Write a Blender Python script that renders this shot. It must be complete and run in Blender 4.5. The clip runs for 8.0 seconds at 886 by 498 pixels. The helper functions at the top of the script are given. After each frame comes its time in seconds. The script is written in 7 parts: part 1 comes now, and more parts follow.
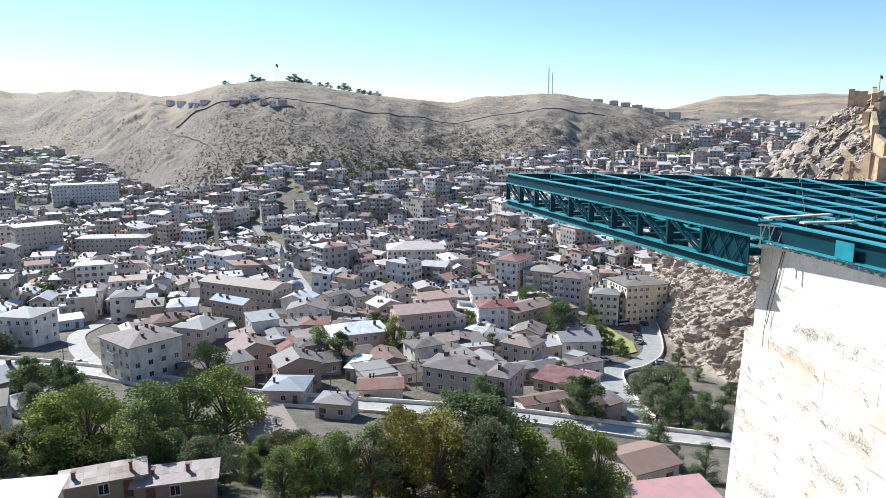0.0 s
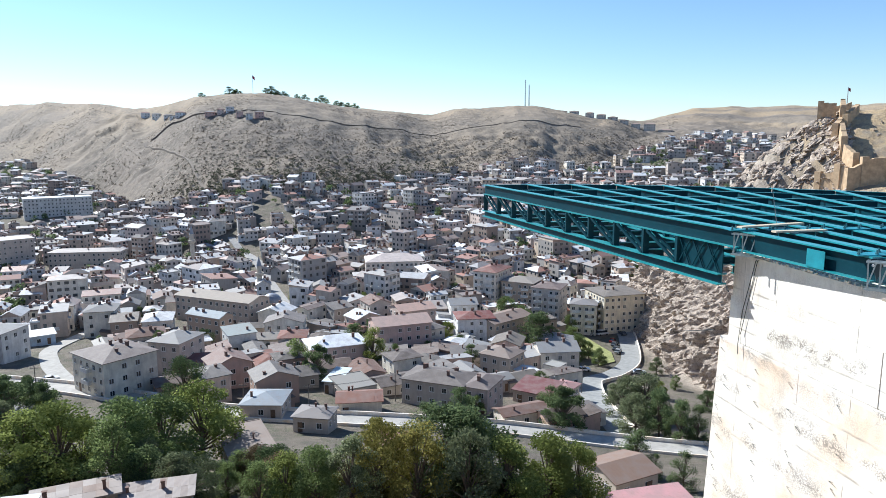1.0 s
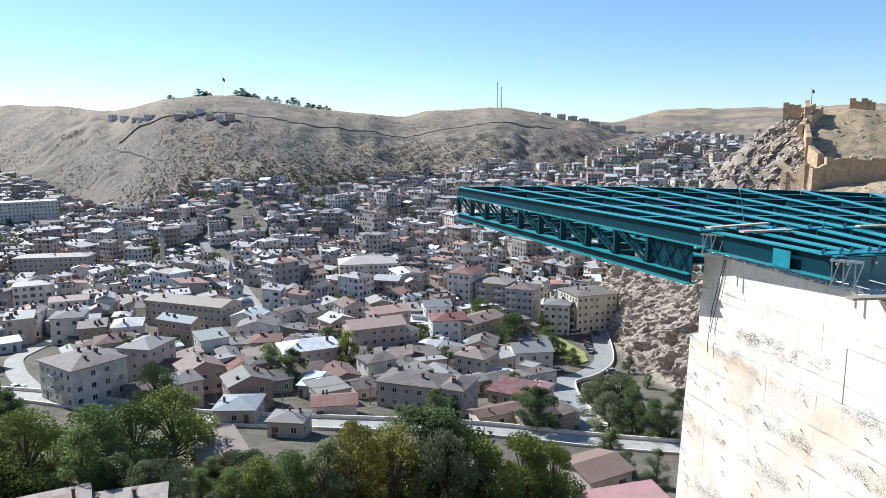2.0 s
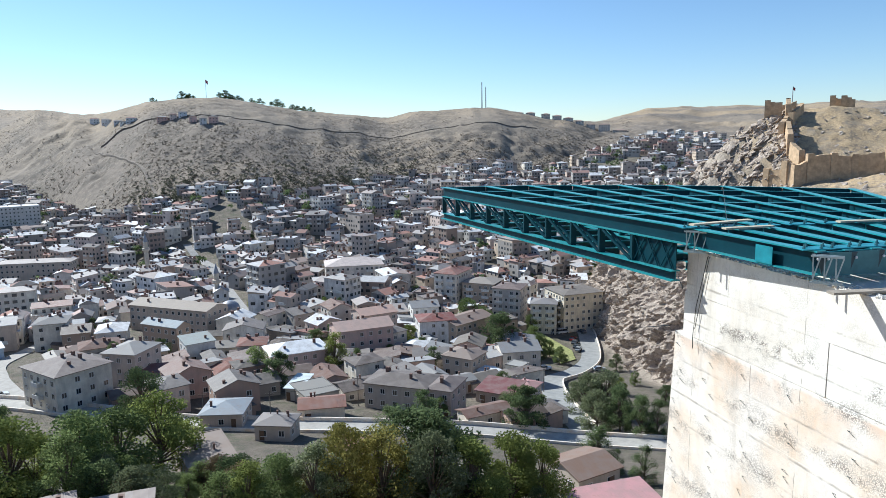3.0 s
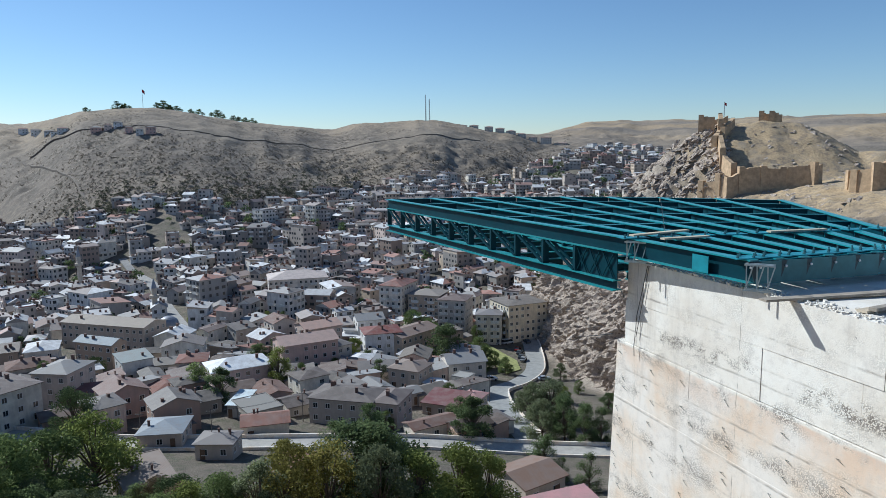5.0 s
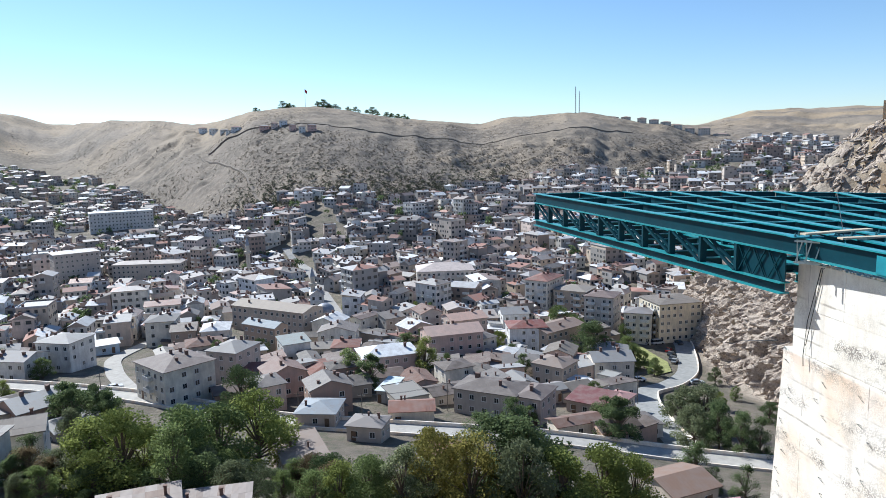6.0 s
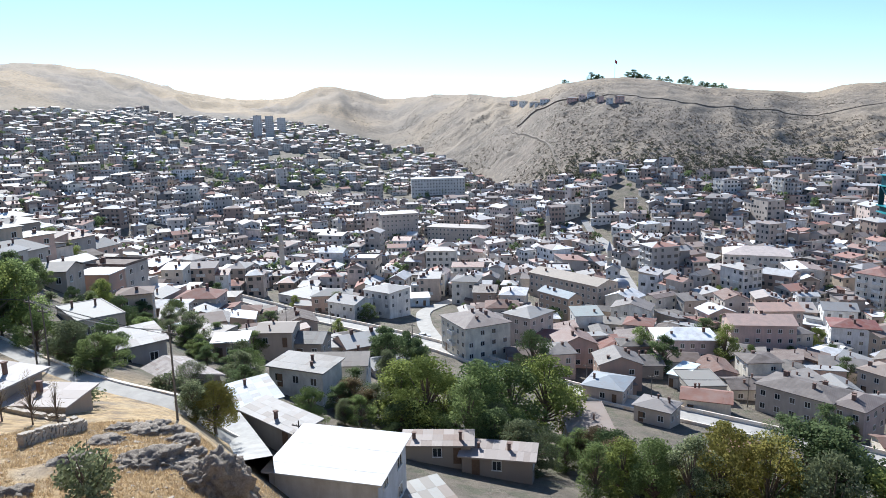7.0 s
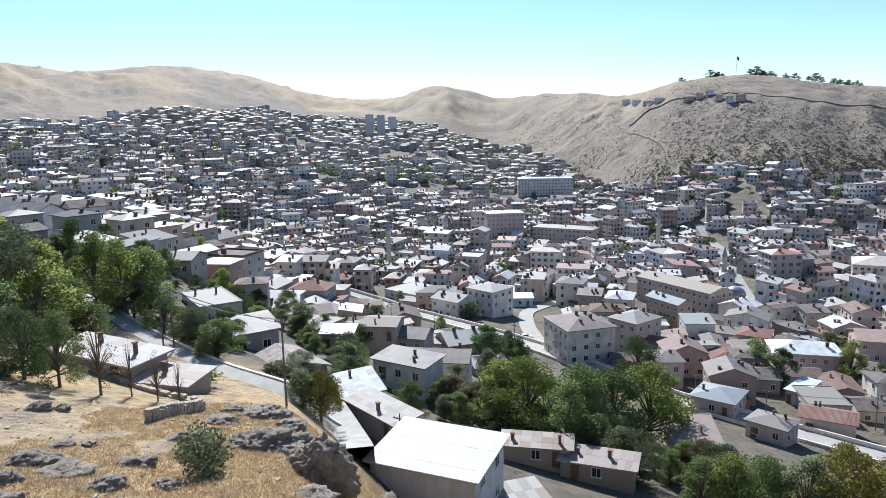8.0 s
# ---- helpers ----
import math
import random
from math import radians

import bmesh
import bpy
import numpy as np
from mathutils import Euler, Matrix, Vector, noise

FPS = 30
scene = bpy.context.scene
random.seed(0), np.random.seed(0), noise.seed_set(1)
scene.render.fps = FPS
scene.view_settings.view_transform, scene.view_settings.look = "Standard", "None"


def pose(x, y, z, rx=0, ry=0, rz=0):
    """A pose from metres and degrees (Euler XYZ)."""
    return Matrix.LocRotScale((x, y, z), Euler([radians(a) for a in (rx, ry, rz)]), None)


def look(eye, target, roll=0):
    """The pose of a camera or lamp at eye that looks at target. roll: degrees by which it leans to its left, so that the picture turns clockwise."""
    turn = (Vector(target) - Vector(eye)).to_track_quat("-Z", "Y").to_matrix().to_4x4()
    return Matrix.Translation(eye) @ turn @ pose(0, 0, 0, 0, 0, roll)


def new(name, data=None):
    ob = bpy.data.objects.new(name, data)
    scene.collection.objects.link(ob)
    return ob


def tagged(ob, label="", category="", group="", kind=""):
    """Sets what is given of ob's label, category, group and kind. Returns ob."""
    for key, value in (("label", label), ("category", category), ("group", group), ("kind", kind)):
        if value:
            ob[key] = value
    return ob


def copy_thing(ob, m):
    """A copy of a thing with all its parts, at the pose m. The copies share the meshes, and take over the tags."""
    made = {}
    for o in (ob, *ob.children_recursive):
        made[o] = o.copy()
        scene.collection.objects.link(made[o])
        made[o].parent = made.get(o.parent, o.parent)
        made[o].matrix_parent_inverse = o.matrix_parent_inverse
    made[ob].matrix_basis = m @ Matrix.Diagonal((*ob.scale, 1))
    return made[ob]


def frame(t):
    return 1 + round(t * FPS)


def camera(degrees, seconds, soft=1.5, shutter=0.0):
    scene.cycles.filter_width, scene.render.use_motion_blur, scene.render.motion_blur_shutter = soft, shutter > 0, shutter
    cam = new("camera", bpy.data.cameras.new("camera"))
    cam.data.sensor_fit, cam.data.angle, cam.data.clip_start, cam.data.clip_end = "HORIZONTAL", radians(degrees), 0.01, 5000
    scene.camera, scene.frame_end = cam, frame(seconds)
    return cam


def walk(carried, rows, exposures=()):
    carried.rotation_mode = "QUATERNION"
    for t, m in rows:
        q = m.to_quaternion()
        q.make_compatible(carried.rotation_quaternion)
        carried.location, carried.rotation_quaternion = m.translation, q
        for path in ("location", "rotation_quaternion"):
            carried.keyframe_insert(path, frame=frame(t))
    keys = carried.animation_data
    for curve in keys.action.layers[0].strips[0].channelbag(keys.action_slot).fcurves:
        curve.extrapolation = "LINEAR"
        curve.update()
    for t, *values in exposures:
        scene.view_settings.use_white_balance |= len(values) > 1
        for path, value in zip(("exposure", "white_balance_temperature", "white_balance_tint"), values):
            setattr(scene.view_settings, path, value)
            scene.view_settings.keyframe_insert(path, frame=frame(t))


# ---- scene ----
EYE = 80.0
cam = camera(64.62, 8.0, 0.75)
# seconds, yaw, pitch, lean to the right, then the small sway of the hand; somebody turns on the spot
ROWS = [
    (0.0, 0.08, -10.26, 0.04, -0.07, -0.02, -0.01),
    (0.5, -0.97, -9.34, 0.42, -0.08, -0.04, 0.00),
    (1.0, -1.71, -9.31, 0.13, -0.05, -0.03, -0.03),
    (1.5, -3.25, -9.20, 0.20, -0.07, -0.09, -0.00),
    (3.0, -5.01, -9.14, 0.83, -0.03, -0.09, -0.01),
    (3.5, -8.92, -8.65, 1.06, -0.03, -0.14, -0.00),
    (4.0, -10.31, -8.20, 0.76, -0.03, -0.11, 0.00),
    (5.5, -7.81, -8.31, 0.24, -0.06, -0.09, -0.01),
    (6.0, 2.48, -8.52, 1.34, -0.05, 0.08, 0.00),
    (6.5, 16.12, -9.69, 0.68, -0.14, 0.02, -0.03),
    (7.0, 26.84, -10.19, 1.35, -0.15, 0.08, 0.04),
    (7.5, 32.82, -10.42, 1.31, -0.04, 0.04, -0.02),
    (8.0, 35.53, -10.07, 1.19, -0.02, 0.03, 0.08),
]


def held(yaw, pitch, lean, x, y, z):
    return pose(x, y, EYE + z, 0, 0, yaw) @ pose(0, 0, 0, 90 + pitch) @ pose(0, 0, 0, 0, 0, -lean)


walk(cam, [(row[0], held(*row[1:])) for row in ROWS],
     exposures=[(0.0, 0.92, 5720, 7), (1.5, 0.75, 5650, 7), (3.5, 0.45, 5600, 5), (4.0, 0.18, 5480, 5), (5.5, 0.14, 5480, 5), (6.0, 0.68, 5650, 7), (6.5, 0.95, 5700, 8), (8.0, 0.78, 5700, 8)])

# ---- sky and sun ----
SUN_AZ, SUN_EL = -48.0, 38.0
world = bpy.data.worlds.new("sky")
scene.world = world
world.use_nodes = True
wn = world.node_tree.nodes
sky = wn.new("ShaderNodeTexSky")
sky.sky_type = "NISHITA"
sky.sun_disc = False
sky.sun_elevation, sky.sun_rotation = radians(SUN_EL), radians(SUN_AZ)
sky.altitude, sky.air_density, sky.dust_density, sky.ozone_density = 800, 1.0, 0.15, 3.0
wn["Background"].inputs["Strength"].default_value = 0.085
world.node_tree.links.new(sky.outputs["Color"], wn["Background"].inputs["Color"])
sun = new("sun", bpy.data.lights.new("sun", "SUN"))
sun.data.energy, sun.data.angle, sun.data.color = 5.0, radians(0.5), (1.0, 0.93, 0.82)
sd = Vector((math.sin(radians(SUN_AZ)) * math.cos(radians(SUN_EL)), math.cos(radians(SUN_AZ)) * math.cos(radians(SUN_EL)), math.sin(radians(SUN_EL))))
sun.matrix_world = look(tuple(sd * 300 + Vector((0, 200, 0))), (0, 200, 0))

# ---- the lie of the land: drop below the eye along spokes from the terrace, then foot and crest of the hills ----
RINGS = (0, 12, 25, 45, 70, 100, 140, 190, 250, 350, 450)
TOWN, HILLS = {}, {}


def town_spoke(az, *drops):
    TOWN[az] = drops


def hill_spoke(az, foot_r, foot_el, crest_r, crest_el):
    HILLS[az] = (foot_r, foot_r * math.tan(radians(foot_el)), crest_r, crest_r * math.tan(radians(crest_el)))


town_spoke(-180, 1.7, 1.8, 2, 2, 2, 2, 2, 2, 4, 6, 8)
town_spoke(-110, 1.7, 3, 5, 6, 8, 9, 10, 12, 14, 20, 30)
town_spoke(-75, 1.7, 8, 12, 15, 17, 19, 21, 23, 26, 34, 44)
town_spoke(-60, 1.7, 8, 14, 18, 23, 26, 27, 27, 30, 42, 55)
town_spoke(-50, 1.7, 8, 14.5, 19, 26.5, 32.5, 39, 45, 51, 63, 73)
town_spoke(-44, 1.7, 8.5, 15.8, 23.5, 32.5, 37.5, 45, 52, 59, 69, 77)
town_spoke(-38, 1.7, 9, 17, 29.5, 36, 41.5, 50, 58, 65, 74, 80)
town_spoke(-25, 1.7, 9, 19, 31, 40, 47, 56, 62, 68, 76, 80)
town_spoke(-10, 1.7, 10, 20, 33, 42, 51, 60, 65, 70, 73, 70)
town_spoke(5, 1.7, 10, 20, 34, 44, 53, 62, 68, 74, 74, 66)
town_spoke(18, 1.7, 10, 20, 34, 45, 54, 64, 71, 78, 72, 62)
town_spoke(30, 1.7, 10, 18, 30, 42, 52, 62, 70, 76, 70, 60)
town_spoke(60, 1.7, 4, 8, 14, 22, 32, 42, 50, 52, 50, 46)
town_spoke(110, 1.7, 2, 3, 4, 5, 6, 7, 8, 10, 12, 14)
town_spoke(180, 1.7, 1.8, 2, 2, 2, 2, 2, 2, 4, 6, 8)

hill_spoke(-180, 900, 0, 2200, 2.0)
hill_spoke(-90, 900, 0.3, 1900, 4.2)
hill_spoke(-68, 900, 0.5, 1900, 4.6)
hill_spoke(-62, 1000, 0.6, 2000, 4.1)
hill_spoke(-56.5, 1150, 1.5, 2000, 4.6)
hill_spoke(-50, 1300, 1.3, 2100, 3.8)
hill_spoke(-46.5, 1350, 0.7, 2200, 2.8)
hill_spoke(-43, 1400, 0.5, 2300, 2.15)
hill_spoke(-39.5, 1400, 0.3, 2200, 2.1)
hill_spoke(-36, 1300, -0.3, 1800, 3.0)
hill_spoke(-33.5, 1300, -1.0, 1800, 2.7)
hill_spoke(-31, 1200, -1.9, 1900, 2.0)
hill_spoke(-27, 950, -2.7, 1500, 2.2)
hill_spoke(-24, 800, -4.3, 1300, 2.2)
hill_spoke(-21, 650, -5.4, 1150, 1.9)
hill_spoke(-19.2, 620, -5.3, 1050, 2.25)
hill_spoke(-17, 600, -4.6, 980, 2.8)
hill_spoke(-13, 580, -3.9, 950, 3.1)
hill_spoke(-9.6, 570, -3.9, 940, 2.75)
hill_spoke(-6, 580, -3.9, 950, 2.1)
hill_spoke(-2, 600, -3.8, 1000, 1.75)
hill_spoke(0.4, 620, -3.6, 1020, 1.5)
hill_spoke(3, 640, -3.3, 1020, 2.0)
hill_spoke(8.6, 660, -2.4, 1000, 2.2)
hill_spoke(11, 680, -2.9, 1000, 1.8)
hill_spoke(14.5, 720, -2.6, 1050, 1.15)
hill_spoke(17, 780, -1.6, 1250, 1.0)
hill_spoke(22.5, 900, -0.2, 2200, 1.8)
hill_spoke(27, 950, -0.6, 2300, 1.8)
hill_spoke(44, 1000, -0.5, 2300, 1.9)
hill_spoke(90, 1000, 0, 2300, 2.0)
hill_spoke(180, 900, 0, 2200, 2.0)


def spline(xs, ys, x):
    """Smooth curve through knots; ys may have several columns."""
    xs, ys = np.asarray(xs, float), np.asarray(ys, float)
    d = np.diff(xs)
    s = np.diff(ys, axis=0) / (d if ys.ndim == 1 else d[:, None])
    m = np.concatenate([s[:1], np.where(s[1:] * s[:-1] > 0, 2 * s[1:] * s[:-1] / (s[1:] + s[:-1] + 1e-12), 0), s[-1:]])
    i = np.clip(np.searchsorted(xs, x) - 1, 0, len(xs) - 2)
    h, u = d[i], (x - xs[i]) / d[i]
    if ys.ndim > 1:
        h, u = h[:, None], u[:, None]
    u = np.clip(u, 0, 1)
    return (ys[i] * (1 + 2 * u) * (1 - u) ** 2 + m[i] * h * u * (1 - u) ** 2 + ys[i + 1] * u * u * (3 - 2 * u) + m[i + 1] * h * u * u * (u - 1))


def lumps(x, y, size, seed):
    """Value noise, about -1 to 1, lumps of that size in metres."""
    def cell(i, j):
        v = np.sin(i * 127.1 + j * 311.7 + seed * 74.7) * 43758.5453
        return (v - np.floor(v)) * 2 - 1
    px, py = x / size, y / size
    i, j = np.floor(px), np.floor(py)
    u, v = px - i, py - j
    u, v = u * u * (3 - 2 * u), v * v * (3 - 2 * v)
    return (cell(i, j) * (1 - u) + cell(i + 1, j) * u) * (1 - v) + (cell(i, j + 1) * (1 - u) + cell(i + 1, j + 1) * u) * v


def smooth(a, b, v):
    u = np.clip((v - a) / (b - a), 0, 1)
    return u * u * (3 - 2 * u)


# foot of the castle rock, corner by corner
ROCK = ((330, 70), (190, 110), (90, 160), (79, 195), (80, 228), (84, 268), (87, 300), (112, 338), (150, 376), (300, 500), (520, 480))
RIDGE = ((204, 347), (240, 332), (272, 296))


# dirt tracks over the hill opposite
TRACKS = (((-300, 800), (-249, 778), (-187, 753), (-131, 745), (-60, 766), (-14, 790), (36, 793), (75, 799), (136, 816), (190, 850)),
          ((-306, 794), (-251, 714), (-213, 656), (-196, 620), (-175, 579), (-142, 545)))


def to_line(x, y, ax, ay, bx, by):
    ex, ey = bx - ax, by - ay
    u = np.clip(((x - ax) * ex + (y - ay) * ey) / (ex * ex + ey * ey), 0, 1)
    return np.hypot(x - ax - u * ex, y - ay - u * ey)



def inside_rock(x, y):
    """Distance inside the castle rock's foot (minus outside)."""
    best, odd = np.full(x.shape, 1e9), np.zeros(x.shape, bool)
    for (ax, ay), (bx, by) in zip(ROCK, ROCK[1:] + ROCK[:1]):
        ex, ey = bx - ax, by - ay
        u = np.clip(((x - ax) * ex + (y - ay) * ey) / (ex * ex + ey * ey), 0, 1)
        best = np.minimum(best, np.hypot(x - ax - u * ex, y - ay - u * ey))
        odd ^= ((ay > y) != (by > y)) & (x < ex * (y - ay) / (ey if ey else 1e-9) + ax)
    return np.where(odd, best, -best)


def land(x, y, fine=True):
    """Height of the ground."""
    x, y = np.atleast_1d(np.asarray(x, float)), np.atleast_1d(np.asarray(y, float))
    shape = x.shape
    x, y = x.ravel(), y.ravel()
    r, az = np.hypot(x, y), np.degrees(np.arctan2(x, y))
    ta = sorted(TOWN)
    cols = spline(ta, [TOWN[a] for a in ta], az)
    ri = np.clip(np.searchsorted(RINGS, r) - 1, 0, len(RINGS) - 2)
    ring = np.array(RINGS, float)
    n = np.arange(len(r))
    s = np.diff(cols, axis=1) / np.diff(ring)
    m = np.concatenate([s[:, :1], (s[:, 1:] + s[:, :-1]) / 2, s[:, -1:]], 1)
    h = ring[ri + 1] - ring[ri]
    u = np.clip((r - ring[ri]) / h, 0, 1)
    low = -(cols[n, ri] * (1 + 2 * u) * (1 - u) ** 2 + m[n, ri] * h * u * (1 - u) ** 2 + cols[n, ri + 1] * u * u * (3 - 2 * u) + m[n, ri + 1] * h * u * u * (u - 1))
    ha = sorted(HILLS)
    fr, fz, cr, cz = spline(ha, [HILLS[a] for a in ha], az).T
    last = -cols[:, -1]
    mid = last + (fz - last) * np.clip((r - 450) / (fr - 450), 0, 1) ** 0.9
    u = np.clip((r - fr) / (cr - fr), 0, 1)
    hill = fz + (cz - fz) * np.sin(u * math.pi / 2) ** 1.05
    back = cz - (cz + 30) * smooth(0, 1, (r - cr) / 1500)
    z = np.where(r < 450, low, np.where(r < fr, mid, np.where(r < cr, hill, back)))
    if fine:
        on = smooth(0, 0.3, (r - fr) / (cr - fr)) * (1 - smooth(0.75, 1.0, (r - fr) / (cr - fr)))
        fold = np.abs(lumps(az * 9 + r * 0.01, r * 0.12, 22, 3)) + 0.5 * np.abs(lumps(az * 9, r * 0.3, 9, 5))
        z = z - on * fold * 0.004 * r * (1 + 1.6 * smooth(-15, -21, az)) + on * 0.0013 * r
        z = z + 0.0011 * r * lumps(x, y, 37, 8) * smooth(fr * 0.9, fr, r)
        v = np.clip((r - fr) / (cr - fr), 0, 1)
        craggy = 1 + 1.6 * smooth(0.05, 0.15, v) * (1 - smooth(0.3, 0.62, v)) * smooth(-0.5, 0.4, lumps(x, y, 90, 75))
        calm = np.ones(r.shape)
        m = (r > 500) & (r < 900)
        if m.any():
            near = np.full(m.sum(), 1e9)
            for pts in TRACKS:
                for a, b in zip(pts, pts[1:]):
                    near = np.minimum(near, to_line(x[m], y[m], *a, *b))
            calm[m] = smooth(5, 22, near)
        z = z + calm * craggy * smooth(fr, fr + 30, r) * (1 - smooth(1200, 1500, r)) * (0.7 * lumps(x, y, 19, 71) + 0.7 * lumps(x, y, 9, 72) + 0.5 * lumps(x, y, 5, 73) - 1.1 * np.abs(lumps(x, y, 34, 74)))
        rough = (1 - smooth(28, 62, r)) * smooth(3, 10, r)
        z = z + rough * (0.5 * lumps(x, y, 5, 1) + 0.25 * lumps(x, y, 2.1, 2) + 0.12 * lumps(x, y, 0.9, 4))
    # castle rock
    d = inside_rock(x, y)
    pk = to_line(x, y, *RIDGE[0], *RIDGE[1])
    steep = 0.6 + 0.25 * smooth(190, 160, x)
    bench = np.clip(-22.5 + np.where(x > 186, 0.16, 0.32) * (x - 186), -55, -15)
    top = np.maximum(11.5 - steep * np.maximum(pk - 4, 0), bench)
    top = np.maximum(top, -4 - 0.5 * np.maximum(to_line(x, y, *RIDGE[1], *RIDGE[2]) - 4, 0))
    if fine:
        d = d + 5 * lumps(x, y, 23, 11) + 2.5 * lumps(x, y, 9, 12) + 1.2 * lumps(x, y, 4, 13)
    up = 30 * smooth(5, 30, d) + 0.85 * np.maximum(d - 7, 0)
    rock = z + np.minimum(up, np.maximum(top - z, 4)) * (d > 0)
    if fine:
        crag = smooth(0, 5, d) * (1 - 0.8 * smooth(35, 60, d))
        flank = smooth(8, 20, d) * smooth(196, 176, x)
        rock = rock + flank * (3.0 * lumps(x + y * 0.6, y - x * 0.4, 11, 17) - 2.6 * np.abs(lumps(x, y, 6, 18))) + smooth(30, 50, d) * (0.9 * lumps(x, y, 13, 19) + 0.55 * lumps(x, y, 5, 20) - 0.6 * np.abs(lumps(x * 0.5 + y, y - x, 9, 21)))
        rock = rock + crag * (2.6 * np.abs(lumps(x, y, 9, 14)) + 1.5 * lumps(x, y, 4.5, 15) + 0.9 * lumps(x, y, 2.4, 16))
    z = np.where(d > 0, rock, z)
    return (z + EYE).reshape(shape)


def ground(x, y):
    return float(land(x, y)[0])
# ---- end of land ----

# ---- materials ----
def nodes_of(name, rough=0.8, metal=0.0):
    m = bpy.data.materials.new(name)
    m.use_nodes = True
    t = m.node_tree
    b = t.nodes["Principled BSDF"]
    b.inputs["Roughness"].default_value, b.inputs["Metallic"].default_value = rough, metal
    return m, t, b


def link(t, a, b):
    t.links.new(a, b)


def noise_of(t, scale, detail=6, rough=0.6, coord="Object", stretch=None, warp=0.0):
    c = t.nodes.new("ShaderNodeTexCoord") if coord != "Position" else t.nodes.new("ShaderNodeNewGeometry")
    out = c.outputs[coord]
    if stretch:
        mp = t.nodes.new("ShaderNodeMapping")
        mp.inputs["Scale"].default_value = stretch
        link(t, out, mp.inputs["Vector"])
        out = mp.outputs["Vector"]
    n = t.nodes.new("ShaderNodeTexNoise")
    n.inputs["Scale"].default_value, n.inputs["Detail"].default_value, n.inputs["Roughness"].default_value = scale, detail, rough
    n.inputs["Distortion"].default_value = warp
    link(t, out, n.inputs["Vector"])
    return n.outputs["Fac"]


def ramp(t, fac, stops, constant=False):
    r = t.nodes.new("ShaderNodeValToRGB")
    e = r.color_ramp.elements
    if constant:
        r.color_ramp.interpolation = "CONSTANT"
    while len(e) < len(stops):
        e.new(0.5)
    for k, (p, c) in zip(e, stops):
        k.position, k.color = p, (*c, 1) if len(c) == 3 else c
    link(t, fac, r.inputs["Fac"])
    return r.outputs["Color"]


def grey(v):
    return (v, v, v)


def mix(t, fac, a, b, how="MIX"):
    m = t.nodes.new("ShaderNodeMix")
    m.data_type, m.blend_type = "RGBA", how
    for sock, v in ((m.inputs["Factor"], fac), (m.inputs["A"], a), (m.inputs["B"], b)):
        if isinstance(v, bpy.types.NodeSocket):
            link(t, v, sock)
        elif isinstance(v, (int, float)):
            sock.default_value = v
        else:
            sock.default_value = (*v, 1)
    return m.outputs["Result"]


def bump(t, b, fac, strength, distance):
    n = t.nodes.new("ShaderNodeBump")
    n.inputs["Strength"].default_value, n.inputs["Distance"].default_value = strength, distance
    link(t, fac, n.inputs["Height"])
    link(t, n.outputs["Normal"], b.inputs["Normal"])


def chance(t, island=False):
    if island:
        return t.nodes.new("ShaderNodeNewGeometry").outputs["Random Per Island"]
    return t.nodes.new("ShaderNodeObjectInfo").outputs["Random"]


def palette(t, fac, colours):
    return ramp(t, fac, [(i / len(colours), c) for i, c in enumerate(colours)], True)


WALLS = [(0.56, 0.44, 0.35), (0.72, 0.65, 0.56), (0.36, 0.28, 0.22), (0.78, 0.73, 0.63), (0.40, 0.26, 0.20), (0.62, 0.42, 0.33),
         (0.80, 0.79, 0.76), (0.42, 0.385, 0.35), (0.66, 0.50, 0.36), (0.30, 0.26, 0.22), (0.60, 0.54, 0.47), (0.70, 0.53, 0.43)]
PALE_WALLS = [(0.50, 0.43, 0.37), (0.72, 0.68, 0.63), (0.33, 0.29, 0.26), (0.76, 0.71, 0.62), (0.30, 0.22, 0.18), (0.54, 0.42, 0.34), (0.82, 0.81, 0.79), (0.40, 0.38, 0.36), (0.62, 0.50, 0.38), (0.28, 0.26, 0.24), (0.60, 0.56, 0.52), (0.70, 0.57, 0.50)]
ROOFS = [(0.15, 0.135, 0.125), (0.085, 0.065, 0.055), (0.27, 0.27, 0.27), (0.12, 0.085, 0.07), (0.16, 0.14, 0.12), (0.15, 0.085, 0.065), (0.60, 0.60, 0.60),
         (0.13, 0.115, 0.105), (0.20, 0.09, 0.068), (0.21, 0.205, 0.20), (0.10, 0.09, 0.082), (0.17, 0.125, 0.105)]
# roofs of the far town, lightened so the colour carries the distance haze
HAZED_ROOFS = [(0.40, 0.39, 0.39), (0.20, 0.165, 0.15), (0.56, 0.56, 0.56), (0.25, 0.19, 0.165), (0.34, 0.325, 0.31), (0.27, 0.155, 0.125), (0.66, 0.66, 0.66), (0.29, 0.26, 0.245), (0.33, 0.165, 0.125), (0.46, 0.46, 0.46), (0.17, 0.155, 0.145), (0.37, 0.325, 0.30)]
MADE = {}


def sheen(t, o):
    """A second random number of an object's own, from its first."""
    k = t.nodes.new("ShaderNodeMath")
    k.operation = "MULTIPLY"
    k.inputs[1].default_value = 17.31
    link(t, o, k.inputs[0])
    q = t.nodes.new("ShaderNodeMath")
    q.operation = "FRACT"
    link(t, k.outputs[0], q.inputs[0])
    return q.outputs[0]


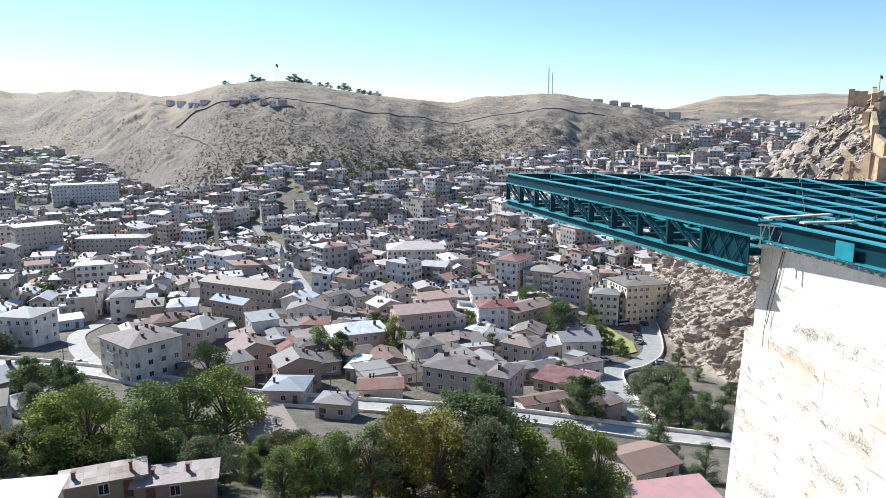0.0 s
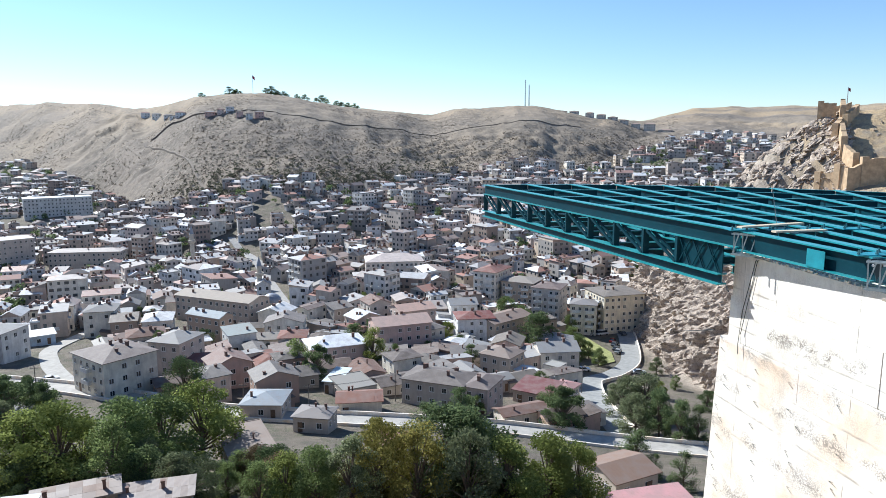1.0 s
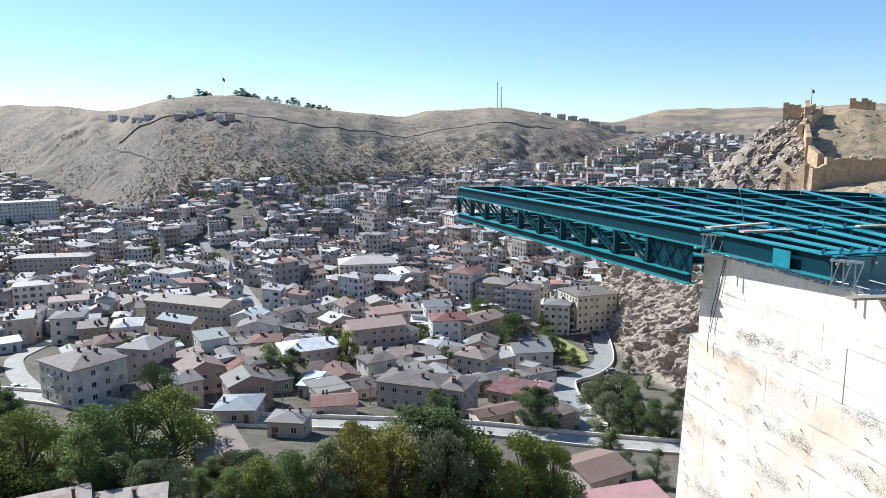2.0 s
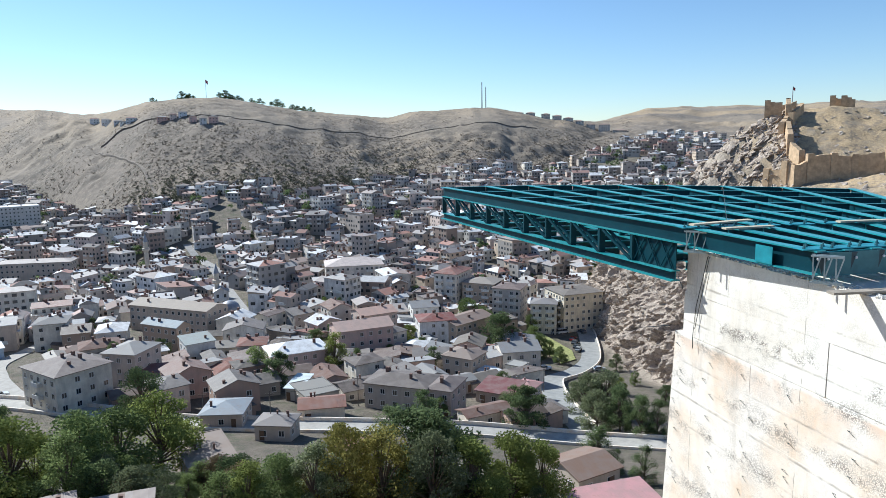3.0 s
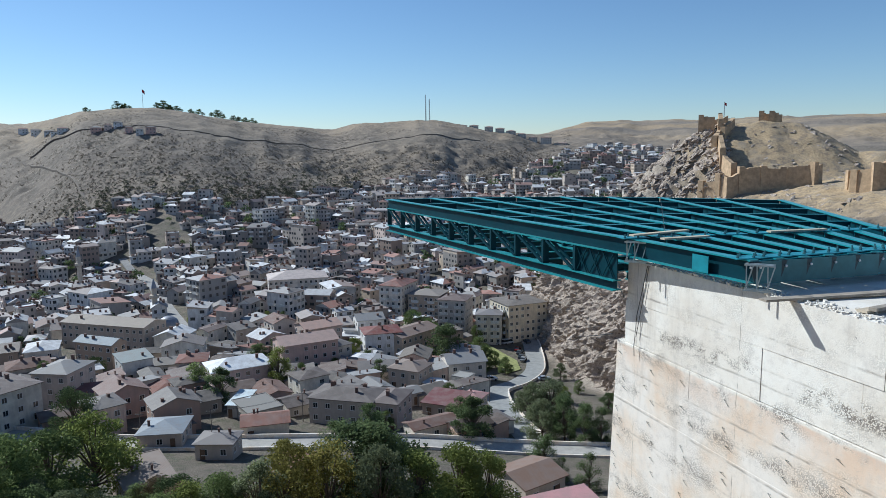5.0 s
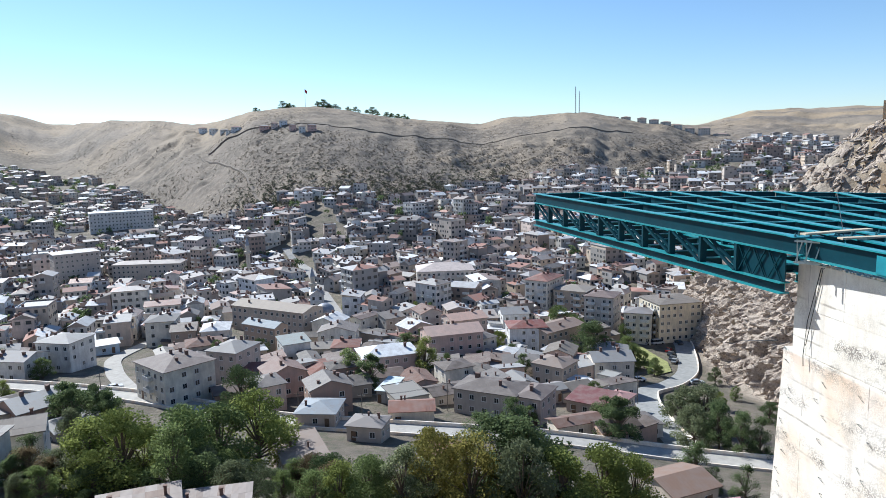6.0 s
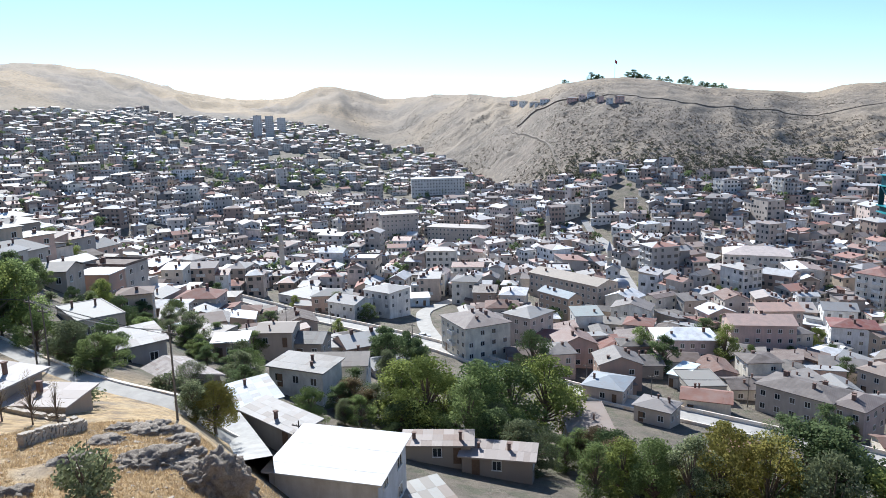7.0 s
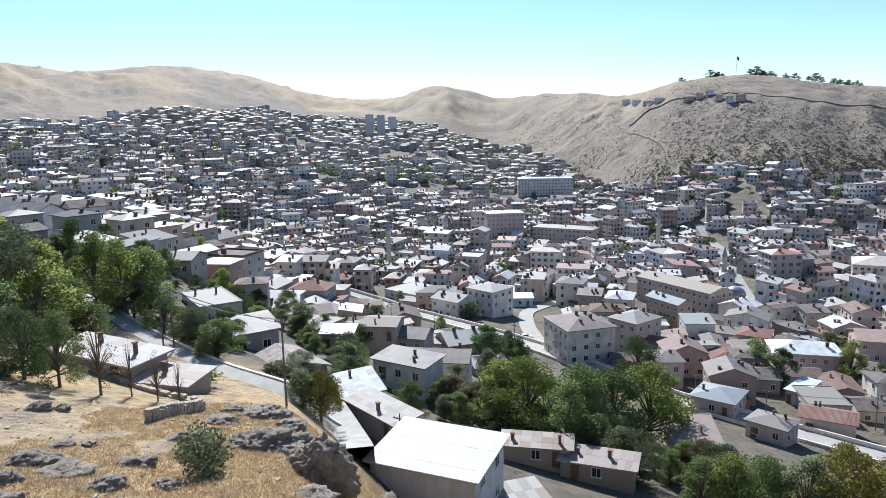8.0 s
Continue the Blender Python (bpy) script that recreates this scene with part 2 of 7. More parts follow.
def plaster(colour=None, island=False, pale=False):
    """Weathered wall render; without a colour each house takes one of its own."""
    key = ("plaster", colour, island, pale)
    if key not in MADE:
        m, t, b = nodes_of("weathered_plaster", 0.9)
        base = colour if colour else palette(t, chance(t, island), PALE_WALLS if pale else WALLS)
        stain = noise_of(t, 0.35, 5, 0.65, "Position")
        streak = noise_of(t, 1.1, 4, 0.6, "Position", (1, 1, 0.18))
        c = mix(t, ramp(t, stain, [(0.35, grey(0.0)), (0.7, grey(0.55))]), base, (0.30, 0.26, 0.22), "MIX")
        c = mix(t, ramp(t, streak, [(0.45, grey(0.0)), (0.75, grey(0.35))]), c, (0.22, 0.20, 0.18), "MIX")
        link(t, c, b.inputs["Base Color"])
        bump(t, b, noise_of(t, 9, 4, 0.7, "Position"), 0.25, 0.02)
        MADE[key] = m
    return MADE[key]


def roofing(colour=None, island=False, pale=False):
    """Sheet-metal and old tile roofs with ribs and patches."""
    key = ("roofing", colour, island, pale)
    if key not in MADE:
        m, t, b = nodes_of("sheet_roof", 0.8, 0.0)
        o = chance(t, island)
        base = colour if colour else palette(t, o, HAZED_ROOFS if pale else ROOFS)
        shiny = sheen(t, o)
        if colour and max(colour) < 0.35:
            b.inputs["Roughness"].default_value = 0.75
        else:
            link(t, ramp(t, shiny, [(0.0, grey(0.6)), (0.55, grey(0.7)), (0.7, grey(0.9))]), b.inputs["Roughness"])
        patch = noise_of(t, 0.5, 3, 0.5, "Position", (1, 1, 0.2))
        rust = noise_of(t, 1.7, 6, 0.7, "Position")
        c = mix(t, ramp(t, patch, [(0.4, grey(0.0)), (0.65, grey(0.35))]), base, (0.24, 0.21, 0.19), "MIX")
        c = mix(t, ramp(t, rust, [(0.55, grey(0.0)), (0.75, grey(0.5))]), c, (0.26, 0.17, 0.12), "MIX")
        link(t, c, b.inputs["Base Color"])
        w = t.nodes.new("ShaderNodeTexWave")
        w.inputs["Scale"].default_value, w.inputs["Distortion"].default_value = 1.6, 0.2
        tc = t.nodes.new("ShaderNodeTexCoord")
        link(t, tc.outputs["Object"], w.inputs["Vector"])
        bump(t, b, w.outputs["Fac"], 0.35, 0.04)
        MADE[key] = m
    return MADE[key]


def plain(name, colour, rough=0.7, metal=0.0, vary=0.25, scale=3.0):
    key = (name, colour)
    if key not in MADE:
        m, t, b = nodes_of(name, rough, metal)
        n = noise_of(t, scale, 6, 0.65, "Position")
        dark = tuple(v * (1 - vary) for v in colour)
        lite = tuple(min(v * (1 + vary), 0.95) for v in colour)
        link(t, ramp(t, n, [(0.3, dark), (0.7, lite)]), b.inputs["Base Color"])
        bump(t, b, noise_of(t, scale * 6, 4, 0.6, "Position"), 0.2, 0.01)
        MADE[key] = m
    return MADE[key]


def glass_dark():
    if "glass" not in MADE:
        m, t, b = nodes_of("window_glass", 0.12)
        link(t, palette(t, chance(t), [(0.02, 0.025, 0.03), (0.05, 0.055, 0.06), (0.10, 0.09, 0.08), (0.03, 0.035, 0.04)]), b.inputs["Base Color"])
        MADE["glass"] = m
    return MADE["glass"]


# ---- shapes ----
class Shape:
    def __init__(self):
        self.v, self.f, self.m = [], [], []

    def face(self, pts, mat=0):
        n = len(self.v)
        self.v += [tuple(p) for p in pts]
        self.f.append(tuple(range(n, n + len(pts))))
        self.m.append(mat)

    def box(self, x0, x1, y0, y1, z0, z1, mat=0, turn=None):
        n = len(self.v)
        c = [(x0, y0, z0), (x1, y0, z0), (x1, y1, z0), (x0, y1, z0), (x0, y0, z1), (x1, y0, z1), (x1, y1, z1), (x0, y1, z1)]
        self.v += [tuple(turn @ Vector(p)) for p in c] if turn else c
        self.f += [tuple(n + i for i in q) for q in ((3, 2, 1, 0), (4, 5, 6, 7), (0, 1, 5, 4), (1, 2, 6, 5), (2, 3, 7, 6), (3, 0, 4, 7))]
        self.m += [mat] * 6

    def beam(self, a, b, w, h, mat=0):
        """A bar from a to b, w wide and h high."""
        a, b = Vector(a), Vector(b)
        d = b - a
        m = d.to_track_quat("Y", "Z").to_matrix().to_4x4()
        self.box(-w / 2, w / 2, 0, d.length, -h / 2, h / 2, mat, Matrix.Translation(a) @ m)

    def tube(self, a, b, ra, rb, n=8, mat=0, caps=True):
        a, b = Vector(a), Vector(b)
        q = (b - a).to_track_quat("Z", "Y").to_matrix()
        s = len(self.v)
        for p, r in ((a, ra), (b, rb)):
            for i in range(n):
                t = 2 * math.pi * i / n
                self.v.append(tuple(p + q @ Vector((r * math.cos(t), r * math.sin(t), 0))))
        for i in range(n):
            j = (i + 1) % n
            self.f.append((s + i, s + j, s + n + j, s + n + i))
            self.m.append(mat)
        if caps:
            self.f += [tuple(s + n + i for i in range(n)), tuple(s + i for i in reversed(range(n)))]
            self.m += [mat, mat]

    def mesh(self, name, mats, soft=False):
        me = bpy.data.meshes.new(name)
        me.from_pydata(self.v, [], self.f)
        for m in (mats if isinstance(mats, (list, tuple)) else [mats]):
            me.materials.append(m)
        if any(self.m):
            me.polygons.foreach_set("material_index", self.m)
        if soft:
            me.polygons.foreach_set("use_smooth", [True] * len(self.f))
        me.update()
        return me


def cable(pts, r, n=5):
    """A cord in one piece through points."""
    s = Shape()
    for i, p in enumerate(pts):
        q = (pts[min(i + 1, len(pts) - 1)] - pts[max(i - 1, 0)]).to_track_quat("Z", "Y").to_matrix()
        for k in range(n):
            t = 2 * math.pi * k / n
            s.v.append(tuple(p + q @ Vector((r * math.cos(t), r * math.sin(t), 0))))
    for i in range(len(pts) - 1):
        for k in range(n):
            j = (k + 1) % n
            s.f.append((i * n + k, i * n + j, (i + 1) * n + j, (i + 1) * n + k))
            s.m.append(0)
    return s


def part(name, shape, mats, parent=None, label="", at=None, soft=False):
    """Links a shape or a mesh as one object under a thing or a part."""
    ob = new(name, shape.mesh(name, mats, soft) if isinstance(shape, Shape) else shape)
    if parent:
        ob.parent = parent
    if at is not None:
        ob.matrix_basis = at
    if label:
        tagged(ob, label)
    return ob


# ---- ground ----
def soil():
    m, t, b = nodes_of("dry_ground", 0.95)
    a = t.nodes.new("ShaderNodeAttribute")
    a.attribute_name = "built"
    r = t.nodes.new("ShaderNodeAttribute")
    r.attribute_name = "rocky"
    big, mid, small = noise_of(t, 0.012, 6, 0.6, "Position"), noise_of(t, 0.11, 8, 0.72, "Position"), noise_of(t, 1.3, 8, 0.7, "Position")
    fine = noise_of(t, 7, 6, 0.7, "Position")
    grass = ramp(t, mid, [(0.36, (0.09, 0.074, 0.064)), (0.5, (0.15, 0.122, 0.10)), (0.66, (0.225, 0.182, 0.14))])
    tuft = noise_of(t, 0.24, 7, 0.72, "Position")
    grass = mix(t, ramp(t, tuft, [(0.43, grey(0.95)), (0.51, grey(0))]), grass, (0.062, 0.056, 0.05))
    grass = mix(t, ramp(t, tuft, [(0.53, grey(0)), (0.63, grey(0.9))]), grass, (0.34, 0.28, 0.215))
    grass = mix(t, ramp(t, big, [(0.42, grey(0)), (0.6, grey(0.7))]), grass, (0.245, 0.20, 0.16))
    grass = mix(t, ramp(t, small, [(0.45, grey(0)), (0.62, grey(0.75))]), grass, (0.11, 0.095, 0.078))
    grass = mix(t, ramp(t, fine, [(0.4, grey(0)), (0.7, grey(0.4))]), grass, (0.42, 0.34, 0.235))
    field = noise_of(t, 0.0042, 4, 0.55, "Position", (1, 1.6, 1), 0.6)
    grass = mix(t, ramp(t, field, [(0.5, grey(0)), (0.56, grey(0.3))]), grass, (0.36, 0.29, 0.205))
    town = ramp(t, mid, [(0.3, (0.09, 0.078, 0.06)), (0.5, (0.155, 0.13, 0.10)), (0.7, (0.23, 0.19, 0.145))])
    town = mix(t, ramp(t, tuft, [(0.4, grey(0.6)), (0.52, grey(0))]), town, (0.075, 0.085, 0.045))
    craggy = noise_of(t, 0.28, 10, 0.78, "Position", (1, 1, 0.6), 1.5)
    stone = ramp(t, craggy, [(0.32, (0.12, 0.10, 0.085)), (0.43, (0.31, 0.26, 0.21)), (0.56, (0.46, 0.395, 0.32)), (0.72, (0.58, 0.51, 0.42))])
    tall = t.nodes.new("ShaderNodeMath")
    tall.operation = "ADD"
    link(t, small, tall.inputs[0])
    link(t, craggy, tall.inputs[1])
    k = t.nodes.new("ShaderNodeAttribute")
    k.attribute_name = "knoll"
    straw = ramp(t, small, [(0.32, (0.27, 0.185, 0.10)), (0.5, (0.50, 0.355, 0.185)), (0.68, (0.64, 0.48, 0.27))])
    straw = mix(t, ramp(t, tuft, [(0.40, grey(0.85)), (0.5, grey(0))]), straw, (0.21, 0.16, 0.11))
    straw = mix(t, ramp(t, mid, [(0.5, grey(0)), (0.64, grey(0.5))]), straw, (0.36, 0.31, 0.24))
    grass = mix(t, k.outputs["Fac"], grass, straw)
    c = mix(t, a.outputs["Fac"], grass, town)
    c = mix(t, r.outputs["Fac"], c, stone)
    link(t, c, b.inputs["Base Color"])
    bump(t, b, tall.outputs[0], 0.8, 0.7)
    return m


FINE = np.arange(-74.0, 52.01, 0.25)
COARSE = np.concatenate([np.arange(-180, -74, 6.0), FINE, np.arange(54, 180, 6.0)])
RADII = np.concatenate([np.arange(2.5, 60, 0.6), np.geomspace(60, 250, 110)[:-1], np.arange(250, 430, 1.8), np.arange(430, 560, 6.0), np.arange(560, 1080, 3.2), np.geomspace(1080, 4400, 90)])


def build_ground():
    A, R = np.meshgrid(np.radians(COARSE), RADII, indexing="ij")
    X, Y = R * np.sin(A), R * np.cos(A)
    Z = land(X, Y)
    na, nr = X.shape
    co = np.stack([X, Y, Z], -1).reshape(-1, 3)
    co = np.vstack([co, [[0, 0, EYE - 1.7]]])
    i, j = np.meshgrid(np.arange(na), np.arange(nr - 1), indexing="ij")
    k = (i + 1) % na
    quads = np.stack([i * nr + j, i * nr + j + 1, k * nr + j + 1, k * nr + j], -1).reshape(-1, 4)
    me = bpy.data.meshes.new("ground")
    tip = [(len(co) - 1, a * nr, ((a + 1) % na) * nr) for a in range(na)]
    me.from_pydata(co.tolist(), [], quads.tolist() + tip)
    me.polygons.foreach_set("use_smooth", [True] * len(me.polygons))
    x, y = co[:, 0], co[:, 1]
    r, az = np.hypot(x, y), np.degrees(np.arctan2(x, y))
    ha = sorted(HILLS)
    fr, _, cr_, _ = spline(ha, [HILLS[a] for a in ha], az).T
    d = inside_rock(x, y)
    built = smooth(78, 100, r + 12 * lumps(x, y, 15, 21) + 40 * smooth(-46, -42, az)) * (1 - smooth(0.93, 1.04, r / fr + 0.05 * lumps(x, y, 60, 22))) * (1 - smooth(-6, 0, d))
    slope = smooth(-3, 3, d) * (1 - 0.85 * smooth(30, 60, d + 10 * lumps(x, y, 30, 23)))
    near = (1 - smooth(35, 60, r)) * smooth(0.25, 0.6, lumps(x, y, 6, 31) + 0.5 * lumps(x, y, 2, 32)) * 0.5
    for name, val in (("built", built), ("knoll", np.maximum.reduce([1 - smooth(75, 110, r), 0.9 * smooth(18, 45, d) * smooth(165, 195, x + 8 * lumps(x, y, 17, 62)), 0.22 * smooth(0.4, 0.85, (r - fr) / (cr_ - fr) + 0.15 * lumps(x, y, 70, 61)), 0.55 * smooth(1050, 1350, r) * smooth(-0.35, 0.25, lumps(x + y * 0.5, y * 1.6, 210, 63))])), ("rocky", np.clip(slope + near, 0, 1))):
        at = me.attributes.new(name, "FLOAT", "POINT")
        at.data.foreach_set("value", val.astype(np.float32))
    me.materials.append(soil())
    return tagged(new("ground", me), "dry grassy hills falling to the valley floor", "ground", kind="structure")


build_ground()

# ---- concrete abutment ----
WALL_FROM, WALL_DIR = Vector((8.83, 19.36, 0)), Vector((0.1607, -0.9870, 0))
WALL_IN = Vector((0.9870, 0.1607, 0))


def on_wall(along, into, drop):
    return WALL_FROM + WALL_DIR * along + WALL_IN * into + Vector((0, 0, EYE - drop))


def concrete():
    """Cast concrete with board seams, honeycombed bands beside them, washes of rust-coloured clay."""
    m, t, b = nodes_of("cast_concrete", 0.92)
    geo = t.nodes.new("ShaderNodeNewGeometry").outputs["Position"]
    dot = t.nodes.new("ShaderNodeVectorMath")
    dot.operation = "DOT_PRODUCT"
    link(t, geo, dot.inputs[0])
    dot.inputs[1].default_value = tuple(WALL_DIR)
    sep = t.nodes.new("ShaderNodeSeparateXYZ")
    link(t, geo, sep.inputs[0])
    along0 = float(WALL_FROM.dot(WALL_DIR))

    def calc(how, a, b2=None):
        n = t.nodes.new("ShaderNodeMath")
        n.operation = how
        for sock, v in zip(n.inputs, (a, b2)):
            if isinstance(v, bpy.types.NodeSocket):
                link(t, v, sock)
            elif v is not None:
                sock.default_value = v
        return n.outputs[0]

    along = calc("SUBTRACT", dot.outputs["Value"], along0)
    drop = calc("SUBTRACT", EYE, sep.outputs["Z"])
    wob = noise_of(t, 1.3, 5, 0.6, "Position")
    big, mid, fine = noise_of(t, 0.5, 6, 0.62, "Position"), noise_of(t, 2.6, 9, 0.78, "Position"), noise_of(t, 24, 5, 0.7, "Position")
    d = calc("ADD", drop, calc("MULTIPLY", calc("SUBTRACT", wob, 0.5), 0.10))
    a = calc("ADD", along, calc("MULTIPLY", calc("SUBTRACT", wob, 0.5), 0.06))
    # upper lift grey white, lower lift cream with clay washes under the joint
    low = ramp(t, calc("SUBTRACT", d, 5.5), [(0.46, grey(0)), (0.52, grey(1))])
    cream = ramp(t, big, [(0.36, (0.70, 0.55, 0.41)), (0.48, (0.74, 0.65, 0.545)), (0.6, (0.77, 0.72, 0.65))])
    chalk = ramp(t, big, [(0.36, (0.68, 0.62, 0.53)), (0.5, (0.77, 0.725, 0.645)), (0.62, (0.81, 0.78, 0.71))])
    c = mix(t, low, chalk, cream)
    wash = calc("MULTIPLY", ramp(t, calc("SUBTRACT", d, 5.9), [(0.02, grey(1.0)), (0.9, grey(0.0))]), low)
    c = mix(t, calc("MULTIPLY", wash, ramp(t, noise_of(t, 0.9, 5, 0.6, "Position"), [(0.42, grey(0)), (0.6, grey(0.75))])), c, (0.66, 0.47, 0.33))
    rough_band = ramp(t, calc("ABSOLUTE", calc("SUBTRACT", d, 5.3)), [(0.12, grey(1)), (0.3, grey(0))])
    c = mix(t, ramp(t, mid, [(0.5, grey(0)), (0.66, grey(0.5))]), c, (0.54, 0.50, 0.45))
    run = noise_of(t, 1.5, 7, 0.7, "Position", (1, 1, 0.12))
    c = mix(t, ramp(t, run, [(0.57, grey(0)), (0.7, grey(0.4))]), c, (0.45, 0.40, 0.34))
    # board seams: level lines half a metre apart, upright ones at the form panels
    stops = []
    for z in (4.36, 5.10, 5.48, 6.02, 6.75, 7.28, 7.78, 8.62, 9.35, 10.4):
        stops += [((z - 0.022) / 12, grey(0)), (z / 12, grey(1)), ((z + 0.022) / 12, grey(0))]
    level = ramp(t, calc("DIVIDE", d, 12.0), stops)
    stops = []
    for z in (5.30, 6.02, 7.28, 8.62, 10.4):
        stops += [((z - 0.38) / 12, grey(0)), (z / 12, grey(1)), ((z + 0.30) / 12, grey(0))]
    near = ramp(t, calc("DIVIDE", d, 12.0), stops)
    uv = calc("ABSOLUTE", calc("SUBTRACT", calc("FRACT", calc("DIVIDE", calc("ADD", a, 1.55), 4.19)), 0.5))
    broken = noise_of(t, 0.85, 6, 0.7, "Position", (1, 1, 2.2))
    seam = calc("MULTIPLY", level, ramp(t, broken, [(0.47, grey(0.12)), (0.6, grey(0.8))]))
    up = calc("MULTIPLY", ramp(t, uv, [(0.0012, grey(1)), (0.004, grey(0))]), ramp(t, broken, [(0.46, grey(0.9)), (0.56, grey(0.1))]))
    # honeycombing: open gravel pits in bands along the seams
    patch = ramp(t, noise_of(t, 0.8, 8, 0.72, "Position", (1, 1, 1.5)), [(0.47, grey(0)), (0.58, grey(1))])
    v = t.nodes.new("ShaderNodeTexVoronoi")
    v.inputs["Scale"].default_value = 26
    link(t, geo, v.inputs["Vector"])
    pits = ramp(t, calc("ADD", v.outputs["Distance"], calc("MULTIPLY", calc("SUBTRACT", fine, 0.5), 0.9)), [(0.40, grey(0)), (0.55, grey(1))])
    comb = calc("MULTIPLY", calc("MULTIPLY", pits, patch), calc("ADD", calc("MULTIPLY", near, 0.7), calc("ADD", calc("MULTIPLY", rough_band, 0.5), 0.22)))
    holes = ramp(t, noise_of(t, 7, 3, 0.6, "Position"), [(0.69, grey(0)), (0.74, grey(0.8))])
    dark = calc("MAXIMUM", calc("MAXIMUM", seam, up), calc("MAXIMUM", comb, calc("MULTIPLY", holes, patch)))
    c = mix(t, calc("MINIMUM", calc("MULTIPLY", dark, 0.9), 0.9), c, (0.20, 0.175, 0.15))
    link(t, c, b.inputs["Base Color"])
    tall = calc("SUBTRACT", calc("ADD", calc("MULTIPLY", mid, 0.6), calc("MULTIPLY", fine, 0.12)), calc("MULTIPLY", dark, 0.8))
    bump(t, b, tall, 0.4, 0.03)
    return m


CONCRETE = concrete()


def cast(a0, a1, i0, i1, d0, d1, lean=0.0):
    """A block on the wall's axes: along, into, drop; its end leans out by lean towards the bottom."""
    s = Shape()
    c = [on_wall(a - (lean if d == d1 and a == a0 else 0), i, d) for d in (d1, d0) for i, a in ((i0, a0), (i0, a1), (i1, a1), (i1, a0))]
    s.v = [tuple(p) for p in c]
    s.f = [(0, 1, 2, 3), (7, 6, 5, 4), (4, 5, 1, 0), (5, 6, 2, 1), (6, 7, 3, 2), (7, 4, 0, 3)]
    s.m = [0] * 6
    return s


abutment = tagged(part("concrete_wall", cast(0.05, 26, 0.1, 18, 3.36, 27), CONCRETE), "pale cast concrete abutment wall with form joints, under the steel deck", "wall", kind="structure")
part("lower_lift", cast(-0.36, 26, 0.0, 17.9, 5.9, 26.9, 1.35), CONCRETE, abutment)
# form panels, each cast a little uneven
random.seed(4)
for row, (top, low) in enumerate(((3.36, 4.62), (4.62, 5.88))):
    a = 0.04 if row == 0 else -0.06
    while a < 20:
        n = random.choice((2.6, 3.6, 3.95)) - (0.0 if a > 1 else 0.7)
        part("form_panel", cast(a + 0.006, a + n, random.uniform(-0.012, 0.012), 0.14, top + (0.004 if row == 0 else 0.006), low), CONCRETE, abutment)
        a += n
for row, (top, low) in enumerate(((5.91, 6.66), (6.66, 7.7), (7.7, 8.75), (8.75, 9.8), (9.8, 10.85), (10.85, 11.9), (11.9, 13.0))):
    a = -0.40 - 0.064 * (top - 5.9)
    for b2 in (3.0, 6.94, 10.9, 14.8, 18.8):
        part("form_panel", cast(a + 0.003, b2, -0.02 - random.uniform(0.0, 0.012), 0.03, top + 0.002, low, 0.064 * (low - top) if a < 0 else 0.0), CONCRETE, abutment)
        a = b2

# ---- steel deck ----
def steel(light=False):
    m, t, b = nodes_of("sky_lit_teal_steel" if light else "teal_painted_steel", 0.3 if light else 0.45, 0.0)
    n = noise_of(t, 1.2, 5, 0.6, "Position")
    # light: flange teal brightened for the sun and sky their tops catch
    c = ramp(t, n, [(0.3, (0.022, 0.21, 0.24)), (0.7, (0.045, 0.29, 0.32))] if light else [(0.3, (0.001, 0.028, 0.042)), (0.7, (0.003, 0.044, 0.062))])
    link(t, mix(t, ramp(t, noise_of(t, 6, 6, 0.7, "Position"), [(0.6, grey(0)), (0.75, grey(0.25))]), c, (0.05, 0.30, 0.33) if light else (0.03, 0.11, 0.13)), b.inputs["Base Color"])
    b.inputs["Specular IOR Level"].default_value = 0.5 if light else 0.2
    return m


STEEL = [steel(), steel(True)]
TOP = EYE - 2.6
BEAMS = 9


def far_end(s):
    return Vector((3.22 + 18.0 * s, 36.1 - 6.2 * s + 2.3 * 4 * s * (1 - s) * 0.93, TOP))


def ring_end(s):
    return Vector((8.56 + 8.3 * s, 18.47 + 0.25 * s, TOP))


def near_end(s):
    return Vector((9.52 + 5.7 * s, 14.2 + 0.75 * s, TOP))


def girder(a, b, depth, flange=0.26, tf=0.035, tw=0.02):
    """An I-beam, rolled in one piece, with its top face at the height of a and b."""
    s = Shape()
    d = b - a
    side = Vector((d.y, -d.x, 0)).normalized()
    f, w = flange / 2, tw / 2
    outline = [(-f, 0), (f, 0), (f, -tf), (w, -tf), (w, tf - depth), (f, tf - depth), (f, -depth), (-f, -depth), (-f, tf - depth), (-w, tf - depth), (-w, -tf), (-f, -tf)]
    for p in (a, b):
        s.v += [tuple(p + side * x + Vector((0, 0, z))) for x, z in outline]
    n = len(outline)
    s.f = [(i, n + i, n + (i + 1) % n, (i + 1) % n) for i in range(n)] + [tuple(range(n)), tuple(reversed(range(n, 2 * n)))]
    # webs keep the dark teal; flange faces take the colour with sunlight put in
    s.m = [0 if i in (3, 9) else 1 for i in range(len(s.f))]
    return s


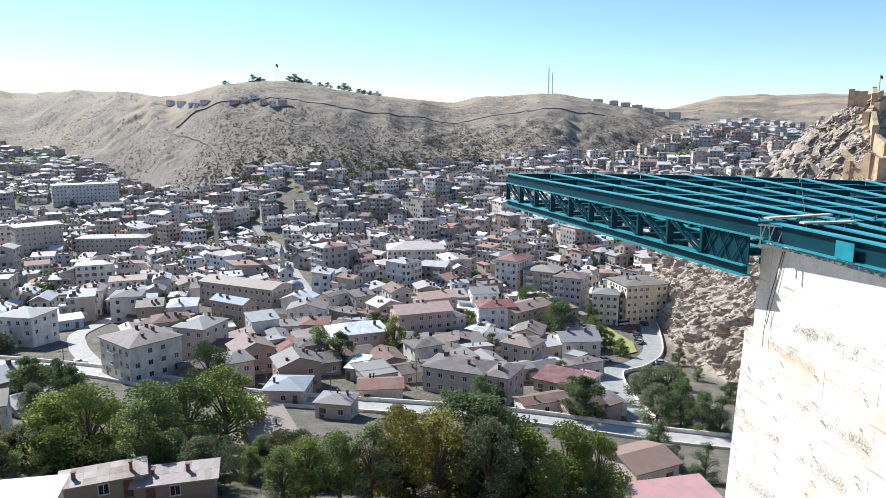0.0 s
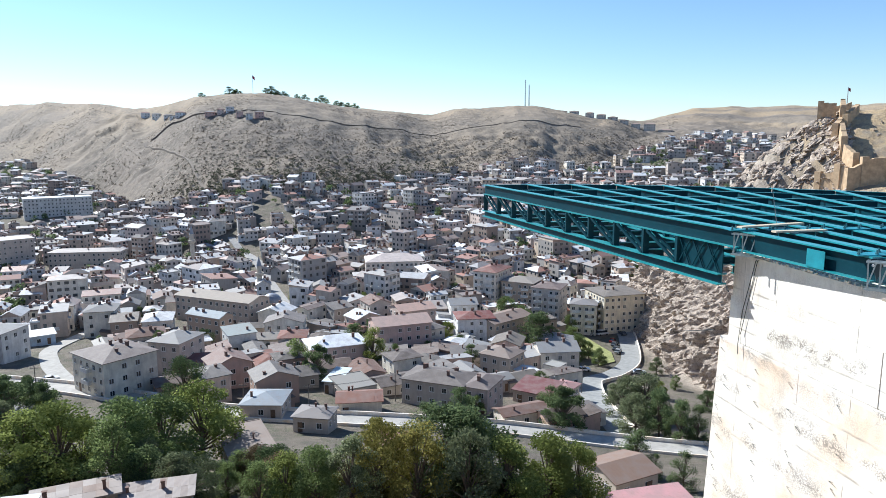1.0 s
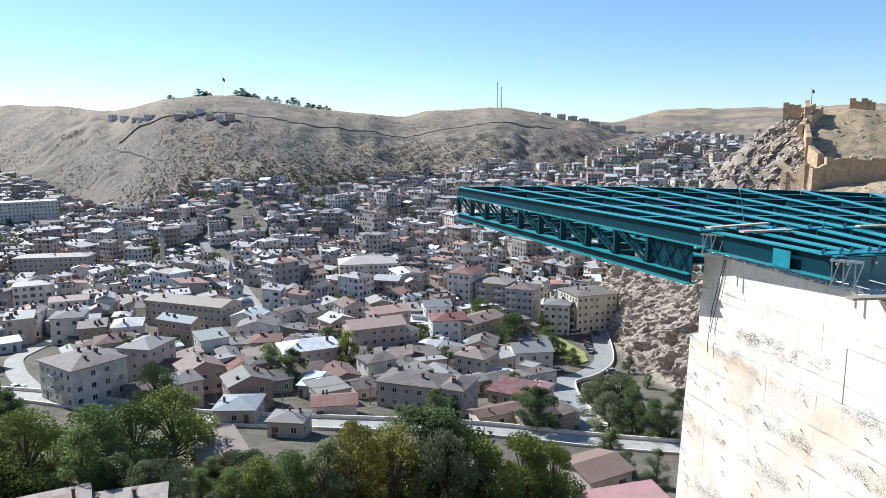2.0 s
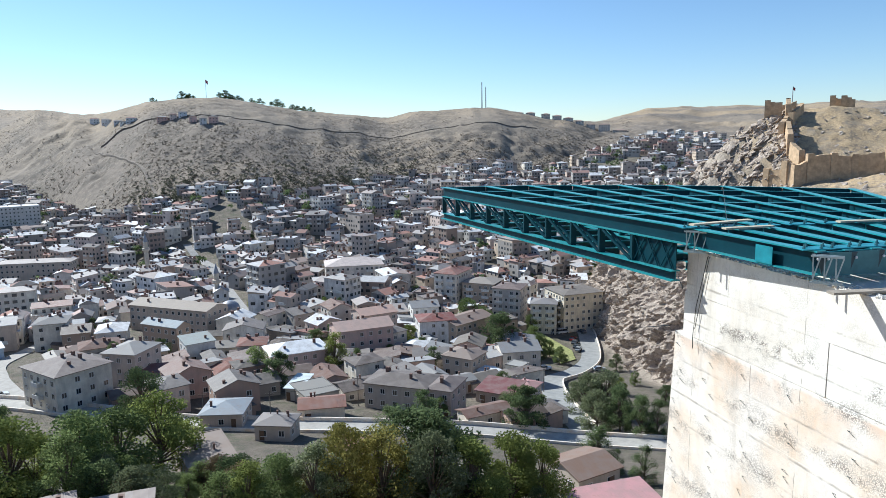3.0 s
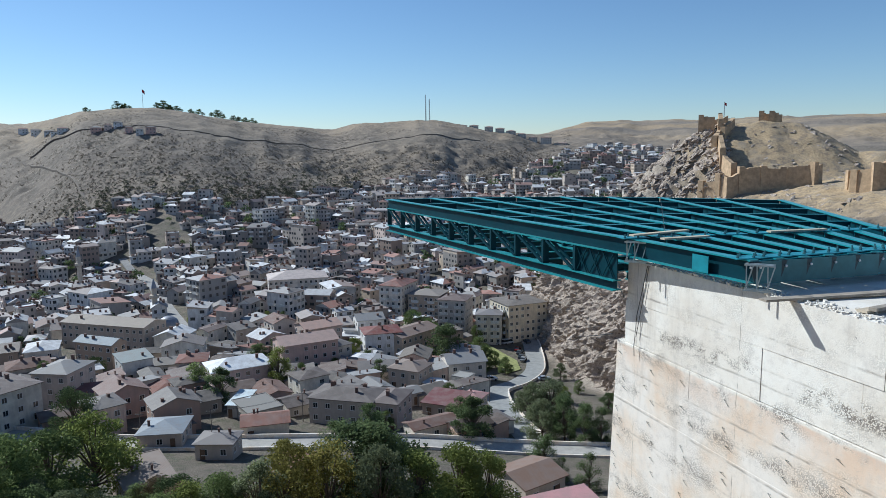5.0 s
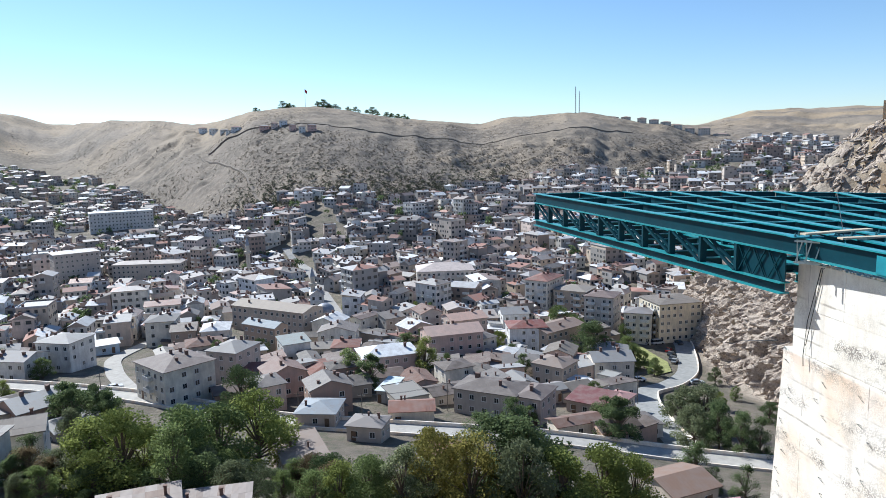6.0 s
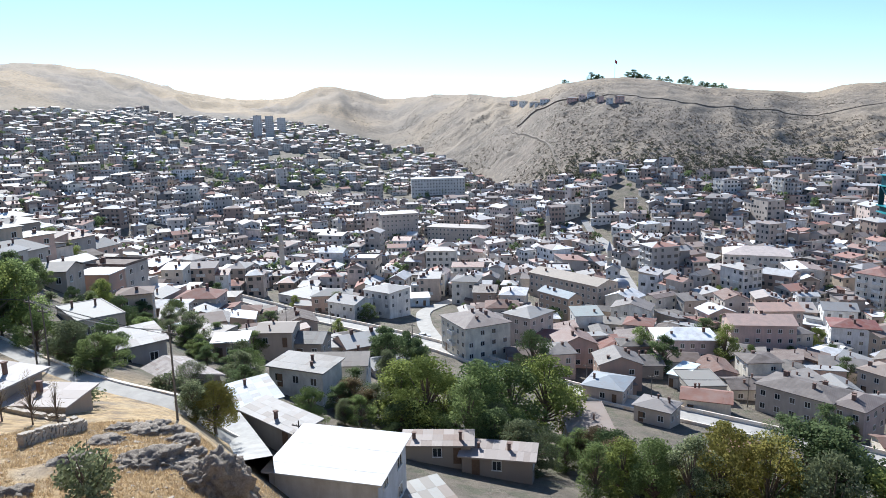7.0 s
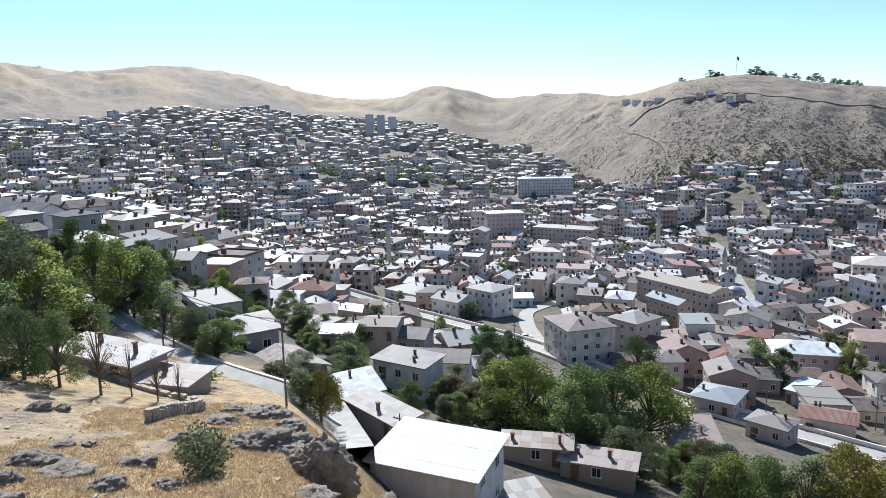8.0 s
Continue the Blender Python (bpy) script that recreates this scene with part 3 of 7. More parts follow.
deck = tagged(new("steel_deck"), "teal painted steel cantilever deck of fanned beams on a concrete wall", "steel deck")
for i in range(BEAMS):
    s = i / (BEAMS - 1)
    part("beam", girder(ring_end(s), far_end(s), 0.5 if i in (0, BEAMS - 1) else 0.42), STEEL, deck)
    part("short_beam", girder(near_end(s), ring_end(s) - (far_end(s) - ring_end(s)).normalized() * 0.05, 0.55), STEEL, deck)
for k in range(1, 6):
    u = k / 5.0
    for i in range(BEAMS - 1):
        a = ring_end(i / 8).lerp(far_end(i / 8), u) - Vector((0, 0, 0.02))
        b = ring_end((i + 1) / 8).lerp(far_end((i + 1) / 8), u) - Vector((0, 0, 0.02))
        d = (b - a).normalized() * (0.14 if k < 5 else 0.03)
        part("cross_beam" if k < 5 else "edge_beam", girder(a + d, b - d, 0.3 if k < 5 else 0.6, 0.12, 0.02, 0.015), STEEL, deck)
for i in range(BEAMS - 1):
    part("end_plate", girder(near_end(i / 8) + Vector((0.13, 0.05, -0.02)), near_end((i + 1) / 8) + Vector((-0.13, 0.05, -0.02)), 0.53, 0.06, 0.02, 0.02), STEEL, deck)
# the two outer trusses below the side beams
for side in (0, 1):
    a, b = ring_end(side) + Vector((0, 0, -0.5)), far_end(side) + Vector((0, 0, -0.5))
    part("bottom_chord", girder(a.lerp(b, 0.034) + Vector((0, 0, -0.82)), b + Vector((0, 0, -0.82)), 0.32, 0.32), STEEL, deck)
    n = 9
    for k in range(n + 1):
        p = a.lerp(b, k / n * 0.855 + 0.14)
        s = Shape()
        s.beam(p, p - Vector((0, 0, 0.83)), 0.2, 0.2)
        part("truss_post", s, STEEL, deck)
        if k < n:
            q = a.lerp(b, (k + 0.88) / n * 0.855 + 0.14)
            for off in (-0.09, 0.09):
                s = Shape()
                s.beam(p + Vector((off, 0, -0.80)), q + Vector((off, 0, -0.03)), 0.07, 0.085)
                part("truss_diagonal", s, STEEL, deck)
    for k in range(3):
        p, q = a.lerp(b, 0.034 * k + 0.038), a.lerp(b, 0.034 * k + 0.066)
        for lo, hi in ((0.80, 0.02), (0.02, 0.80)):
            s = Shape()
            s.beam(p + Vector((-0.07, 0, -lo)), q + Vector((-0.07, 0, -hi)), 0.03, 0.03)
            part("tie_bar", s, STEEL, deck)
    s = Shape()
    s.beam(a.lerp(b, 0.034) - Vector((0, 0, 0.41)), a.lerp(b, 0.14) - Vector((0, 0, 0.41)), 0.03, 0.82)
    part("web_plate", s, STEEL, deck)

# floor beams between the bottom chords, and the frames under the inner beams
for k in range(11):
    u = 0.11 + 0.087 * k
    for i in range(BEAMS - 1):
        a = ring_end(i / 8).lerp(far_end(i / 8), u) - Vector((0, 0, 1.34))
        b = ring_end((i + 1) / 8).lerp(far_end((i + 1) / 8), u) - Vector((0, 0, 1.34))
        d = (b - a).normalized() * 0.16
        part("floor_beam", girder(a + d, b - d, 0.26, 0.2, 0.02, 0.015), STEEL, deck)
for i in (2, 4, 6):
    a, b = ring_end(i / 8) - Vector((0, 0, 0.42)), far_end(i / 8) - Vector((0, 0, 0.42))
    part("inner_chord", girder(a.lerp(b, 0.06) - Vector((0, 0, 0.92)), b - Vector((0, 0, 0.92)), 0.28, 0.24), STEEL, deck)
    for k in range(10):
        p, q = a.lerp(b, 0.08 + 0.0915 * k), a.lerp(b, 0.163 + 0.0915 * k)
        s = Shape()
        s.beam(p, p - Vector((0, 0, 0.91)), 0.18, 0.2)
        part("inner_post", s, STEEL, deck)
        if k < 9:
            s = Shape()
            s.beam(p - Vector((0, 0, 0.89)), q, 0.1, 0.12)
            part("inner_diagonal", s, STEEL, deck)

# ---- houses ----
FRAME = plain("window_frame_white", (0.62, 0.61, 0.58), 0.5)
BRICK = plain("chimney_brick", (0.16, 0.10, 0.08), 0.9)
GLASS = glass_dark()


def window_shape(w=1.2, h=1.3):
    """A casement, its face towards -y."""
    s = Shape()
    f = 0.09
    s.box(-w / 2, w / 2, -0.05, 0.0, h - f, h)
    s.box(-w / 2 - 0.06, w / 2 + 0.06, -0.10, 0.0, -0.06, f * 0.7)
    s.box(-w / 2, -w / 2 + f, -0.05, 0.0, f, h - f)
    s.box(w / 2 - f, w / 2, -0.05, 0.0, f, h - f)
    s.box(-0.035, 0.035, -0.045, 0.0, f, h - f)
    s.face([(-w / 2 + f, -0.012, f), (w / 2 - f, -0.012, f), (w / 2 - f, -0.012, h - f), (-w / 2 + f, -0.012, h - f)], 1)
    return s


WINDOW = window_shape().mesh("window", [FRAME, GLASS])
SMALL_WINDOW = window_shape(0.7, 0.8).mesh("window", [FRAME, GLASS])


def wall_slots(w, d, storeys, sides, gap, rng, skip=0.12):
    """Where windows go: pose list on the chosen sides."""
    out = []
    for side in sides:
        run = w if side in (0, 2) else d
        n = max(1, int((run - 0.8) / gap))
        for k in range(n):
            for f in range(storeys):
                if rng.random() < skip:
                    continue
                x = (k + 0.5) * run / n - run / 2
                m = pose(0, 0, 0, 0, 0, side * 90) @ pose(x, -(d if side in (0, 2) else w) / 2, 0.95 + 2.9 * f)
                out.append(m)
    return out


def roof_shape(w, d, h, kind, rise, over):
    s = Shape()
    W, D = w / 2 + over, d / 2 + over
    t = 0.16
    if kind == "hip":
        r = max(w - d, 0) / 2 if w >= d else 0
        r2 = max(d - w, 0) / 2 if d > w else 0
        e = [(-W, -D, h + t), (W, -D, h + t), (W, D, h + t), (-W, D, h + t)]
        if w >= d:
            a, b = (-r - 0.01, 0, h + rise), (r + 0.01, 0, h + rise)
            s.face([e[0], e[1], b, a]); s.face([e[1], e[2], b]); s.face([e[2], e[3], a, b]); s.face([e[3], e[0], a])
        else:
            a, b = (0, -r2 - 0.01, h + rise), (0, r2 + 0.01, h + rise)
            s.face([e[0], e[1], a]); s.face([e[1], e[2], b, a]); s.face([e[2], e[3], b]); s.face([e[3], e[0], a, b])
    elif kind == "gable":
        s.face([(-W, -D, h + t), (W, -D, h + t), (W, 0, h + rise + t), (-W, 0, h + rise + t)])
        s.face([(W, D, h + t), (-W, D, h + t), (-W, 0, h + rise + t), (W, 0, h + rise + t)])
        s.face([(-W, 0, h + rise), (W, 0, h + rise), (W, -D, h), (-W, -D, h)])
        s.face([(-W, D, h), (W, D, h), (W, 0, h + rise), (-W, 0, h + rise)])
        for x in (-W, W):
            s.face([(x, -D, h), (x, -D, h + t), (x, 0, h + rise + t), (x, 0, h + rise)])
            s.face([(x, D, h), (x, D, h + t), (x, 0, h + rise + t), (x, 0, h + rise)])
        for y in (-D, D):
            s.face([(-W, y, h), (W, y, h), (W, y, h + t), (-W, y, h + t)])
        return s
    elif kind == "shed":
        s.face([(-W, -D, h + t), (W, -D, h + t), (W, D, h + rise + t), (-W, D, h + rise + t)])
        s.face([(-W, D, h + rise), (W, D, h + rise), (W, -D, h), (-W, -D, h)])
        s.face([(-W, -D, h), (W, -D, h), (W, -D, h + t), (-W, -D, h + t)])
        s.face([(W, D, h + rise), (-W, D, h + rise), (-W, D, h + rise + t), (W, D, h + rise + t)])
        for x in (-W, W):
            s.face([(x, -D, h), (x, -D, h + t), (x, D, h + rise + t), (x, D, h + rise)])
        return s
    else:
        W, D = w / 2 + 0.12, d / 2 + 0.12
        s.box(-W, W, -D, D, h + 0.004, h + 0.2)
        for x0, x1, y0, y1 in ((-W, W, -D, -D + 0.2), (-W, W, D - 0.2, D), (-W, -W + 0.2, -D + 0.2, D - 0.2), (W - 0.2, W, -D + 0.2, D - 0.2)):
            s.box(x0, x1, y0, y1, h + 0.2, h + 0.2 + rise * 0.3)
        return s
    e2 = [(-W, -D, h), (W, -D, h), (W, D, h), (-W, D, h)]
    for i in range(4):
        j = (i + 1) % 4
        s.face([e2[i], e2[j], e[j], e[i]])
    s.face(e2[::-1])
    return s


def wall_shape(w, d, h, kind, rise, base=5.0):
    s = Shape()
    s.box(-w / 2, w / 2, -d / 2, d / 2, -base, h)
    if kind == "gable":
        for x in (-w / 2, w / 2):
            p = [(x, -d / 2, h), (x, d / 2, h), (x, 0, h + rise)]
            s.face(p if x > 0 else p[::-1])
    if kind == "shed":
        for x in (-w / 2, w / 2):
            p = [(x, -d / 2, h), (x, d / 2, h), (x, d / 2, h + rise)]
            s.face(p if x > 0 else p[::-1])
        s.face([(w / 2, d / 2, h), (-w / 2, d / 2, h), (-w / 2, d / 2, h + rise), (w / 2, d / 2, h + rise)])
    return s


def add_shape(s, other, m, shift=0):
    n = len(s.v)
    s.v += [tuple(m @ Vector(p)) for p in other.v]
    s.f += [tuple(n + i for i in f) for f in other.f]
    s.m += [k + shift for k in other.m]


def roof_height(x, y, w, d, h, kind, rise):
    if kind == "hip":
        return h + rise * max(0, 1 - max(abs(y) / (d / 2), 0 if w < d else (abs(x) - (w - d) / 2) / (d / 2), 0)) if w >= d else h + rise * max(0, 1 - abs(x) / (w / 2))
    if kind == "gable":
        return h + rise * (1 - abs(y) / (d / 2))
    if kind == "shed":
        return h + rise * (y / d + 0.5)
    return h + 0.2


def sheet_metal(colour):
    """Roof sheets, each weathered in its own way."""
    key = ("sheet", colour)
    if key not in MADE:
        m, t, b = nodes_of("roof_sheet", 0.68, 0.0)
        o = chance(t)
        c = mix(t, 1.0 if max(colour) < 0.53 else 0.3, colour, ramp(t, o, [(0.0, (0.62, 0.56, 0.53)), (0.35, (0.82, 0.82, 0.83)), (0.7, (0.96, 0.96, 0.98)), (0.86, (0.85, 0.82, 0.81)), (1.0, (0.55, 0.42, 0.36))]), "MULTIPLY")
        rust = noise_of(t, 1.4, 6, 0.7, "Position")
        link(t, mix(t, ramp(t, rust, [(0.5, grey(0)), (0.75, grey(0.3))]), c, (0.27, 0.20, 0.16)), b.inputs["Base Color"])
        w = t.nodes.new("ShaderNodeTexWave")
        w.inputs["Scale"].default_value = 3.2
        link(t, t.nodes.new("ShaderNodeTexCoord").outputs["Object"], w.inputs["Vector"])
        bump(t, b, w.outputs["Fac"], 0.3, 0.03)
        MADE[key] = m
    return MADE[key]


def lay_sheets(house, w, d, h, kind, rise, over, colour, grid, rng):
    """Single roof sheets over the slopes of a gabled or lean-to roof."""
    W, D, t = w / 2 + over + 0.05, d / 2 + over + 0.05, 0.16
    if kind == "gable":
        run, slopes = math.hypot(D, rise), ((0, 1), (180, 1))
    else:
        run, slopes = math.hypot(2 * D, rise), ((0, 1),)
    tilt = math.degrees(math.atan2(rise, D if kind == "gable" else 2 * D))
    n, m = grid
    a, b = 2 * W / n, run / m
    s = Shape()
    s.box(-a / 2 + 0.01, a / 2 + 0.02, 0, b + 0.05, 0, 0.03)
    me = s.mesh("roof_sheet", sheet_metal(colour or (0.5, 0.5, 0.5)))
    for side, _ in slopes:
        for i in range(n):
            for j in range(m):
                at = pose(0, 0, 0, 0, 0, side) @ pose(-W + a * (i + 0.5), -D, h + t + 0.006, tilt) @ pose(0, b * j, 0.01 * (j % 2) + 0.004 * (i % 2), rng.uniform(-0.15, 0.15), 0, 0)
                part("roof_sheet", me, None, house, at=at)


def make_house(w, d, storeys, kind="hip", rise=2.0, seed=1, wall=None, roof=None, sides=(0, 1, 2, 3), detail=2, gap=2.6, chimneys=2, balconies=0, over=0.45, name="house", low=0.0, base=5.0, sheets=None, wing=False):
    """A house at the origin, its front towards -y. detail 2: each window a part; 1: windows in the wall's own mesh."""
    rng = random.Random(seed)
    h = storeys * 2.9 + 0.3 - low
    ws = wall_shape(w, d, h, kind, rise, base)
    slots = wall_slots(w, d, storeys, sides, gap, rng)
    rs = roof_shape(w, d, h, kind, rise, over)
    if wing:
        side, c, e = rng.choice((-1, 1)), w * rng.uniform(0.3, 0.5), d * rng.uniform(0.55, 0.85)
        lower = max(1, storeys - 1) * 2.9 - rng.uniform(0.3, 0.8)
        at = pose(side * ((w + c) / 2 + 0.02), rng.uniform(-0.1, 0.1) * d, 0, 0, 0, 90 if side < 0 else -90)
        add_shape(ws, wall_shape(e, c, lower, "shed", 0.7, base), at)
        add_shape(rs, roof_shape(e, c, lower, "shed", 0.7, 0.25), at)
    if detail == 1:
        for m in slots:
            x = Shape()
            x.box(-0.6, 0.6, -0.05, 0.0, -0.02, 1.3, 1)
            x.face([(-0.5, -0.054, 0.08), (0.5, -0.054, 0.08), (0.5, -0.054, 1.2), (-0.5, -0.054, 1.2)], 2)
            add_shape(ws, x, m)
    house = part(name, ws, [plaster(wall), FRAME, GLASS])
    part("roof", rs, roofing(roof), house)
    if sheets:
        lay_sheets(house, w, d, h, kind, rise, over, roof, sheets, rng)
    if detail == 2:
        for m in slots:
            part("window", WINDOW, None, house, at=m)
    if detail == 2 and storeys < 4:
        s = Shape()
        s.box(-0.5, 0.5, -0.06, 0.0, 0.0, 2.1)
        s.box(-0.42, 0.42, -0.08, -0.06, 0.05, 2.02)
        part("door", s, plain("door_brown", (0.13, 0.08, 0.05), 0.6), house, at=pose(w * 0.3 * rng.choice((-1, 1)), -d / 2, 0.1))
    for k in range(chimneys):
        x, y = rng.uniform(-0.36, 0.36) * w, rng.uniform(-0.3, 0.3) * d
        z = roof_height(x, y, w, d, h, kind, rise)
        s = Shape()
        c = rng.uniform(0.28, 0.45) if storeys > 1 else rng.uniform(0.12, 0.24)
        e = 0.28 if storeys > 1 else 0.16
        s.box(x - c, x + c, y - e, y + e, z - 0.8, z + rng.uniform(0.7, 1.3))
        s.box(x - c - 0.07, x + c + 0.07, y - e - 0.07, y + e + 0.07, s.v[4][2], s.v[4][2] + 0.12)
        part("chimney", s, BRICK, house)
    for k in range(balconies):
        for f in range(1, storeys):
            x = (k + 0.5) * w / balconies - w / 2
            s = Shape()
            s.box(x - 1.5, x + 1.5, -d / 2 - 1.1, -d / 2 - 0.003, 2.9 * f + 0.1, 2.9 * f + 0.25)
            s.box(x - 1.5, x + 1.5, -d / 2 - 1.1, -d / 2 - 1.02, 2.9 * f + 0.25, 2.9 * f + 1.1)
            for q in (-1.5, 1.42):
                s.box(x + q, x + q + 0.08, -d / 2 - 1.02, -d / 2 - 0.003, 2.9 * f + 0.25, 2.9 * f + 1.1)
            part("balcony", s, FRAME, house)
    return house


TAKEN = []


def set_house(x, y, turn, w, d, storeys, label, **k):
    """A house of its own at a place in the plan; turn is its front's turn from facing the terrace."""
    z = k.pop("z", None)
    name = k.get("name", "house")
    category = k.pop("category", "house")
    h = make_house(w, d, storeys, seed=int(abs(x * 7 + y * 3)), **k)
    if z is None:
        z = min(ground(x + a, y + b) for a in (-w / 2, w / 2) for b in (-d / 2, d / 2)) + 0.3
    h.matrix_basis = pose(x, y, z, 0, 0, -math.degrees(math.atan2(x, y)) + turn)
    TAKEN.append((x, y, max(w, d) * 0.5 + 2))
    return tagged(h, label, category, "houses of the old town")


set_house(-7.7, 223.8, 17, 18.3, 11.0, 3, "long salmon-pink building with a low pink sheet roof", kind="gable", rise=2, z=10.4, wall=(0.60, 0.42, 0.36), roof=(0.44, 0.31, 0.26), balconies=0, chimneys=2)
set_house(-3.9, 252.9, 23, 13.8, 11.0, 3, "salmon building with a tile-red low roof", kind="gable", rise=1.6, z=7.7, wall=(0.60, 0.46, 0.39), roof=(0.42, 0.28, 0.23))
set_house(-25.9, 199.3, 13, 16.5, 11.0, 2, "pinkish house under a bright white hipped roof", kind="hip", rise=2.2, z=13.9, wall=(0.57, 0.43, 0.39), roof=(0.72, 0.73, 0.74))
set_house(-74.1, 164.1, -63, 14.6, 13.1, 3, "cream three-storey house with a brown hipped roof", kind="hip", rise=1.8, z=19.7, wall=(0.78, 0.73, 0.61), roof=(0.14, 0.11, 0.10), chimneys=4, balconies=1)
set_house(-49.6, 172.1, 105, 9.0, 9.8, 2, "red-brown gabled house below the street", kind="gable", rise=2.2, z=17.4, wall=(0.51, 0.35, 0.29), roof=(0.19, 0.12, 0.10))
set_house(-59.3, 180.9, -9, 7.0, 8.0, 1, "low building with a dark red sheet roof", kind="shed", rise=1.3, z=16.9, roof=(0.17, 0.07, 0.06), chimneys=1)
set_house(18.3, 244.0, 10, 13.2, 11.0, 3, "white building under a dark red roof", kind="hip", rise=1.7, z=6.8, wall=(0.78, 0.77, 0.76), roof=(0.17, 0.05, 0.04))
set_house(28.8, 246.4, 47, 19.4, 11.0, 3, "tan building with a brown tiled roof", kind="gable", rise=1.5, z=5.4, wall=(0.58, 0.45, 0.33), roof=(0.21, 0.15, 0.12))
set_house(30.3, 296.1, -25, 10.4, 16.8, 6, "tall cream apartment block with a red-brown roof", kind="hip", rise=1.8, z=4.9, wall=(0.78, 0.72, 0.63), roof=(0.20, 0.09, 0.07), category='apartment block', gap=2.15, balconies=2, chimneys=3)
set_house(42.4, 289.6, -21, 14.0, 13.0, 5, "brown apartment block with pale roof sheets", kind="hip", rise=1.6, z=4.3, wall=(0.46, 0.36, 0.27), roof=(0.25, 0.22, 0.19), category='apartment block', gap=2.15, balconies=2, chimneys=3)
set_house(52.2, 280.2, -16, 11.6, 12.2, 5, "pale apartment block with stacked balconies", kind="hip", rise=1.6, z=3.6, wall=(0.66, 0.60, 0.55), roof=(0.15, 0.11, 0.10), category='apartment block', gap=2.15, balconies=2)
set_house(63.6, 267.5, -3, 10.0, 10.0, 4, "white apartment block beside the river road", kind="hip", rise=1.4, z=2.6, wall=(0.78, 0.71, 0.58), roof=(0.20, 0.19, 0.19), category='apartment block', gap=2.15, balconies=2)
set_house(77.1, 273.5, -60, 16.4, 17.6, 5, "cream apartment block at the bend of the road", kind="hip", rise=1.4, z=2.7, wall=(0.78, 0.69, 0.52), roof=(0.16, 0.14, 0.12), category='apartment block', gap=2.15, balconies=2)
set_house(-14.6, 347.6, 4, 28.1, 18.0, 4, "broad cream building with a pale pink roof", kind="hip", rise=3, z=6.3, wall=(0.78, 0.70, 0.61), roof=(0.53, 0.45, 0.41), category='apartment block', gap=2.15, balconies=2)
set_house(-70.7, 228.1, -47, 14.8, 6.1, 3, "brick-brown house with a blue-grey sheet roof", kind="gable", rise=1.5, z=12.1, wall=(0.41, 0.29, 0.21), roof=(0.28, 0.32, 0.34))
set_house(-77.7, 266.8, -42, 35.8, 12.0, 3, "long tan house with a broad tan roof", kind="gable", rise=1.6, z=9.4, wall=(0.58, 0.46, 0.36), roof=(0.31, 0.26, 0.21))
set_house(-47.1, 234.4, 81, 9.0, 12.7, 2, "white gabled house beside the mosque", kind="gable", rise=2, z=11.3, wall=(0.78, 0.75, 0.69), roof=(0.17, 0.15, 0.14))
set_house(-17.6, 166.0, 20, 8.5, 11.0, 1, "low shed with a flat weathered concrete roof", kind="flat", rise=0.4, z=16.6, wall=(0.39, 0.35, 0.30), roof=(0.21, 0.20, 0.18), chimneys=0)
set_house(-21.8, 170.7, -22, 3.6, 9.0, 1, "small shed with a pale blue sheet roof", kind="shed", rise=0.5, z=16.4, wall=(0.51, 0.48, 0.45), roof=(0.55, 0.62, 0.64), chimneys=0)
set_house(-14.6, 152.3, 0, 9.8, 7.0, 1, "low house with a rusty red roof by the street", kind="gable", rise=1.2, z=17.9, wall=(0.63, 0.57, 0.48), roof=(0.22, 0.10, 0.07))
set_house(-22.2, 136.7, -20, 7.3, 6.0, 1, "low house with a grey sheet roof by the street", kind="hip", rise=1, z=20.7, wall=(0.54, 0.46, 0.39), roof=(0.20, 0.18, 0.17), chimneys=3)
set_house(-34.7, 148.1, -16, 8.7, 9.0, 1, "low house with a blue-grey hipped roof", kind="hip", rise=1.5, z=19.6, wall=(0.51, 0.42, 0.36), roof=(0.26, 0.29, 0.32), chimneys=1)
set_house(3.9, 162.3, -22, 15.6, 10.0, 2, "dark terraced house with a brown roof and chimneys", kind="hip", rise=1.5, z=16.1, wall=(0.48, 0.41, 0.35), roof=(0.12, 0.10, 0.09), chimneys=5)
set_house(14.2, 158.7, -22, 6.2, 10.0, 2, "narrow house with stacked open balconies", kind="hip", rise=1.3, z=15.9, wall=(0.54, 0.43, 0.39), roof=(0.15, 0.12, 0.11), balconies=1)
set_house(29.0, 168.8, -22, 9.7, 9.0, 1, "low shed with a maroon roof", kind="shed", rise=0.8, z=13.4, wall=(0.41, 0.33, 0.29), roof=(0.15, 0.05, 0.05), chimneys=0)
set_house(37.2, 174.1, -25, 5.1, 6.0, 1, "small house with a faded pink roof", kind="hip", rise=1, z=11.8, wall=(0.63, 0.54, 0.46), roof=(0.38, 0.21, 0.20), chimneys=1)
set_house(39.3, 199.4, -29, 5.1, 5.0, 1, "small white cube of a house with a flat roof", kind="flat", rise=0.3, z=9.0, wall=(0.78, 0.76, 0.71), roof=(0.31, 0.30, 0.28), chimneys=0)
set_house(-28.8, 107.2, 10, 7.4, 12.0, 1, "earth-roofed stone house with broken chimney stumps", kind="flat", rise=0.25, z=28.6, wall=(0.42, 0.33, 0.26), roof=(0.21, 0.16, 0.13), chimneys=3)
set_house(-5.5, 110.0, -20, 5.3, 8.0, 1, "low house with a terracotta tile roof among trees", kind="gable", rise=1.5, z=26.3, wall=(0.51, 0.41, 0.32), roof=(0.26, 0.11, 0.07), chimneys=1)
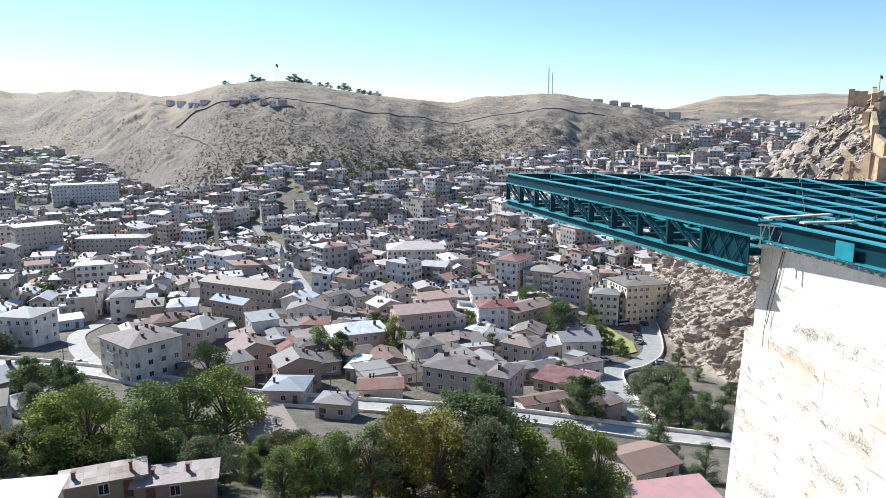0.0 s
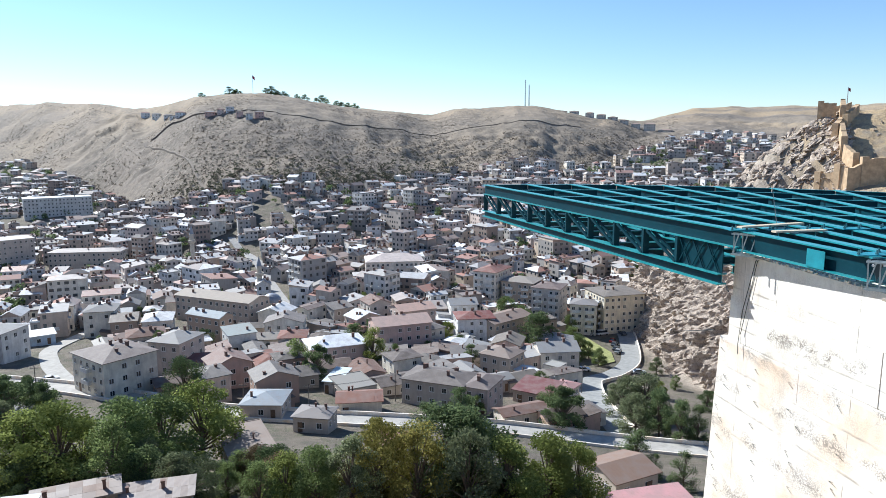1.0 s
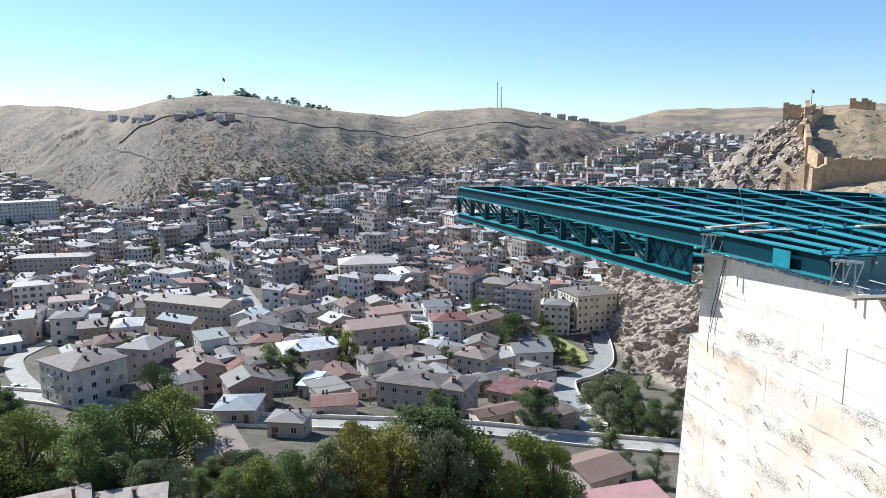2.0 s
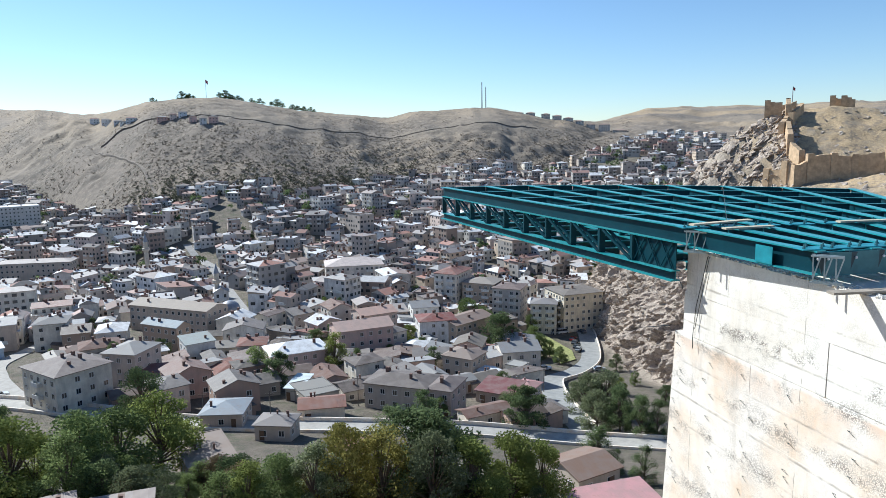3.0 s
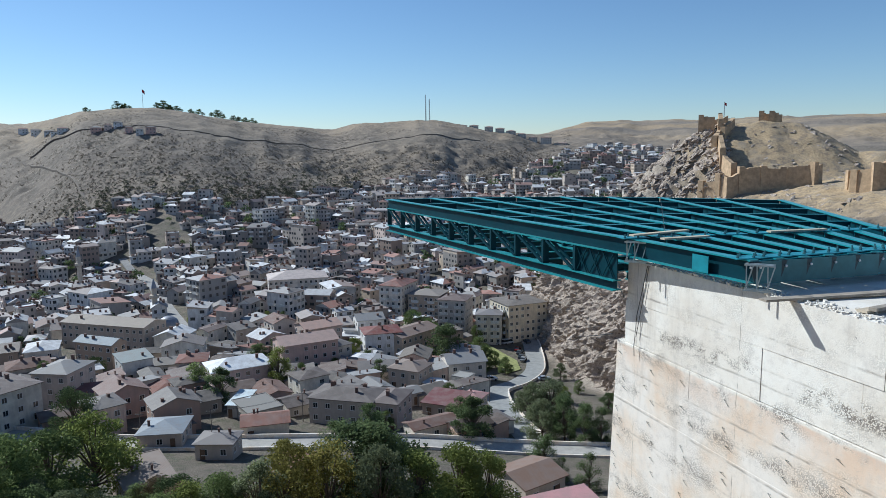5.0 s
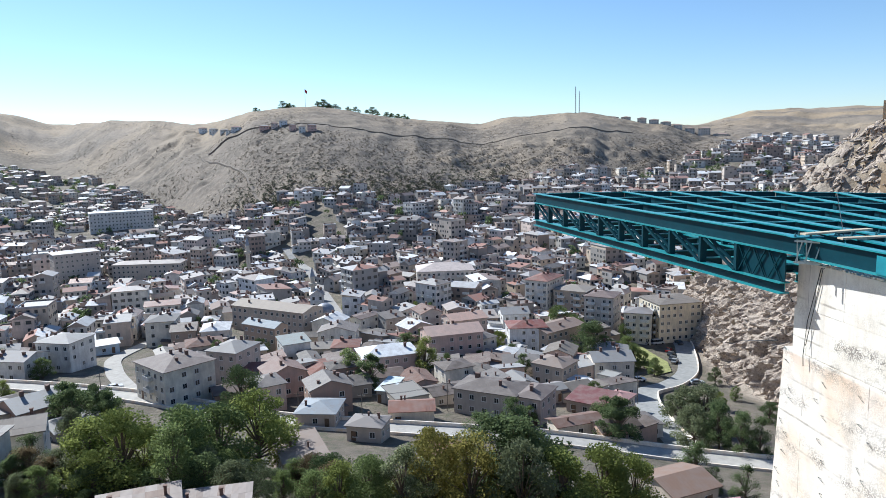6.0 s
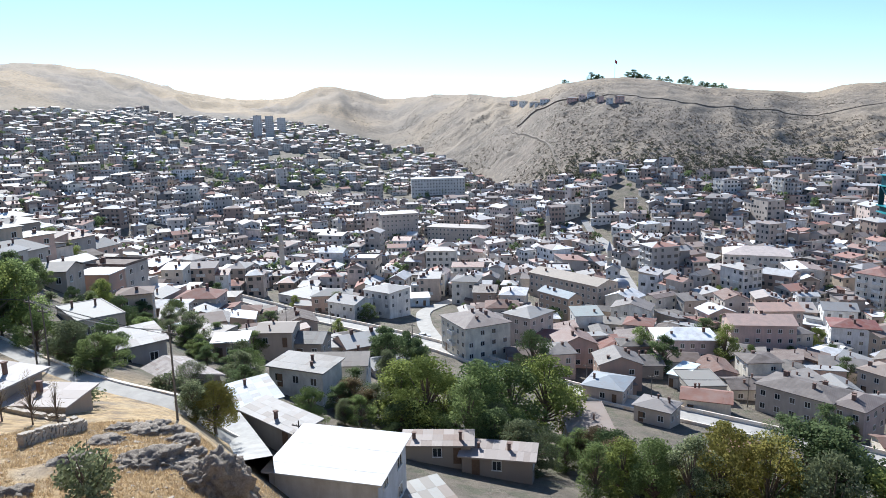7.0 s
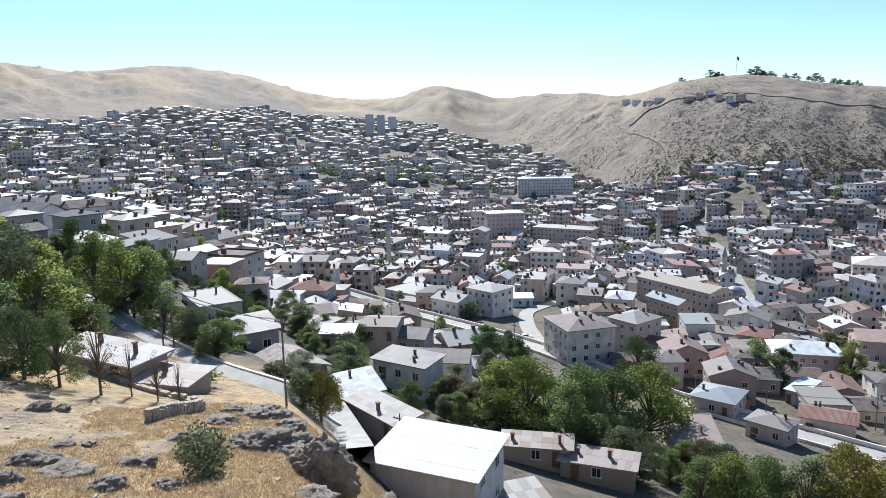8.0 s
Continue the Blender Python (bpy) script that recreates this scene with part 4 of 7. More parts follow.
set_house(30.5, 101.5, 42, 8.3, 8.0, 1, "low barn under a brown tile roof", kind="gable", rise=1.2, z=25.4, wall=(0.54, 0.45, 0.36), roof=(0.22, 0.14, 0.10), chimneys=0)
set_house(31.6, 89.0, 32, 12.5, 8.0, 1, "house with a faded pink sheet roof under the wall", kind="shed", rise=0.8, z=25.4, wall=(0.48, 0.4, 0.34), roof=(0.47, 0.25, 0.25), chimneys=0)
set_house(-66.9, 185.6, -37, 9.6, 11.1, 3, "grey-brown house with a pale hipped roof", kind="hip", rise=1.8, z=16.8, wall=(0.58, 0.49, 0.42), roof=(0.26, 0.25, 0.24), chimneys=2)
set_house(-57.5, 213.6, 15, 8.5, 8.0, 2, "white house with a grey-green sheet roof", kind="shed", rise=1, z=13.3, wall=(0.78, 0.75, 0.70), roof=(0.26, 0.29, 0.28), chimneys=1)
set_house(1.0, 232.7, 34, 9.4, 9.0, 2, "house with a weathered hipped roof", kind="hip", rise=1.8, z=8.8, wall=(0.63, 0.55, 0.46))
set_house(22.9, 194.9, -29, 9.6, 9.0, 2, "low tan house with a brown roof", kind="hip", rise=1.8, z=11.5, wall=(0.57, 0.46, 0.36), roof=(0.22, 0.17, 0.14))
set_house(-35.4, 48.1, -25, 10.1, 7.3, 2, "white house with a bright sheet-metal roof", kind="shed", rise=0.8, z=45.5, wall=(0.62, 0.62, 0.62), roof=(0.54, 0.54, 0.54), low=1, chimneys=0, sheets=(11, 5), sides=(1,))
set_house(-50.5, 57.9, -56.5, 10, 2.9, 1, "long shed with a patchwork sheet roof", kind="shed", rise=0.6, z=45.3, wall=(0.36, 0.32, 0.27), roof=(0.32, 0.30, 0.28), low=0.7, chimneys=1, sheets=(9, 5), gap=6.0, sides=())
set_house(-58.5, 62.5, -79.7, 8.3, 4.6, 1, "shed with a blue-grey sheet roof", kind="shed", rise=0.5, z=45.2, wall=(0.36, 0.32, 0.27), roof=(0.33, 0.37, 0.40), low=0.7, chimneys=1, sheets=(8, 5), gap=6.0, sides=())
set_house(-68.4, 85.3, -35.7, 10, 5.5, 1, "white single-storey house with two chimneys", kind="shed", rise=0.5, z=39.5, wall=(0.78, 0.75, 0.68), roof=(0.18, 0.17, 0.16), chimneys=2, sheets=(9, 3))
set_house(-70.8, 97.3, -10, 10.8, 7.0, 1, "low house with a faded brown sheet roof", kind="gable", rise=1.4, z=36.0, wall=(0.66, 0.61, 0.54), roof=(0.17, 0.14, 0.12), chimneys=1, sheets=(8, 3))
set_house(-84.5, 66.8, -81.7, 10.5, 7, 1, "grey block building with a flat sheet roof", kind="shed", rise=0.4, z=47.3, wall=(0.35, 0.33, 0.32), roof=(0.21, 0.20, 0.20), chimneys=0, sheets=(6, 4))
set_house(-70.6, 62.7, -66.4, 10, 5.5, 1, "stone barn under a striped tile roof", kind="gable", rise=1, z=45.4, wall=(0.22, 0.18, 0.14), roof=(0.26, 0.22, 0.20), chimneys=0, sheets=(16, 8), sides=())
set_house(-102.6, 73.5, -76.4, 13, 7, 1, "square brown house with a flat roof", kind="flat", rise=0.3, z=47.9, wall=(0.46, 0.39, 0.32), roof=(0.26, 0.25, 0.23), chimneys=2)
set_house(-62.9, 33.2, -56, 12, 3.8, 1, "long low shed with a pale sheet roof", kind="shed", rise=0.35, z=57.6, wall=(0.35, 0.29, 0.23), roof=(0.40, 0.37, 0.35), low=1.2, chimneys=2, sheets=(7, 3), gap=6.0, sides=())
set_house(-54, 34.2, -38, 5, 3.4, 1, "low adobe shed with a pinkish sheet roof", kind="shed", rise=0.35, z=56.5, wall=(0.4, 0.31, 0.23), roof=(0.36, 0.31, 0.28), low=1.2, chimneys=1, sheets=(5, 3), gap=6.0, sides=())
set_house(-189.7, 83.6, 121, 19.1, 8.0, 2, "white gabled house with a dark roof", kind="gable", rise=2.2, z=54.4, wall=(0.78, 0.78, 0.78), roof=(0.09, 0.09, 0.09))
set_house(-39.0, 74.1, -4, 8.4, 3.2, 1, "brown outbuilding with a flat tan roof", kind="shed", rise=0.3, z=37.8, wall=(0.3, 0.25, 0.2), roof=(0.30, 0.25, 0.22), low=0.7, chimneys=2, sheets=(7, 3), gap=6.0)
set_house(-31.3, 75.6, -8, 8.7, 3.2, 1, "outbuilding under a striped rusty roof", kind="shed", rise=0.5, z=36.9, wall=(0.24, 0.2, 0.17), roof=(0.32, 0.27, 0.24), low=0.7, chimneys=2, sheets=(12, 2), gap=6.0)
set_house(-29.0, 50.5, 23, 7.0, 7.0, 1, "lean-to with a patched sheet roof and a tank", kind="shed", rise=0.5, z=43.2, wall=(0.35, 0.31, 0.27), roof=(0.36, 0.35, 0.32), low=0.7, chimneys=0, sheets=(8, 4), gap=6.0)
set_house(-125.1, 203.0, -41, 11.6, 11.0, 3, "pale corner house with a grey hipped roof", kind="hip", rise=1.6, z=14.9, wall=(0.78, 0.75, 0.69), roof=(0.30, 0.29, 0.28))
set_house(-133.0, 192.0, -40, 11.6, 10.0, 2, "white gabled house above the street", kind="gable", rise=1.6, z=15.5, wall=(0.78, 0.77, 0.74), roof=(0.26, 0.25, 0.25), chimneys=3)
set_house(-162.2, 208.0, -45, 17.4, 16.0, 1, "long low white house along the street", kind="flat", rise=0.3, z=14.8, wall=(0.78, 0.75, 0.72), roof=(0.31, 0.30, 0.29))
set_house(-91.0, 92.8, -10, 5.9, 5.0, 1, "small pink outhouse with a white flat roof", kind="shed", rise=0.3, z=38.9, wall=(0.48, 0.32, 0.26), roof=(0.68, 0.68, 0.67), chimneys=0)
set_house(-97.0, 112.8, -15, 7.4, 8.0, 1, "brown single-storey house with a rusty roof", kind="gable", rise=1, z=34.7, wall=(0.43, 0.36, 0.29), roof=(0.22, 0.18, 0.15))
set_house(-107.2, 102.6, 52, 9.9, 8.0, 1, "low house under a dusty flat roof", kind="flat", rise=0.2, z=35.5, wall=(0.51, 0.43, 0.36), roof=(0.25, 0.22, 0.20), chimneys=1)
set_house(-91.3, 116.8, -19, 6.1, 7.0, 1, "old barn with a sagging plank roof", kind="gable", rise=1.6, z=31.7, wall=(0.39, 0.32, 0.26), roof=(0.18, 0.17, 0.16), chimneys=0, sheets=(9, 3))
set_house(-127.2, 227.3, 5, 9.7, 7.0, 1, "small blue-walled house with a white roof", kind="shed", rise=0.4, z=12.1, wall=(0.46, 0.57, 0.68), roof=(0.66, 0.66, 0.66), chimneys=0)
set_house(-237.5, 403.3, 11, 24.4, 14.0, 7, "long seven-storey block with a sheet roof", kind="hip", rise=1.5, z=0.9, wall=(0.5, 0.42, 0.36), roof=(0.5, 0.46, 0.43), detail=1, category='apartment block')
set_house(-299.0, 582.4, 4, 49.2, 20.0, 5, "long white public building", kind="flat", rise=0.6, z=15.0, wall=(0.62, 0.6, 0.57), roof=(0.6, 0.6, 0.6), detail=1, category='apartment block')
set_house(-197.9, 415.3, -20, 40.2, 13.0, 4, "long four-storey row with shops", kind="hip", rise=1.6, z=0.5, wall=(0.54, 0.46, 0.38), roof=(0.36, 0.31, 0.28), detail=1, category='apartment block')
set_house(-710.3, 810.9, 0, 11.9, 14.0, 12, "grey tower block on the far slope", kind="flat", rise=0.6, z=61.7, wall=(0.55, 0.55, 0.56), roof=(0.5, 0.5, 0.5), detail=1, category='apartment block')
set_house(-696.1, 820.5, -0, 11.9, 14.0, 12, "grey tower block on the far slope", kind="flat", rise=0.6, z=60.5, wall=(0.55, 0.55, 0.56), roof=(0.5, 0.5, 0.5), detail=1, category='apartment block')
set_house(-744.6, 906.4, 0, 13.0, 14.0, 9, "grey tower block on the far slope", kind="flat", rise=0.6, z=67.6, wall=(0.6, 0.6, 0.6), roof=(0.5, 0.5, 0.5), detail=1, category='apartment block')
set_house(196.1, 986.7, -0, 12.8, 12.0, 4, "apartment block on the far ridge", kind="hip", rise=1.6, z=98.7, wall=(0.72, 0.62, 0.54), roof=(0.30, 0.21, 0.17), detail=1, category='apartment block', chimneys=0)
set_house(211.8, 983.4, 0, 12.8, 12.0, 4, "apartment block on the far ridge", kind="hip", rise=1.6, z=98.4, wall=(0.72, 0.62, 0.54), roof=(0.30, 0.21, 0.17), detail=1, category='apartment block', chimneys=0)
set_house(232.5, 978.8, 0, 11.9, 12.0, 4, "apartment block on the far ridge", kind="hip", rise=1.6, z=96.4, wall=(0.72, 0.62, 0.54), roof=(0.30, 0.21, 0.17), detail=1, category='apartment block', chimneys=0)
set_house(247.6, 975.0, -0, 12.7, 12.0, 4, "apartment block on the far ridge", kind="hip", rise=1.6, z=93.8, wall=(0.72, 0.62, 0.54), roof=(0.30, 0.21, 0.17), detail=1, category='apartment block', chimneys=0)
set_house(262.6, 971.1, -0, 13.5, 12.0, 4, "apartment block on the far ridge", kind="hip", rise=1.6, z=90.3, wall=(0.72, 0.62, 0.54), roof=(0.30, 0.21, 0.17), detail=1, category='apartment block', chimneys=0)
set_house(277.6, 966.9, -0, 11.1, 12.0, 3, "apartment block on the far ridge", kind="hip", rise=1.6, z=89.0, wall=(0.72, 0.62, 0.54), roof=(0.30, 0.21, 0.17), detail=1, category='apartment block', chimneys=0)
set_house(292.4, 962.5, -0, 11.8, 12.0, 3, "apartment block on the far ridge", kind="hip", rise=1.6, z=84.0, wall=(0.72, 0.62, 0.54), roof=(0.30, 0.21, 0.17), detail=1, category='apartment block', chimneys=0)
set_house(309.8, 957.1, -0, 14.9, 12.0, 4, "apartment block on the far ridge", kind="hip", rise=1.6, z=80.7, wall=(0.72, 0.62, 0.54), roof=(0.30, 0.21, 0.17), detail=1, category='apartment block', chimneys=0)
set_house(329.5, 950.4, 0, 18.7, 12.0, 4, "apartment block on the far ridge", kind="hip", rise=1.6, z=72.5, wall=(0.72, 0.62, 0.54), roof=(0.30, 0.21, 0.17), detail=1, category='apartment block', chimneys=0)
set_house(-211.2, 758.1, -0, 7.2, 6.0, 2, "pale house near the hilltop", kind="hip", rise=1.5, wall=(0.78, 0.5850000000000001, 0.52), detail=1, base=2.0, chimneys=0)
set_house(-201.8, 758.6, 0, 8.3, 6.0, 2, "pale house near the hilltop", kind="hip", rise=1.5, wall=(0.78, 0.78, 0.806), detail=1, base=2.0, chimneys=0)
set_house(-185.6, 733.9, -0, 7.1, 6.0, 2, "pale house near the hilltop", kind="hip", rise=1.5, wall=(0.7150000000000001, 0.45499999999999996, 0.39), detail=1, base=2.0, chimneys=0)
set_house(-171.7, 716.7, -0, 6.5, 6.0, 2, "pale house near the hilltop", kind="hip", rise=1.5, wall=(0.65, 0.65, 0.65), detail=1, base=2.0, chimneys=0)
set_house(-162.7, 721.9, -0, 9.1, 6.0, 2, "pale house near the hilltop", kind="hip", rise=1.5, wall=(0.65, 0.39, 0.338), detail=1, base=2.0, chimneys=0)
set_house(-222.8, 758.9, 0, 10.2, 6.0, 2, "pale house near the hilltop", kind="hip", rise=1.5, wall=(0.65, 0.39, 0.325), detail=1, base=2.0, chimneys=0)
set_house(-300.0, 855.9, -0, 11.2, 6.0, 2, "pale house near the hilltop", kind="hip", rise=1.5, wall=(0.85, 0.85, 0.85), detail=1, base=2.0, chimneys=0)
set_house(-269.2, 805.2, -0, 10.6, 6.0, 2, "pale house near the hilltop", kind="hip", rise=1.5, wall=(0.85, 0.85, 0.85), detail=1, base=2.0, chimneys=0)
set_house(-367.2, 960.1, -0, 11.0, 6.0, 2, "pale house near the hilltop", kind="hip", rise=1.5, wall=(0.85, 0.85, 0.85), detail=1, base=2.0, chimneys=0)
set_house(-334.4, 910.5, 0, 10.6, 6.0, 2, "pale house near the hilltop", kind="hip", rise=1.5, wall=(0.85, 0.85, 0.8320000000000001), detail=1, base=2.0, chimneys=0)
set_house(-321.3, 889.7, 0, 13.8, 6.0, 2, "pale block below the hilltop", kind="flat", rise=0.5, wall=(0.84, 0.83, 0.81), detail=1, base=2.0, category='apartment block', chimneys=0)
set_house(-273.9, 809.9, -0, 17.3, 6.0, 2, "pale block below the hilltop", kind="flat", rise=0.5, wall=(0.84, 0.83, 0.81), detail=1, base=2.0, category='apartment block', chimneys=0)

# ---- the rest of the town ----
ROADS = []
PAVED = []


def near_road(x, y, extra):
    for pts, width in ROADS:
        for (ax, ay), (bx, by) in zip(pts, pts[1:]):
            ex, ey = bx - ax, by - ay
            u = min(1, max(0, ((x - ax) * ex + (y - ay) * ey) / (ex * ex + ey * ey)))
            if math.hypot(x - ax - u * ex, y - ay - u * ey) < width / 2 + extra:
                return True
    return False


def tarmac(colour=(0.20, 0.19, 0.18)):
    return plain("worn_asphalt", colour, 0.9, 0, 0.2, 0.6)


def road(name, label, width, *pts, lift=0.25, colour=(0.20, 0.19, 0.18), wall_side=0, wall_high=0.9, fine=False, deep=4.0):
    """A street laid along points of the plan."""
    ROADS.append((pts, width))
    k = np.array(pts, float)
    u = np.arange(len(k))
    uu = np.linspace(0, len(k) - 1, 12 * (len(k) - 1) + 1)
    x, y = spline(u, k, uu).T
    dx, dy = np.gradient(x), np.gradient(y)
    n = np.hypot(dx, dy)
    nx, ny = -dy / n, dx / n
    z = land(x, y, fine)
    if not fine:
        z = np.maximum.reduce([z, land(x + nx * width / 2, y + ny * width / 2, fine) - 0.6, land(x - nx * width / 2, y - ny * width / 2, fine) - 0.6])
    z = z + lift
    PAVED.append((x, y, z, width))
    s = Shape()
    for i in range(len(x) - 1):
        q = []
        for a, b in ((i, 1), (i, -1), (i + 1, -1), (i + 1, 1)):
            q.append((x[a] + nx[a] * b * width / 2, y[a] + ny[a] * b * width / 2, z[a]))
        low = [(p[0], p[1], p[2] - deep) for p in q]
        s.face(q)
        s.face([q[0], q[3], low[3], low[0]])
        s.face([q[2], q[1], low[1], low[2]])
    ob = tagged(part(name, s, tarmac(colour)), label, "road", kind="structure")
    for side in ((-1, 1) if wall_side == 2 else (wall_side,) if wall_side else ()):
        s = Shape()
        for i in range(len(x) - 1):
            w0 = side * (width / 2 + 0.02)
            a = Vector((x[i] + nx[i] * w0, y[i] + ny[i] * w0, z[i] + wall_high / 2 - 0.2))
            b = Vector((x[i + 1] + nx[i + 1] * w0, y[i + 1] + ny[i + 1] * w0, z[i + 1] + wall_high / 2 - 0.2))
            s.beam(a, b, 0.35, wall_high + 0.4)
        tagged(part("parapet", s, CONCRETE), "low grey concrete parapet along the street", "parapet", kind="structure")
    return ob


road("road", "pale worn asphalt street along the slope above the old town", 6.5, (66, 128), (57, 132), (38, 138), (20, 140.5), (0, 142), (-28, 145), (-43, 146.5), (-66, 155), (-92, 166), (-124, 176), (-152, 181), (-178, 178), (-205, 168), lift=0.4, colour=(0.36, 0.34, 0.31), wall_side=2, wall_high=0.8)
road("road", "grey asphalt road winding along the river below the rock", 6.6, (44.5, 143), (44.6, 159), (45.4, 176), (48.6, 194), (60, 209), (71, 229), (77, 251), (79.5, 266), (79, 285), (72, 312), (62, 340), lift=0.3, colour=(0.27, 0.27, 0.26), wall_side=-1, wall_high=0.7)
road("road", "narrow concrete lane climbing between sheds", 3.6, (-150, 60), (-120, 53), (-95, 50), (-83, 48), (-72, 46.5), (-61, 45.5), (-54, 46.5), (-49, 50), lift=0.2, colour=(0.33, 0.31, 0.28), wall_side=1, wall_high=0.15)
road("road", "dusty lane down beside the cream house", 5.0, (-84, 164), (-96, 180), (-108, 198), (-118, 220), (-120, 250), lift=0.3, colour=(0.33, 0.31, 0.28))
road("road", "alley between the white house and the rocks", 3.5, (-57, 56), (-50, 51), (-44, 46), (-40, 42), lift=0.2, colour=(0.33, 0.32, 0.30))
road("road", "town street between the blocks", 6.0, (-40, 235), (-58, 290), (-75, 340), (-95, 400), (-125, 460), lift=0.3, colour=(0.28, 0.27, 0.26))
road("dirt_track", "dark dirt track cut across the dry hill", 4.2, *TRACKS[0], lift=0.2, colour=(0.15, 0.12, 0.095), fine=True, deep=1.6)
road("dirt_track", "dusty track winding up the hillside", 3.8, *TRACKS[1], lift=0.2, colour=(0.20, 0.165, 0.13), fine=True, deep=1.6)


TEMPLATES = {}


def template(kind):
    """House kinds for the crowd: built once, copied after."""
    if kind not in TEMPLATES:
        tall, detail, v = kind
        rng = random.Random(tall * 100 + detail * 10 + v)
        if tall == 0:
            h = make_house(rng.uniform(7, 11), rng.uniform(5.5, 8), rng.choice((1, 1, 2)), rng.choice(("gable", "shed", "hip", "gable")), rng.uniform(0.7, 1.6), v, detail=detail, gap=3.2, chimneys=rng.choice((1, 2, 2)), wing=v % 2 == 0)
        elif tall == 1:
            h = make_house(rng.uniform(9, 13), rng.uniform(8, 10.5), rng.choice((2, 2, 3)), rng.choice(("hip", "gable", "hip", "flat")), rng.uniform(1.4, 2.2), v + 20, detail=detail, gap=3.0, chimneys=3, wing=v % 3 != 0)
        else:
            h = make_house(rng.uniform(13, 19), rng.uniform(11, 14), rng.choice((4, 5, 5, 6)), rng.choice(("hip", "hip", "flat")), rng.uniform(1.4, 2.0), v + 40, detail=detail, gap=3.0, chimneys=3, balconies=rng.choice((0, 1, 2)) if detail == 2 else 0)
        TEMPLATES[kind] = h
        h["unused"] = 1
    return TEMPLATES[kind]


LABELS = {0: "low rendered house with a rusty sheet roof", 1: "rendered town house under a pitched sheet roof", 2: "apartment block with rows of windows and a low roof"}


def crowd():
    rng = random.Random(11)
    ha = sorted(HILLS)
    cells = {}

    def free(x, y, r):
        i, j = int(x // 40), int(y // 40)
        for a in range(i - 1, i + 2):
            for b in range(j - 1, j + 2):
                for px, py, pr in cells.get((a, b), ()):
                    if math.hypot(px - x, py - y) < pr + r:
                        return False
        return True

    def take(x, y, r):
        cells.setdefault((int(x // 40), int(y // 40)), []).append((x, y, r))

    for x, y, r in TAKEN:
        take(x, y, r)
    far = []
    spots = []
    for _ in range(80000):
        az = rng.uniform(-73, 28)
        r = math.sqrt(rng.uniform(105 ** 2, 1420 ** 2)) if rng.random() < 0.55 else math.sqrt(rng.uniform(105 ** 2, 620 ** 2))
        spots.append((r, az))
    xs = np.array([r * math.sin(radians(a)) for r, a in spots])
    ys = np.array([r * math.cos(radians(a)) for r, a in spots])
    fr = spline(ha, [HILLS[a] for a in ha], np.array([a for r, a in spots]))[:, 0]
    rock = inside_rock(xs, ys)
    zs = land(xs, ys)
    block = lumps(xs, ys, 90, 41)
    thin = lumps(xs, ys, 55, 42)
    for (r, az), x, y, foot, rk, z, bl, th in zip(spots, xs, ys, fr, rock, zs, block, thin):
        if rk > -6 or r > foot * (1.0 + 0.05 * th) or not allowed(x, y, r, az):
            continue
        if th > (0.72 if r < 600 else 0.4) and r > 330:
            continue
        core = -27 < az < 16 and 300 < r < 530
        p = rng.random() + (0.25 if r > 0.9 * foot else 0)
        tall = 2 if (core and p < 0.24) or (r > 300 and p < 0.08) else 1 if p < (0.8 if r > 250 else 0.6) else 0
        if r < 235 or (az < -45 and r < 300):
            tall = 0 if p < 0.8 else 1
        rad = (4.1, 5.2, 8.0)[tall]
        if not free(x, y, rad) or near_road(x, y, rad - 1.0) or (az < -20 and r < 265 and (near_road(x, y, 12.0) or near_road(x * 1.09, y * 1.09, 10.0))):
            continue
        take(x, y, rad)
        turn = math.degrees(bl * 1.6) + rng.choice((0, 90, 180, 270)) + rng.uniform(-5, 5)
        k = rng.uniform(0.88, 1.12)
        m = pose(x, y, z, 0, 0, turn) @ Matrix.Diagonal((k, rng.uniform(0.9, 1.1), rng.uniform(0.92, 1.08), 1))
        if r < NEAR:
            kind = (tall, 2 if r < 262 else 1, rng.randrange(7))
            c = copy_thing(template(kind), m)
            if "unused" in c:
                del c["unused"]
            tagged(c, LABELS[tall], "apartment block" if tall == 2 else "house", "houses of the town")
        else:
            far.append((m, tall, r))
    return far


def allowed(x, y, r, az):
    if r < 150 and az > -48:
        return False
    if az < -48 and r < 160:
        return False
    if 46 < x < 100 and 140 < y < 272:
        return False
    return True


NEAR = 268
FAR = crowd()
for h in TEMPLATES.values():
    for o in (*h.children_recursive, h):
        bpy.data.objects.remove(o)


